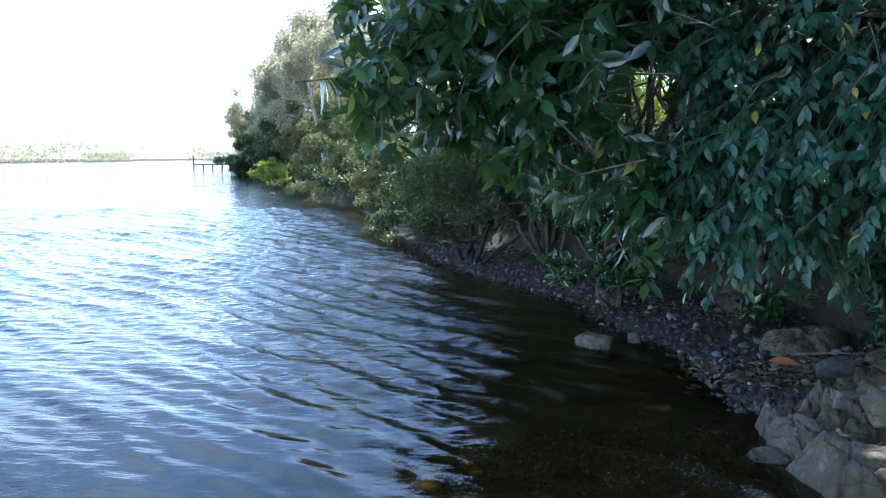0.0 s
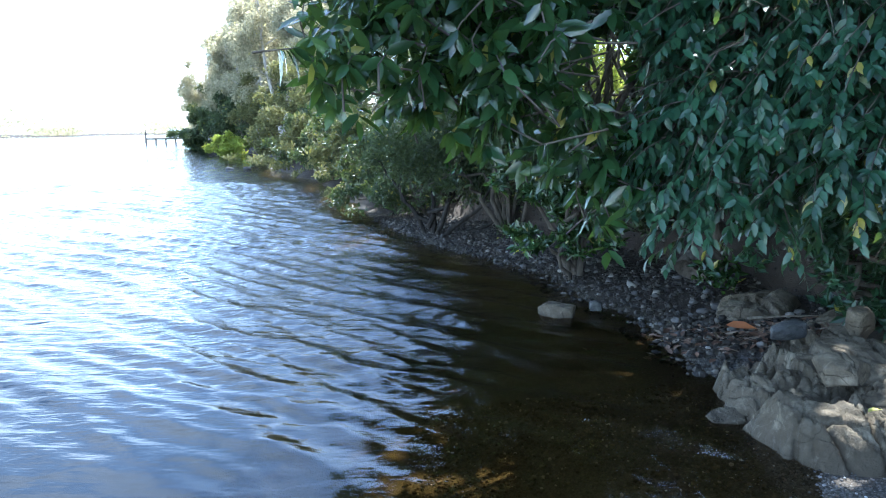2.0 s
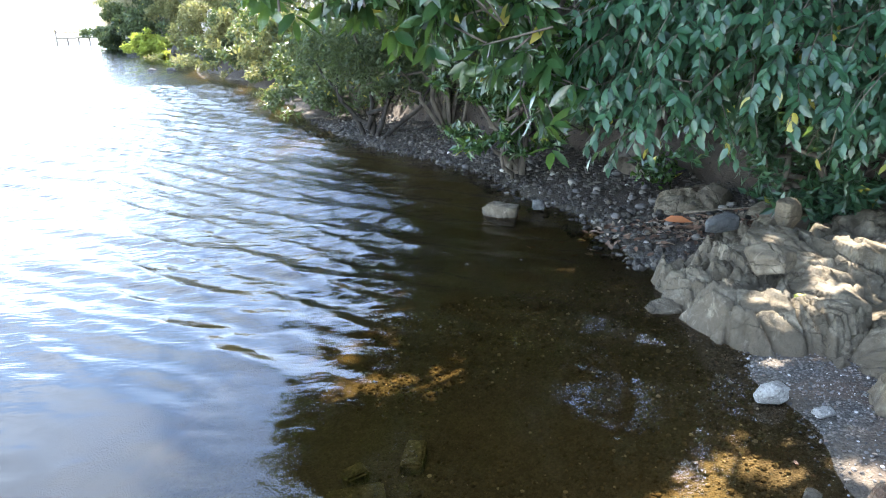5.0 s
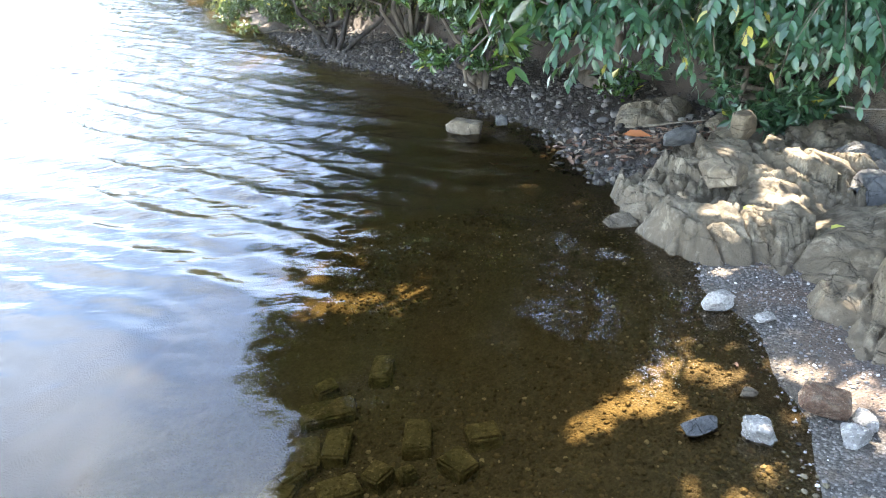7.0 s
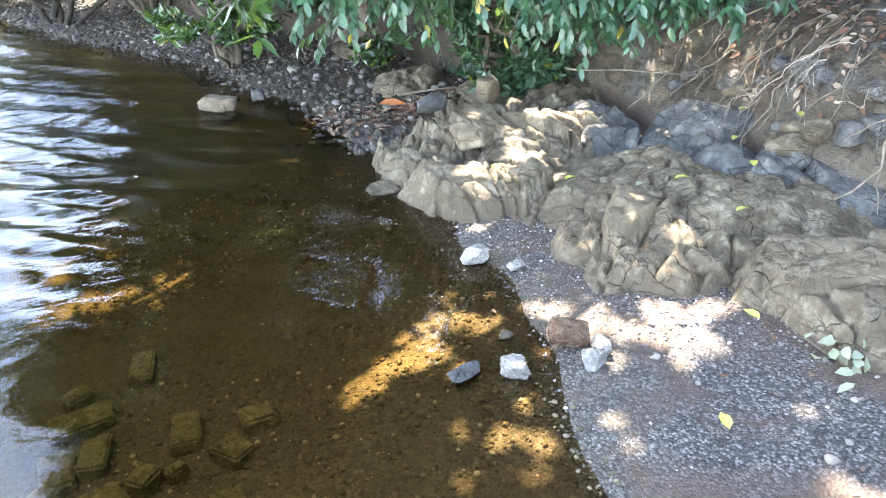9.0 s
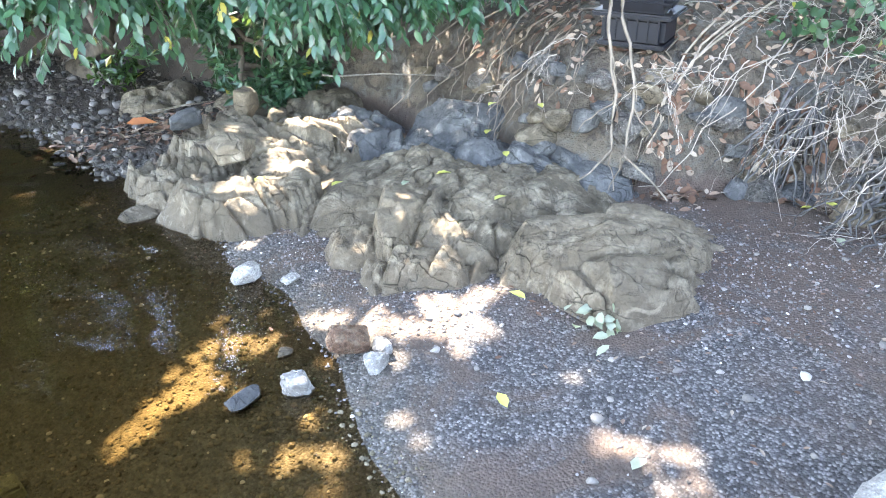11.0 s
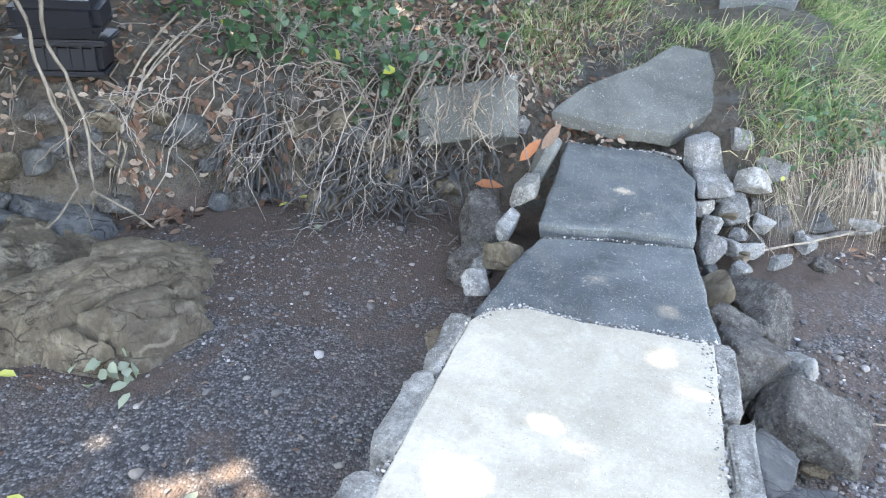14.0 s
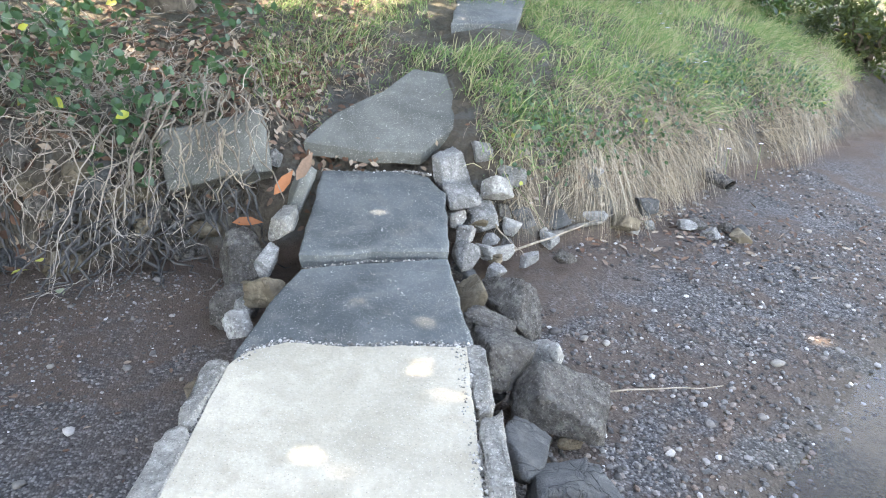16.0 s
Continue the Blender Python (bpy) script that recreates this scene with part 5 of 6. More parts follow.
r1 = np.random.default_rng(101)
A_LOBES = [(-0.72, 4.9, 2.65, 0.52, 0.6, 0.6), (-0.15, 5.1, 2.65, 0.7, 0.7, 0.75), (0.45, 5.2, 2.4, 0.65, 0.7, 0.95), (0.85, 5.35, 1.75, 0.42, 0.5, 0.75), (0.35, 5.6, 3.7, 1.05, 1.0, 0.9), (1.0, 6.2, 2.9, 0.7, 0.8, 1.0), (0.6, 7.0, 4.5, 1.2, 1.1, 0.8), (-0.72, 6.3, 3.2, 0.5, 0.6, 0.5)]
tree("big_leaf_tree", (2.5, 8.3, 0.5), "evergreen tree with big glossy dark leaves hanging over the water", (2.3, 7.7, 3.3), A_LOBES,
     rosettes(1650, A_LOBES, 9, 0.195, 0.38, r1), BIG_LEAF, BARK, 0.13)
B_LOBES = [(1.50, 5.3, 2.52, 0.48, 0.6, 1.35), (2.2, 5.3, 2.36, 0.7, 0.7, 1.17), (3.0, 4.9, 2.3, 0.7, 0.7, 1.12), (3.55, 4.45, 2.1, 0.45, 0.5, 0.75), (3.98, 4.25, 1.95, 0.42, 0.45, 0.6), (3.3, 4.55, 1.75, 0.6, 0.4, 0.5), (2.3, 5.7, 3.4, 1.3, 0.9, 1.0), (3.6, 5.3, 2.6, 0.8, 0.8, 1.0)]
tree("drooping_tree", (4.7, 6.6, 1.0), "evergreen tree with drooping blue-green leaves down to the rocks", (3.6, 6.2, 3.2), B_LOBES,
     sprays(4500, B_LOBES, np.array([3.6, 6.4, 3.4]), 13, 0.38, 0.105, 0.44, 0.6, r1), DROOP_LEAF, BARK, 0.14)

# The leaf roof that shades the beach: crowns of two tall trees rooted on the bank.
def roof_tree(base, top, lobes, n, seed, label):
    r = np.random.default_rng(seed)
    c = in_lobes(n, lobes, 0.55, r)
    c = c[shaded(c, 0.055)]
    ahead = r.normal(size=c.shape) * [1, 1, 0.5] + [0, 0, -0.3]
    up = r.normal(size=c.shape) * 0.5 + [0, 0, 1]
    root = thing("shade_tree", base, label, "tree", "tall shade trees")
    v, f = tube(wander(np.array(base) - [0, 0, 0.2], top, 0, 0.12, 12), np.linspace(0.24, 0.12, 12), 10)
    mesh_object("trunk", v, f, BARK, root)
    limbs("limb", top, [np.array(q[:3]) + r.normal(size=3) * 0.4 for q in lobes for _ in range(2)], root, BARK, 0.09, -0.2, 0.1)
    size = r.uniform(0.15, 0.26, len(c))
    leaves("crown", c - unit(ahead) * size[:, None] * 0.5, ahead, up, size, size * 0.5, BIG_LEAF, root, plain=True)


roof_tree((6.8, 5.2, 1.8), (4.8, 5.4, 5.6), [(1.2, 4.6, 6.2, 1.6, 1.7, 0.7), (2.9, 4.6, 6.4, 1.8, 2.0, 0.8), (4.6, 4.4, 6.4, 1.8, 2.2, 0.8), (1.6, 6.6, 6.3, 1.7, 1.6, 0.8), (3.4, 6.6, 6.3, 1.8, 1.8, 0.8), (5.2, 6.4, 6.2, 1.6, 2.0, 0.8)], 26000, 5,
          "tall evergreen tree whose crown roofs the beach")
roof_tree((5.0, 11.2, 1.8), (3.4, 10.2, 5.8), [(1.1, 8.2, 6.0, 1.3, 1.8, 0.9), (2.6, 8.4, 6.4, 1.6, 1.8, 0.9), (1.1, 10.2, 6.2, 1.4, 1.8, 1.0), (3.0, 10.6, 6.6, 1.8, 2.0, 1.0), (0.9, 12.6, 6.2, 1.5, 1.9, 1.0), (0.4, 14.6, 6.0, 1.4, 1.9, 0.9), (2.4, 13.2, 6.8, 1.8, 1.8, 1.0), (-0.2, 16.8, 5.6, 1.2, 1.6, 0.8), (-0.4, 8.6, 6.6, 1.2, 1.4, 0.7), (-1.0, 11.2, 6.6, 1.3, 1.6, 0.8), (-2.3, 13.0, 6.7, 1.3, 1.3, 0.7), (-1.2, 14.8, 6.9, 1.3, 1.3, 0.7), (-2.5, 15.6, 7.0, 1.3, 1.3, 0.6), (-1.6, 17.2, 7.0, 1.4, 1.5, 0.7)], 44000, 6,
          "tall evergreen tree leaning over the shore")
# Lobes beyond x 8 are added out of view to shade the grass.
roof_tree((7.8, 1.2, 2.0), (5.8, 1.6, 5.8), [(2.6, 2.8, 6.3, 1.6, 1.5, 0.7), (4.4, 2.4, 6.4, 1.8, 1.6, 0.8), (5.6, 0.8, 6.4, 1.6, 1.6, 0.8), (4.2, 0.6, 6.3, 1.6, 1.4, 0.7), (6.3, 3.2, 6.4, 1.5, 1.7, 0.8), (7.0, 1.2, 6.4, 1.5, 1.7, 0.8), (8.0, 0.0, 6.4, 1.6, 1.7, 0.8), (6.4, -0.8, 6.4, 1.6, 1.5, 0.8), (8.6, -1.6, 6.4, 1.4, 1.4, 0.8), (10.4, -0.6, 6.5, 1.5, 1.5, 0.8), (12.2, 0.2, 6.8, 1.6, 1.6, 0.8), (9.3, -2.8, 6.6, 1.4, 1.3, 0.7), (10.9, -3.2, 6.8, 1.4, 1.3, 0.7)], 42000, 8,
          "tall evergreen tree above the footpath")

# Unseen tree, added to throw shade over the grassy bank.
roof_tree((15.5, -3.0, 3.8), (14.6, -3.4, 5.0), [(15.0, -3.4, 5.8, 1.7, 1.9, 0.8), (14.8, -6.6, 6.0, 1.6, 1.7, 0.8), (15.5, -0.6, 5.8, 1.6, 1.7, 0.8)], 7000, 9,
          "unseen evergreen tree added to shade the grassy bank")


# ---- shrubs and woods along the shore ----
def shrub(name, base, lobes, n, leaf, material, label, bark=BARK, stems=6, thick=0.035, seed=1, plain=True, category="bush", width=0.45, group=""):
    r = np.random.default_rng(seed)
    root = thing(name, base, label, category, group)
    tips = [np.array(q[:3]) + r.normal(size=3) * np.array(q[3:]) * 0.4 for q in lobes[::max(1, len(lobes) // stems)]][:stems + 4]
    limbs("stem", base, tips, root, bark, thick, 0.0, thick * 1.5, 5)
    c = in_lobes(n, lobes, 0.4, r)
    c = c[shaded(c)]
    n = len(c)
    ahead = unit(r.normal(size=c.shape)) + [0, 0, 0.1]
    up = r.normal(size=c.shape) + [0, 0, 0.8]
    size = leaf * r.uniform(0.6, 1.3, n)
    leaves("crown", c, ahead, up, size, size * width, material, root, plain=plain)
    return root


def blob(x, y, z, rx, rz, n, seed):
    """Many small clumps about one middle, uneven, with gaps between."""
    r = np.random.default_rng(seed)
    return [(x + r.normal() * rx * 0.62, y + r.normal() * rx * 0.55, z + r.normal() * rz * 0.5, rx * s, rx * s, rz * s * 0.9) for s in r.uniform(0.16, 0.36, n * 3)]


shrub("mangrove", (-0.84, 12.95, -0.02), [(-1.1, 13.1, 1.7, 0.9, 0.8, 0.55), (-1.9, 13.4, 1.5, 0.6, 0.6, 0.5), (-0.4, 12.8, 1.9, 0.7, 0.7, 0.6), (-1.0, 12.7, 1.2, 0.7, 0.6, 0.4), (0.3, 12.7, 1.6, 0.6, 0.6, 0.6), (-0.2, 13.1, 1.0, 0.6, 0.6, 0.5), (0.7, 12.8, 1.1, 0.6, 0.6, 0.7)],
      15000, 0.08, MANGROVE_LEAF, "mangrove shrub with a cluster of dark leaning stems at the waterline", WET_BARK, 15, 0.055, 11)
for k, (x, y, rx, z, rz, mat, lab) in enumerate((
        (-2.17, 17, 1.0, 1.4, 0.9, MANGROVE_LEAF, "dark olive shrub overhanging the river's edge"), (-1.13, 15.5, 1.2, 2.2, 1.0, MANGROVE_LEAF, "dense olive shrub on the shore"),
        (-3.56, 21.5, 1.2, 1.6, 1.1, OLIVE_LEAF, "sunlit olive bush by the water"), (-4.88, 25.5, 1.2, 1.4, 1.0, MANGROVE_LEAF, "olive bush by the water"), (-2.26, 21.5, 1.5, 2.6, 1.5, MANGROVE_LEAF, "tall dark olive bush behind the shore"),
        (-6.68, 30, 1.4, 1.7, 1.2, OLIVE_LEAF, "yellowish olive bush on the river's edge"), (-9.01, 36, 1.4, 1.6, 1.1, MANGROVE_LEAF, "dark olive bush on the river's edge"), (-5.77, 32.5, 1.8, 3.4, 1.6, OLIVE_LEAF, "yellowish bush behind the shore"),
        (-19.46, 55, 1.25, 1.0, 0.9, SUNNY_LEAF, "bright yellow-green bush in the sun"), (-11.97, 43.5, 1.9, 2.4, 1.8, OLIVE_LEAF, "olive green bush by the water"), (-14.67, 57, 2.2, 2.6, 2.0, MANGROVE_LEAF, "olive bush by the water"), (-17.93, 60, 2.2, 3.2, 2.2, OLIVE_LEAF, "olive green bush behind the bright one"),
        (-9.24, 42, 2.2, 4.2, 2.0, OLIVE_LEAF, "olive tree on the shore"), (-22.16, 66, 2.4, 2.8, 2.0, MANGROVE_LEAF, "bush at the far bend"), (-31.12, 78, 2.0, 1.2, 1.2, MANGROVE_LEAF, "low dark bush at the waterline"), (-34.58, 90, 2.2, 1.4, 1.4, MANGROVE_LEAF, "low dark bush at the waterline"), (-37.49, 103, 2.4, 1.6, 1.5, OLIVE_LEAF, "low dark bush at the waterline"), (-38.91, 116, 2.6, 1.6, 1.5, OLIVE_LEAF, "low dark bush at the waterline"),
        # Shrubs at y 12 to 13.4 are added to block sky mirrored in water.
        (-25.43, 71, 2.0, 1.4, 1.3, MANGROVE_LEAF, "low dark bush at the waterline"), (3.7, 6.5, 0.7, 0.9, 0.5, DROOP_LEAF, "dark low leaves under the drooping tree"), (1.3, 12.2, 1.1, 4.4, 0.9, BIG_LEAF, "dark leafy shrub added to block sky reflections"), (2.2, 13.4, 1.1, 4.2, 0.9, BIG_LEAF, "dark leafy shrub added to block sky reflections"), (3, 13.2, 1.1, 2.4, 1.0, BIG_LEAF, "dark leafy shrub added to block sky reflections"), (0.4, 12.6, 1.0, 4.6, 0.9, BIG_LEAF, "dark leafy shrub added to block sky reflections"),
        (1.2, 9.3, 0.6, 1.5, 0.4, BIG_LEAF, "dark hanging undergrowth behind the crowns"), (10.2, -8.4, 1.2, 0.6, 0.8, MANGROVE_LEAF, "dark bushes beyond the grassy bank"),
        (0.8, 13.5, 1.4, 2.6, 1.4, MANGROVE_LEAF, "dark shrub in the shade"),
        # Trees at y 22 to 24 are added to hide sky from the water.
        (2.6, 11, 1.2, 2.0, 1.3, BIG_LEAF, "dark undergrowth in the shade of the trees"), (2.43, 17, 1.5, 1.2, 1.5, SUNNY_LEAF, "sunlit yellow-green leaves behind the shade"), (3.27, 20, 2.2, 2.0, 2.2, SUNNY_LEAF, "sunlit light green tree"), (3.56, 22, 2.3, 4.6, 2.2, SUNNY_LEAF, "sunlit light green tree"), (3.05, 24, 2.6, 8.5, 2.8, OLIVE_LEAF, "tall olive tree added to keep sky out of reflections"), (-0.07, 23.5, 2.4, 6.5, 2.6, OLIVE_LEAF, "tall olive tree added to keep sky out of reflections"),
        (4.6, 12.5, 1.6, 3.2, 1.8, BIG_LEAF, "dark undergrowth on the bank"), (6, 9.6, 1.6, 3.2, 1.6, BIG_LEAF, "dark undergrowth on the bank"), (7.2, 7, 1.6, 3.2, 1.6, DROOP_LEAF, "dark undergrowth on the bank"),
        (5.6, 7.6, 1.3, 2.4, 1.2, DROOP_LEAF, "dark undergrowth on the bank"), (4.2, 8.6, 1.3, 1.5, 1.2, BIG_LEAF, "dark undergrowth behind the overhanging trees"), (3, 9.6, 1.3, 1.3, 1.1, BIG_LEAF, "dark undergrowth behind the overhanging trees"), (5.2, 6, 1.1, 1.0, 0.9, DROOP_LEAF, "dark undergrowth on the shaded bank"), (-27.62, 78, 3.0, 2.0, 2.0, MANGROVE_LEAF, "dark bush at the river bend"), (-27.67, 88, 3.6, 3.0, 2.4, MANGROVE_LEAF, "dark bush beyond the river bend"), (-32.95, 104, 4.2, 4.0, 3.0, OLIVE_LEAF, "olive trees beside the jetty"), (1.6, 11.6, 1.2, 1.0, 0.9, BIG_LEAF, "dark low undergrowth on the shaded shore"), (2.4, 10.4, 1.1, 0.9, 0.8, MANGROVE_LEAF, "dark low undergrowth on the shaded shore"), (3.4, 8.2, 0.9, 0.7, 0.6, BIG_LEAF, "dark low undergrowth on the shaded shore"), (0.9, 12.9, 1.1, 0.8, 0.8, MANGROVE_LEAF, "dark low undergrowth on the shaded shore"), (7.6, 4.6, 1.5, 2.9, 1.2, DROOP_LEAF, "green undergrowth on top of the bank"), (8.2, 2.2, 1.4, 2.9, 1.0, IVY_LEAF, "green undergrowth on top of the bank"), (11.5, -7, 1.2, 0.6, 0.7, BIG_LEAF, "dark bushes beyond the grassy bank"), (12.5, -4, 1.8, 2.0, 1.4, BIG_LEAF, "dark bushes above the grassy bank"), (11, -10.5, 1.3, 0.5, 0.6, MANGROVE_LEAF, "olive bushes beyond the grassy bank"), (12, 0.5, 2.0, 2.2, 1.6, BIG_LEAF, "dark bushes above the path"))):
    g = float(height(x, y))
    shrub("shrub", (x, y, max(g, 0)), blob(x, y, max(g, 0) + z * 0.8, rx, rz * 1.2, 11, 300 + k) + blob(x, y, max(g, 0) + z * 0.3, rx * 1.1, rz * 0.5, 4, 700 + k), int(6000 + 1300 * rx), 0.07 + 0.0035 * y if y > 10 else 0.12, mat, lab, BARK, 9, 0.05, 40 + k, group="shrubs along the shore")


def gum(x, y, tall, seed, mat=GUM_LEAF, label="tall slender tree with pale trunk and thin grey-green crown"):
    r = np.random.default_rng(seed)
    g, tall = max(float(height(x, y)), 0.2), tall * 0.88
    root = thing("gum_tree", (x, y, g), label, "tree", "tall trees on the far shore")
    made, lobes = [], []
    for _ in range(2):
        top = np.array([x + r.normal() * tall * 0.1, y + r.normal() * tall * 0.1, g + tall * r.uniform(0.85, 1)])
        made.append(tube(wander((x, y, g - 0.3), top, 0, tall * 0.012, 10, r), np.linspace(tall * 0.014, tall * 0.003, 10), 6))
        for q in np.linspace(0.35, 1.0, 9):
            c = np.array([x, y, g]) + (top - [x, y, g]) * q + r.normal(size=3) * [tall * 0.09, tall * 0.09, tall * 0.02]
            made.append(tube(wander(np.array([x, y, g]) + (top - [x, y, g]) * (q - 0.12), c, 0, tall * 0.01, 6, r), np.linspace(tall * 0.006, tall * 0.002, 6), 5))
            s = tall * r.uniform(0.06, 0.13)
            lobes.append((*c, s, s, s * r.uniform(0.6, 1.1)))
    v, f = join(made)
    mesh_object("trunk", v, f, PALE_BARK, root)
    c = in_lobes(9500, lobes, 0.45, r)
    size = 0.020 * tall * r.uniform(0.6, 1.3, len(c)) + 0.06
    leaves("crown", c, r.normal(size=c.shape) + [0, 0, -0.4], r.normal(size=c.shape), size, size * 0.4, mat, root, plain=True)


for k, (x, y, tall) in enumerate(((-34.26, 86, 8), (-31.03, 80, 9.5), (-24.93, 71, 12), (-20.66, 66, 14), (-32.94, 82, 8.5), (-29.66, 77, 10), (-26.3, 74, 11.5), (-23.07, 68, 12.5), (-26.85, 84, 13), (-18.93, 60, 13.5), (-17.48, 70, 15), (-12.79, 52, 13), (-13.93, 60, 16), (-10.56, 46, 9.5), (-8.29, 52, 10), (-6.83, 40, 8), (-5.1, 34, 7), (-2.65, 44, 9), (-1.37, 28, 7), (-30.49, 92, 11), (0.99, 36, 9), (-36.08, 90, 7), (-28.07, 79, 11), (-23.3, 74, 14), (-19.75, 64, 14), (-15.61, 56, 14.5))):
    gum(x, y, tall, 500 + k)


# The far shore beyond the river: a low belt of trees too far off to count.
def far_belt():
    r = np.random.default_rng(77)
    y = 260 * np.exp(r.uniform(0, 2.1, 26000))
    x = -228 - 0.06 * y - r.uniform(0, 30, len(y)) - 40 * np.maximum(0, wave_noise(y[:, None], 0.02, 5, 2))
    top = (10.0 + 8.0 * wave_noise(np.stack([x, y], 1), 0.05, 6, 4)) * np.clip(1.2 - y / 2600, 0.4, 1)
    c = np.stack([x, y, 0.5 + np.maximum(top, 5.0) * r.uniform(0, 1, len(y)) ** 0.7], 1)
    size = r.uniform(0.9, 1.9, len(y)) * (0.6 + y / 900)
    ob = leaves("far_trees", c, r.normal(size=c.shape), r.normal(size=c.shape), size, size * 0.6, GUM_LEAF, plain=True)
    tagged(ob, "pale belt of trees along the far shore", "trees", kind="stuff")


far_belt()


# ---- jetty at the bend ----
def box_mesh(name, lo, hi, material, parent, bevel=0.02, label=""):
    bm = bmesh.new()
    bmesh.ops.create_cube(bm, size=1.0)
    lo, hi = Vector(lo), Vector(hi)
    for v in bm.verts:
        v.co = (lo + hi) / 2 + Vector([v.co[k] * (hi - lo)[k] for k in range(3)])
    bmesh.ops.bevel(bm, geom=bm.edges[:], offset=bevel, segments=2, affect="EDGES")
    me = bpy.data.meshes.new(name)
    bm.to_mesh(me), bm.free()
    me.materials.append(material)
    ob = new(name, me)
    ob.parent = parent
    ob.matrix_parent_inverse = place_of(parent).inverted()
    return tagged(ob, label)


jx, jy = -51.3, 112.0
jetty = thing("jetty", (jx, jy, 0), "small boat jetty with a grey deck on posts", "jetty")
box_mesh("deck", (jx - 2.2, jy - 1, 0.75), (jx + 5.0, jy + 1, 1.0), DRIFTWOOD, jetty, 0.04)
for k in range(5):
    box_mesh("post", (jx - 2.1 + k * 1.6, jy - 0.9, -1.5), (jx - 1.9 + k * 1.6, jy - 0.7, 0.8 if k else 2.2), ROOT_DARK, jetty)
box_mesh("cabin", (jx + 1.6, jy - 0.6, 1.0), (jx + 3.0, jy + 0.8, 2.4), STEEL, jetty, 0.05)
for k in range(2):
    buoy = thing("mooring_buoy", (-13.0 + 0.9 * k, 36.2, 0), "small dark float on the water", "buoy", "floats")
    p, f = stone_shape((0.55, 0.3, 0.22), 400 + k, 2, 14, 0.01)
    mesh_object("float", p + [-13.0 + 0.9 * k, 36.2, 0.02], f, ROOT_DARK, buoy)

# ---- bank: roots, twigs, vines and litter ----
def hang(name, place, n, box, reach, thick, material, label, seed, fall=(0.5, 1.0), category="roots", sides=5, rough=0.03, arch=-0.06, side=0.18):
    """Roots or dry twigs that spring from the bank's face and hang or arch down, each one a part."""
    r = np.random.default_rng(seed)
    root = thing(name, place, label, category)
    t = np.linspace(0, 1, 12)
    for _ in range(n):
        y = r.uniform(box[2], box[3]) + np.cumsum(r.normal(size=12)) * rough * 0.8 + r.normal() * side * t
        top = r.uniform(box[4], box[5])
        z = top - r.uniform(*fall) * t ** r.uniform(0.8, 1.5) - arch * 4 * t * (1 - t) * r.uniform(0, 1)
        z = np.maximum(z + np.cumsum(r.normal(size=12)) * rough * 0.35, 0.30)
        x = np.interp(y, FOOT_Y, FOOT_X) + np.interp(z - 0.28, BANK_Z[:7], BANK_D[:7]) - 0.03 + box[0] - r.uniform(*reach) * t ** 0.8
        x = x + np.cumsum(r.normal(size=12)) * rough * 0.5
        z = np.maximum(z, height(x, y) + 0.012)
        k = thick * r.uniform(0.5, 1.4)
        v, f = tube(np.stack([x, y, z], 1), np.linspace(k, k * 0.4, 12), sides)
        mesh_object("root", v, f, material, root)
    return root


hang("root_tangle", (4.1, 2.6, 0.5), 4, (-0.04, 0, 2.42, 2.85, 1.2, 1.55), (0.05, 0.22), 0.007, ROOT_PALE, "pale crooked roots hanging down the earth bank", 1, (1.0, 1.5), rough=0.03, side=0.12)
hang("root_tangle", (4.3, 3.2, 0.7), 10, (0, 0, 2.8, 3.9, 1.1, 1.6), (0.0, 0.08), 0.006, ROOT_GREY, "thin roots creeping over the earth bank", 2, (0.4, 0.9), rough=0.05)
hang("root_tangle", (4.4, 4.0, 0.8), 16, (0, 0, 3.4, 4.8, 0.9, 1.5), (0.0, 0.12), 0.007, ROOT_GREY, "thin grey roots hanging over the shaded bank", 22, (0.4, 1.0), rough=0.05)
hang("root_tangle", (4.8, 1.9, 0.5), 7, (0, 0, 1.5, 2.4, 0.7, 1.5), (0.0, 0.18), 0.006, TWIG, "fine dry roots on the bank", 3, (0.2, 0.9), rough=0.04)
def forked(start, way, long, thick, r, depth=2):
    """A bare twig that bends under its weight and forks."""
    t = np.linspace(0, 1, 9)[:, None]
    line = np.array(start) + way * long * t + np.cumsum(r.normal(size=(9, 3)), 0) * 0.035 * long + np.array([0, 0, -0.30 * long]) * t ** 2 * r.uniform(-0.5, 1.4)
    line[:, 2] = np.maximum(line[:, 2], height(line[:, 0], line[:, 1]) + 0.008)
    made = [tube(line, np.linspace(thick, thick * 0.45, 9), 5)]
    if depth:
        for k in r.choice(np.arange(2, 9), 3, replace=False):
            turn = unit(unit(line[k] - line[k - 2]) + r.normal(size=3) * 0.55)
            made += forked(line[k], turn, long * r.uniform(0.3, 0.65), thick * 0.6, r, depth - 1)
    return made


def brambles(place, n, y0, y1, z0, z1, long, thick, label, seed, lean=(-0.55, 0.0, -0.35), loose=0.55, material=TWIG, face=None):
    """A tangle of forked bare stems that hang out from the bank's face."""
    r = np.random.default_rng(seed)
    root = thing("dry_brush", place, label, "twigs")
    for _ in range(n):
        y, z = r.uniform(y0, y1), r.uniform(z0, z1)
        x = np.interp(y, FOOT_Y, FOOT_X) + np.interp(z - 0.28, BANK_Z[:7], BANK_D[:7]) - 0.05 - r.uniform(0, 0.42)
        x = x if face is None else face + r.uniform(0, 0.1)
        v, f = join(forked((x, y, z), unit(np.array(lean) + r.normal(size=3) * loose), long * r.uniform(0.5, 1.2), thick * r.uniform(0.6, 1.3), r))
        tagged(mesh_object("stem", v, f, material, root), kind="stuff")


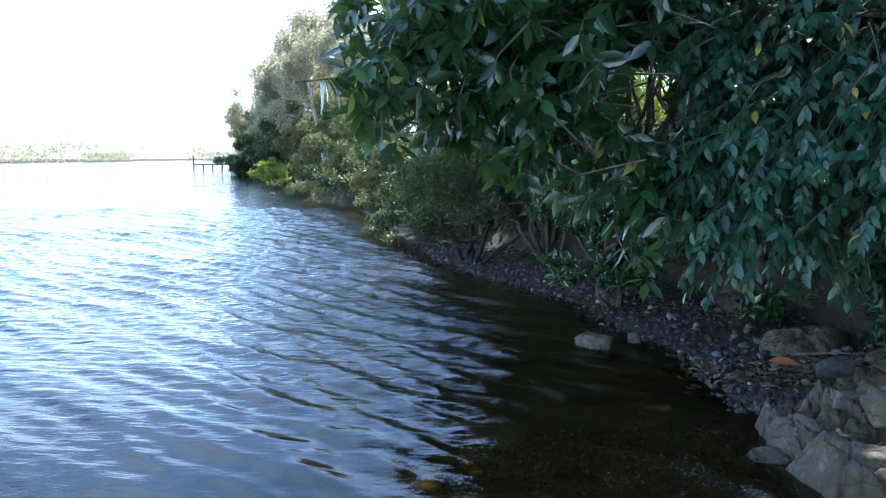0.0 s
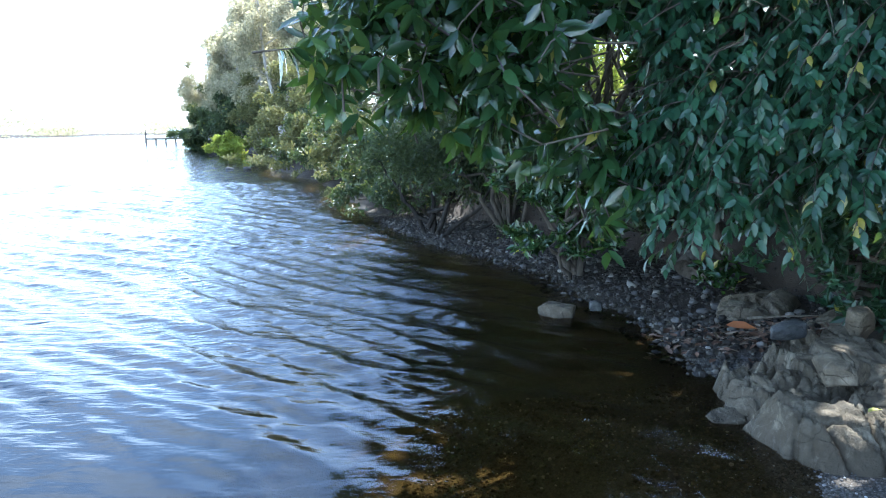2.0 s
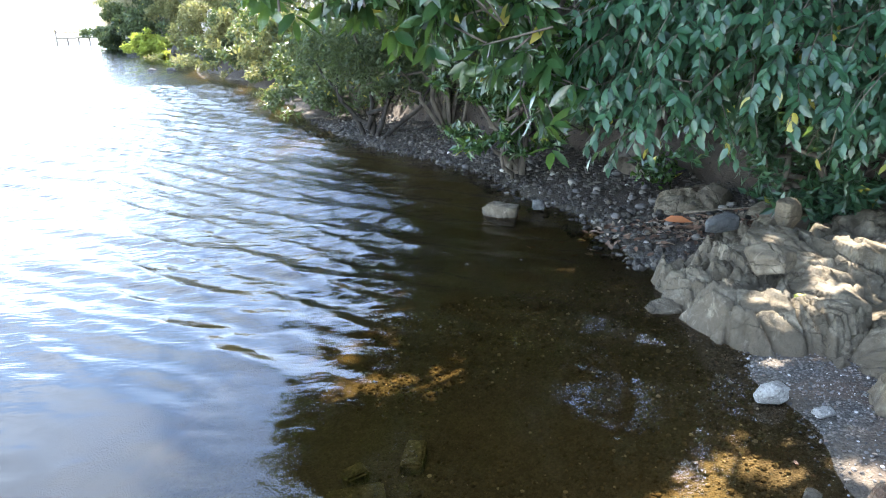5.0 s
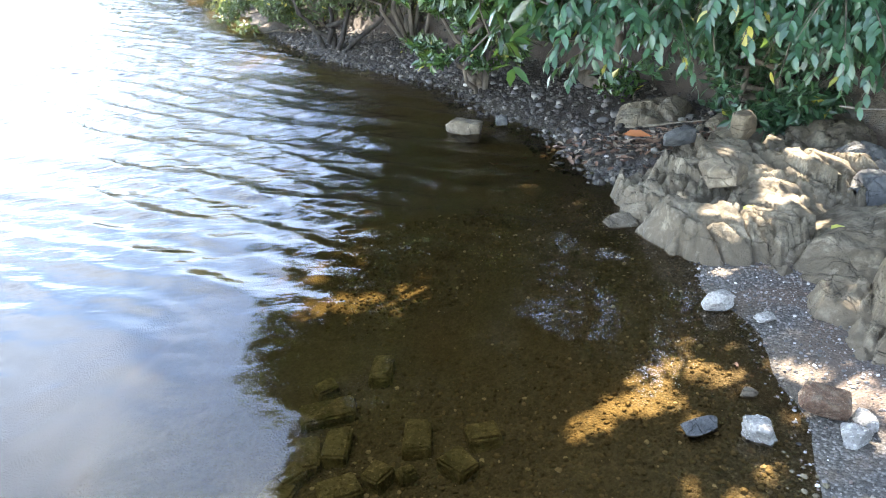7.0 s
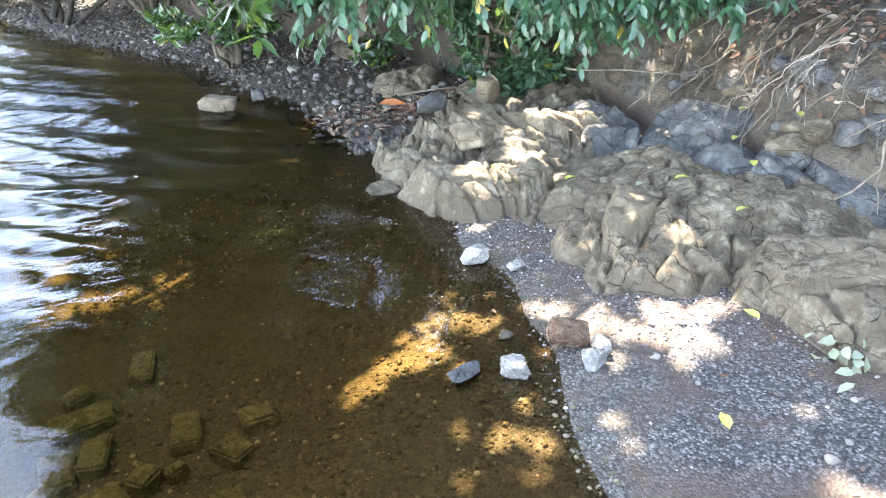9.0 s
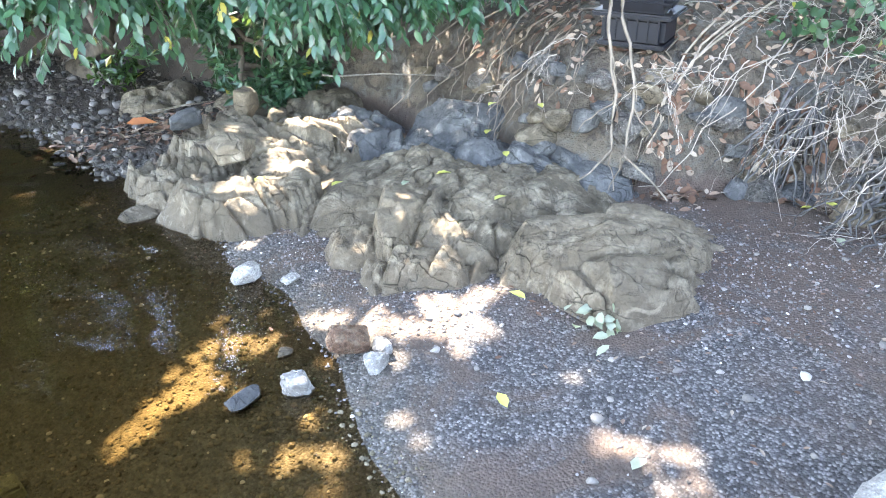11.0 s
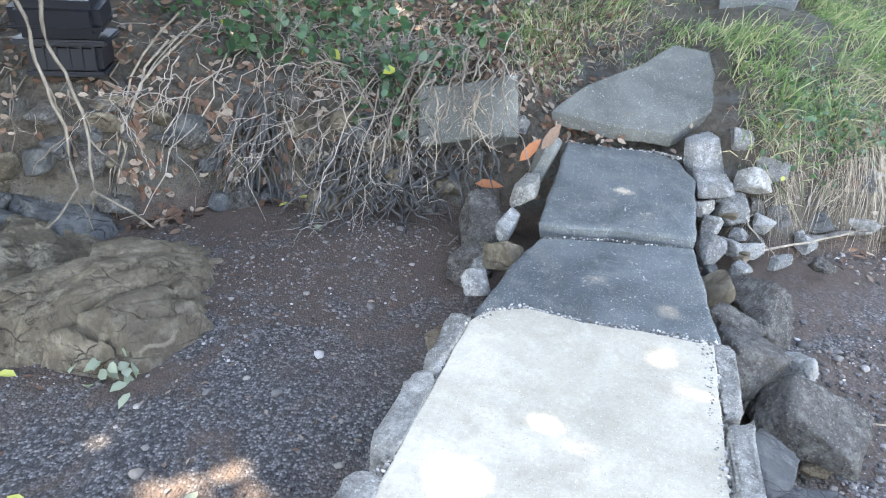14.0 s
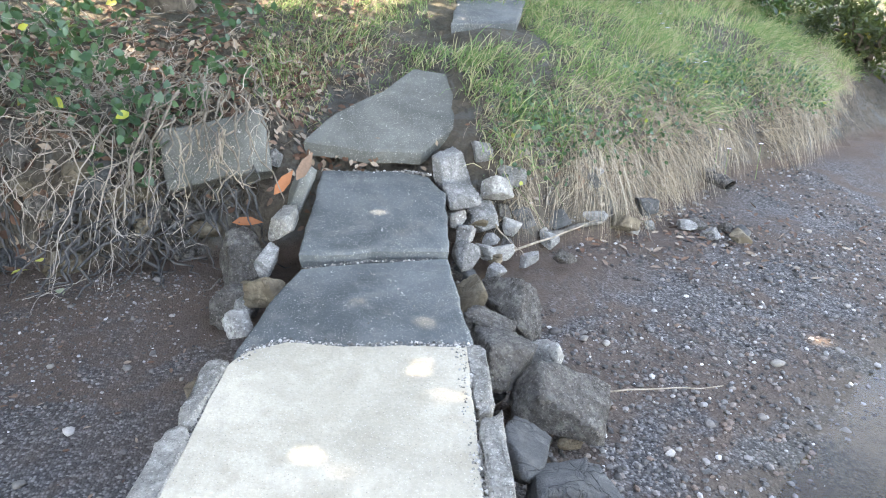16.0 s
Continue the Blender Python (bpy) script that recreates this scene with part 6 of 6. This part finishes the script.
brambles((4.8, 1.15, 0.8), 62, 0.95, 1.50, 1.0, 1.6, 0.72, 0.0045, "tangle of bare forked grey twigs hanging over the bank", 4, (-0.55, 0.0, -0.75), 0.42)
brambles((4.8, 1.2, 0.8), 22, 0.7, 1.8, 0.75, 1.3, 0.45, 0.0036, "fine bare twigs at the edge of the tangle", 24)
brambles((5.0, 1.3, 1.4), 40, 0.4, 2.5, 1.2, 1.8, 0.55, 0.0042, "dry forked stems among the vines on the bank", 17, (-0.5, 0.0, -0.2))
brambles((4.7, 2.0, 0.9), 16, 1.6, 2.5, 0.8, 1.5, 0.55, 0.0042, "bare grey twigs arching out from the bank", 14)
brambles((4.4, 3.1, 1.0), 10, 2.3, 3.5, 0.9, 1.6, 0.40, 0.0042, "bare grey twigs trailing down the earth bank", 18, (-0.3, 0, -0.7))
brambles((5.1, 0.5, 1.2), 12, 0.1, 0.9, 1.1, 1.5, 0.35, 0.0045, "dry twigs trailing over the concrete block", 15)
brambles((4.9, 0.5, 1.1), 5, 0.35, 0.8, 1.12, 1.22, 0.30, 0.009, "pale forked roots draped over the concrete block", 26, (-0.22, 0.0, -0.9), 0.22, ROOT_PALE, 4.84)
hang("dry_brush", (4.8, 1.3, 0.6), 5, (-0.08, 0, 0.8, 2.3, 1.0, 1.7), (0.0, 0.3), 0.005, TWIG, "long bare stems hanging from the bank's top", 16, (0.5, 1.2), "twigs", rough=0.05, arch=-0.06, side=0.3)
hang("root_tangle", (4.8, 1.0, 0.4), 34, (-0.09, 0, 0.7, 1.5, 0.50, 0.75), (0.05, 0.4), 0.012, ROOT_DARK, "thick dark roots bunched at the bank's foot", 5, (0.2, 0.5), rough=0.05)
hang("root_tangle", (4.8, 2.0, 0.4), 24, (-0.08, 0, 1.85, 2.1, 0.75, 1.0), (0.0, 0.08), 0.012, ROOT_DARK, "hanging bunch of dark roots on the bank", 6, (0.35, 0.65), rough=0.012)
hang("root_tangle", (4.9, 0.6, 0.5), 22, (-0.08, 0, 0.25, 0.9, 0.7, 1.2), (0.05, 0.35), 0.008, ROOT_DARK, "thin dark roots trailing below the concrete block", 7, (0.3, 0.8), rough=0.06)
hang("root_tangle", (4.9, 0.5, 1.0), 26, (-0.66, 0, 0.2, 0.85, 1.2, 1.5), (0.02, 0.10), 0.008, ROOT_GREY, "grey forked roots draped over the concrete block", 8, (0.2, 0.65), rough=0.035, side=0.1)


def on_ground(name, n, area, leaf, width, material, label, category="leaves", lift=0.012, flat=0.25, kind="stuff", seed=9, plain=False):
    """Leaves scattered over the ground."""
    r = np.random.default_rng(seed)
    x, y = area(r, n)
    e = 0.03
    z = height(x, y)
    normal = unit(np.stack([-(height(x + e, y) - z) / e, -(height(x, y + e) - z) / e, np.ones(len(x))], 1))
    ahead = np.cross(normal, r.normal(size=(len(x), 3))) + r.normal(size=(len(x), 3)) * flat * 0.6
    size = leaf * r.uniform(0.6, 1.25, len(x))
    ob = leaves(name, np.stack([x, y, z + lift], 1), ahead, normal + r.normal(size=(len(x), 3)) * flat, size, size * width, material, fold=0.2, bend=-0.1, plain=plain)
    return tagged(ob, label, category, kind=kind)


def bank_area(y0, y1, d0, d1):
    def area(r, n):
        y = r.uniform(y0, y1, n)
        return np.interp(y, FOOT_Y, FOOT_X) + r.uniform(d0, d1, n), y
    return area


def patch(x, y, rx, ry):
    return lambda r, n: (x + r.normal(size=n) * rx, y + r.normal(size=n) * ry)


on_ground("leaf_litter", 1500, bank_area(-0.2, 4.5, 0.1, 1.8), 0.075, 0.5, LITTER, "brown fallen leaves caught on the bank")
on_ground("leaf_litter", 140, patch(4.95, 2.05, 0.12, 0.22), 0.09, 0.55, LITTER, "heap of russet fallen leaves among the roots", seed=10)
on_ground("leaf_litter", 500, patch(2.5, 6.45, 0.55, 0.22), 0.09, 0.5, LITTER, "pale fallen leaves strewn along the shore", seed=11)
on_ground("leaf_litter", 260, patch(5.3, -2.9, 0.35, 0.8), 0.08, 0.4, LITTER, "dead leaves and sticks at the bank's foot", seed=12)
on_ground("leaf_litter", 60, patch(5.2, -0.45, 0.05, 0.3), 0.06, 0.5, LITTER, "dead leaves in the joint between two slabs", seed=13, lift=0.2)
on_ground("leaf_litter", 260, bank_area(0.2, 3.0, -2.6, 0.0), 0.035, 0.45, LITTER, "small dead leaves scattered on the gravel", seed=14)

on_ground("leaf_litter", 700, lambda r, n: (r.uniform(5.35, 6.6, n), r.uniform(-0.3, 1.1, n)), 0.07, 0.5, LITTER, "russet dead leaves on the slope beside the path", seed=15)
on_ground("leaf_litter", 900, lambda r, n: (r.uniform(5.9, 8.4, n), r.uniform(-0.7, 2.2, n)), 0.08, 0.5, LITTER, "russet dead leaves over the slope above the path", seed=17)
on_ground("leaf_litter", 160, patch(4.45, 2.55, 0.10, 0.16), 0.085, 0.55, LITTER, "russet dead leaves caught below the tub", seed=16)
for vx, vy, vz, s, n in ((5.35, 2.0, 1.45, 0.35, 240), (5.25, 1.35, 1.45, 0.38, 420), (5.25, 0.85, 1.35, 0.30, 300), (5.05, 1.05, 1.1, 0.20, 90), (5.0, 0.7, 1.0, 0.18, 80), (5.5, 0.5, 1.40, 0.30, 160), (5.6, 2.8, 1.6, 0.4, 200), (6.0, 1.4, 1.8, 0.5, 500), (6.2, 0.4, 1.75, 0.4, 200), (5.55, 1.75, 1.7, 0.42, 420), (5.9, 2.3, 1.9, 0.5, 420)):
    shrub("vine", (vx + 0.1, vy, vz - s), [(vx, vy, vz, s * 0.7, s, s * 0.8), (vx - 0.1, vy + 0.2, vz - 0.15, s * 0.5, s * 0.7, s * 0.6)], int(n * 0.40), 0.074, IVY_LEAF, "climbing vine with green leaves on the bank",
          TWIG, 6, 0.006, int(vx * 100 + vy * 10), False, "vine", 0.75, "vines on the bank")


# ---- grass on the bank beside the path ----
def blades(name, at, way, length, width, material, label, droop):
    """Grass blades: bent strips of three pieces."""
    n = len(at)
    t = np.array([0, 0.4, 0.75, 1.0])
    way = unit(way)
    side = unit(np.cross(way, rng.normal(size=(n, 3))))
    mid = at[:, None] + way[:, None] * (t[None, :, None] * length[:, None, None]) + np.array([0, 0, -1.0]) * (droop[:, None] * t[None] ** 2 * length[:, None])[..., None]
    half = side[:, None] * (np.array([0.5, 0.45, 0.3, 0.03])[None, :, None] * width[:, None, None])
    verts = np.stack([mid - half, mid + half], 2).reshape(-1, 3)
    base = np.arange(n)[:, None] * 8
    faces = np.concatenate([base + [q, q + 1, q + 3, q + 2] for q in (0, 2, 4)])
    return tagged(mesh_object(name, verts, faces, material), label, "grass", kind="stuff")


def grass_at(n, y0, y1, d0, d1):
    y = rng.uniform(y0, y1, n)
    x = np.interp(y, FOOT_Y, FOOT_X) + rng.uniform(d0, d1, n)
    return np.stack([x, y, height(x, y) - 0.01], 1)


def off_path(p):
    p = p[~((p[:, 0] > 6.4) & (p[:, 0] < 7.8) & (p[:, 1] > -2.25) & (p[:, 1] < -1.3))]
    return p[~((p[:, 1] > -1.32 - 0.25 * np.maximum(p[:, 0] - 6.2, 0)) & (p[:, 1] < 0.0) & (p[:, 0] < 6.15) & (p[:, 1] < -0.1 - 0.5 * np.maximum(p[:, 0] - 5.6, 0)))]


for n, y0, y1, d0, d1, long, label in ((24000, -8.0, -1.3, 0.22, 3.2, 0.36, "long green grass arching over the bank"), (9000, -1.7, 0.3, 0.7, 4.2, 0.2, "short green grass beside the upper path"), (6000, -14, -1.6, 2.5, 8.0, 0.5, "long grass higher up the bank")):
    p = off_path(grass_at(n, y0, y1, d0, d1))
    clump = wave_noise(p[:, :2], 5.0, 67, 3)
    p = p[clump + 0.6 * rng.normal(size=len(p)) > -0.35]
    clump = wave_noise(p[:, :2], 5.0, 67, 3)
    k = len(p)
    lean = np.stack([wave_noise(p, 3.5, 72, 2), wave_noise(p, 3.5, 73, 2), 0 * clump], 1)
    blades("grass", p, rng.normal(size=(k, 3)) * 0.32 + lean * 0.45 + [-0.45, 0, 0.9], long * rng.uniform(0.5, 1.2, k) * (1 + 0.35 * clump), rng.uniform(0.004, 0.009, k), GRASS, label, rng.uniform(0.25, 1.0, k))
p = grass_at(30000, -7.5, -1.32, 0.10, 1.0)
tuft = wave_noise(p[:, 1:2] * [1.0], 5.0, 61, 3) + 0.6 * wave_noise(p, 6.0, 68, 3)
p = p[tuft + 0.35 * rng.normal(size=len(p)) > -0.35]
k = len(p)
lean = np.stack([wave_noise(p, 5.0, 62, 3), wave_noise(p, 5.0, 63, 3), 0.5 * wave_noise(p, 5.0, 64, 2)], 1)
blades("dead_grass", p, rng.normal(size=(k, 3)) * 0.5 + lean * 0.9 + [-0.7, 0, 0.15], rng.uniform(0.10, 0.42, k) * (1 + 0.6 * wave_noise(p, 4.0, 65, 2)), rng.uniform(0.002, 0.005, k), STRAW,
       "pale dead grass hanging in tufts over the bank's edge", rng.uniform(0.3, 1.9, k))
p = grass_at(2600, -6.5, -1.5, 0.2, 0.9)
k = len(p)
at_ = p[wave_noise(p, 2.2, 66, 2) > 0.1]
k = len(at_)
tagged(leaves("weeds", at_ + rng.normal(size=(k, 3)) * 0.05 + [-0.08, 0, 0.05], rng.normal(size=(k, 3)), rng.normal(size=(k, 3)) + [-0.3, 0, 0.8], rng.uniform(0.03, 0.06, k), rng.uniform(0.02, 0.04, k), IVY_LEAF), "small green weeds growing through the dead grass", "weeds", kind="stuff")
p = off_path(grass_at(1800, -1.0, 0.5, 0.5, 2.2))
k = len(p)
blades("dead_grass", p, rng.normal(size=(k, 3)) * 0.6 + [-0.5, 0, 0.5], rng.uniform(0.1, 0.3, k), rng.uniform(0.003, 0.006, k), STRAW, "dry grass beside the path", rng.uniform(0.4, 1.0, k))
for k in range(9):
    fx, fy = rng.uniform(6.6, 7.6), rng.uniform(-4.6, -3.2)
    flower = thing("wildflower", (fx, fy, float(height(fx, fy))), "small lilac wildflower standing in the grass", "flower", "wildflowers")
    top = np.array([fx, fy, float(height(fx, fy)) + rng.uniform(0.3, 0.45)])
    v, f = tube(np.stack([[fx, fy, float(height(fx, fy)) - 0.02], top]), 0.003, 4)
    mesh_object("stem", v, f, GRASS, flower)
    a = np.arange(6) * 1.05
    leaves("bloom", np.repeat(top[None], 6, 0), np.stack([np.cos(a), np.sin(a), a * 0 + 0.3], 1), [[0, 0, 1.0]] * 6, 0.03, 0.02, PETAL, flower)

# ---- single things ----
log_ = thing("driftwood_log", (6.4, -3.92, 0.3), "grey weathered driftwood log at the bank's foot", "log")
v, f = tube(wander((6.62, -3.86, 0.40), (6.14, -3.97, 0.345), 0, 0.008, 12), 0.062 * (1 + 0.15 * np.sin(np.arange(12) * 1.7)), 12)
mesh_object("trunk", v + 0.012 * wave_noise(v * [6, 1, 6], 5, 4, 3)[:, None], f, LOG_WOOD, log_)
for a, b, t, lab in (((4.56, -1.40, 0.36), (5.22, -2.42, 0.40), 0.009, "pale dry stick on the gravel"), ((4.90, -1.75, 0.38), (5.10, -2.28, 0.38), 0.03, "dark driftwood branch at the bank's foot"), ((3.0, -1.15, 0.30), (2.95, -2.05, 0.26), 0.006, "thin pale stick on the gravel"),
                     ((4.55, 0.3, 0.36), (4.2, 0.55, 0.32), 0.006, "thin bent twig beside the path"), ((4.75, -1.35, 0.5), (4.5, -1.5, 0.36), 0.006, "short pale stick leaning on the stones"),
                     ((2.2, 6.0, 0.36), (2.9, 6.3, 0.3), 0.012, "pale branch on the rocks"), ((3.2, 4.9, 0.75), (3.9, 4.2, 0.78), 0.008, "thin curved branch over the ledge")):
    st = thing("stick", a, lab, "stick", "sticks")
    v, f = tube(wander(a, b, 0, 0.008, 9), np.linspace(t, t * 0.4, 9), 6)
    mesh_object("stem", v, f, ROOT_PALE if "pale" in lab else DRIFTWOOD, st)


def fallen(place, size, width, turn, material, label, tilt=0.15):
    ob = leaves("fallen_leaf", [[0, 0, 0]], [[1, 0, tilt]], [[0.1, 0.15, 1.0]], size, size * width, material, fold=0.25, bend=0.12)
    ob.matrix_basis = pose(*place, 0, 0, turn)
    tagged(ob, label, "leaf", "fallen leaves")


for (x, y, z), turn in (((2.19, 4.13, 0.30), 20), ((2.94, 3.2, 0.46), -20), ((4.64, 1.69, 0.31), -50), ((4.04, 3.34, 0.68), 60), ((3.82, 3.66, 0.66), 10), ((1.99, 1.63, 0.12), 70), ((3.0, 2.75, 0.42), 0), ((2.5, 3.7, 0.33), 10), ((3.55, 3.4, 0.56), 30), ((4.75, 1.5, 0.34), 80), ((3.45, 3.1, 0.5), 50), ((2.65, 2.15, 0.16), 100)):
    fallen((x, y, z + 0.02), 0.10, 0.5, turn, YELLOW_LEAF, "fresh yellow-green fallen leaf")
for at_, ahead_, up_, size, mat_, lab_ in (((4.66, 0.37, 0.61), (0.1, -1, 0.0), (-0.7, 0, 0.7), 0.19, ORANGE_LEAF, "large orange-brown dried leaf"), ((4.60, 0.10, 0.80), (0.25, -0.45, 0.5), (-0.8, -0.3, 0.5), 0.20, ORANGE_LEAF, "large orange-brown dried leaf"),
                                         ((4.86, -0.03, 0.82), (0.2, -0.4, 0.6), (-0.8, -0.3, 0.5), 0.22, LITTER, "large pale brown dried leaf"), ((2.02, 6.0, 0.30), (0.8, -0.5, 0.1), (-0.2, -0.5, 0.8), 0.24, ORANGE_LEAF, "large orange-brown dried leaf")):
    tagged(leaves("fallen_leaf", [at_], [ahead_], [up_], size, size * 0.36, mat_, fold=0.25, bend=0.12), lab_, "leaf", "fallen leaves")
for (x, y, z), turn in (((4.36, 1.31, 0.30), 40), ((2.85, 3.42, 0.36), 20), ((2.1, 1.1, 0.13), 0)):
    fallen((x, y, z), 0.09, 0.6, turn, PALE_LEAF, "pale curled fallen leaf")
pr = np.random.default_rng(31)
sprig = thing("fallen_sprig", (2.90, 1.80, 0.13), "cut sprig of pale bleached leaves lying against the boulder", "leaves")
sp = np.array([2.86, 1.80, 0.17]) + pr.normal(size=(24, 3)) * [0.10, 0.08, 0.025]
leaves("foliage", sp, pr.normal(size=(24, 3)) * [1, 1, 0.3], pr.normal(size=(24, 3)) * 0.4 + [0, 0, 1], 0.085, 0.05, PALE_LEAF, sprig)

# Black plastic tub stuck in the bank.
tx, ty, tz = 4.46, 2.98, 1.14
tub = thing("plastic_tub", (tx, ty, tz), "black ribbed plastic tub lodged on the bank behind hanging roots", "tub")
def tub_box(name, lo, hi, bevel, label="", lean=0):
    ob = box_mesh(name, lo, hi, BLACK_PLASTIC, tub, bevel, label)
    ob.matrix_parent_inverse = tub.matrix_basis.inverted()
    ob.matrix_basis = pose(tx, ty, tz, 5 + lean, 0, -72)
    return ob
tub_box("body", (-0.22, 0.0, 0.0), (0.22, 0.34, 0.20), 0.035)
tub_box("foot", (-0.235, -0.012, -0.01), (0.235, 0.30, 0.022), 0.01)
tub_box("rim", (-0.275, -0.045, 0.19), (0.275, 0.36, 0.225), 0.012)
tub_box("lid", (-0.26, -0.03, 0.226), (0.26, 0.34, 0.46), 0.05, lean=7)
tub_box("rim", (-0.27, -0.04, 0.30), (0.27, 0.34, 0.318), 0.007, lean=7)
for k in range(6):
    tub_box("rib", (-0.19 + 0.073 * k, -0.010, 0.03), (-0.175 + 0.073 * k, 0.01, 0.185), 0.004)

# Two long pale roots that hang before the tub.
for k, way in enumerate((((4.14, 3.05, 1.85), (4.06, 2.92, 1.5), (4.01, 2.81, 1.19), (3.97, 2.70, 0.9), (3.88, 2.60, 0.62), (3.62, 2.66, 0.46)), ((4.2, 2.95, 1.85), (4.12, 2.83, 1.5), (4.07, 2.71, 1.2), (4.02, 2.60, 0.9), (3.9, 2.5, 0.6), (3.86, 2.14, 0.42)))):
    t_ = np.linspace(0, len(way) - 1, 22)
    line = np.stack([np.interp(t_, np.arange(len(way)), [q[c] for q in way]) for c in range(3)], 1)
    line = line + 0.028 * np.stack([wave_noise(line, 14, 90 + k, 2), wave_noise(line, 14, 92 + k, 2), 0 * t_], 1)
    root_ = thing("hanging_root", way[-1], "long pale wavy root hanging down the bank", "root", "long hanging roots")
    v, f = tube(line, np.linspace(0.013, 0.006, 22), 8)
    mesh_object("stem", v, f, ROOT_GREY, root_)
    for q in (9, 13, 17):
        v, f = tube(wander(line[q], line[q] + rng.normal(size=3) * [0.06, 0.12, 0.03] + [0, 0, -0.28], 0, 0.012, 8), np.linspace(0.007, 0.003, 8), 5)
        mesh_object("rootlet", v, f, ROOT_GREY, root_)
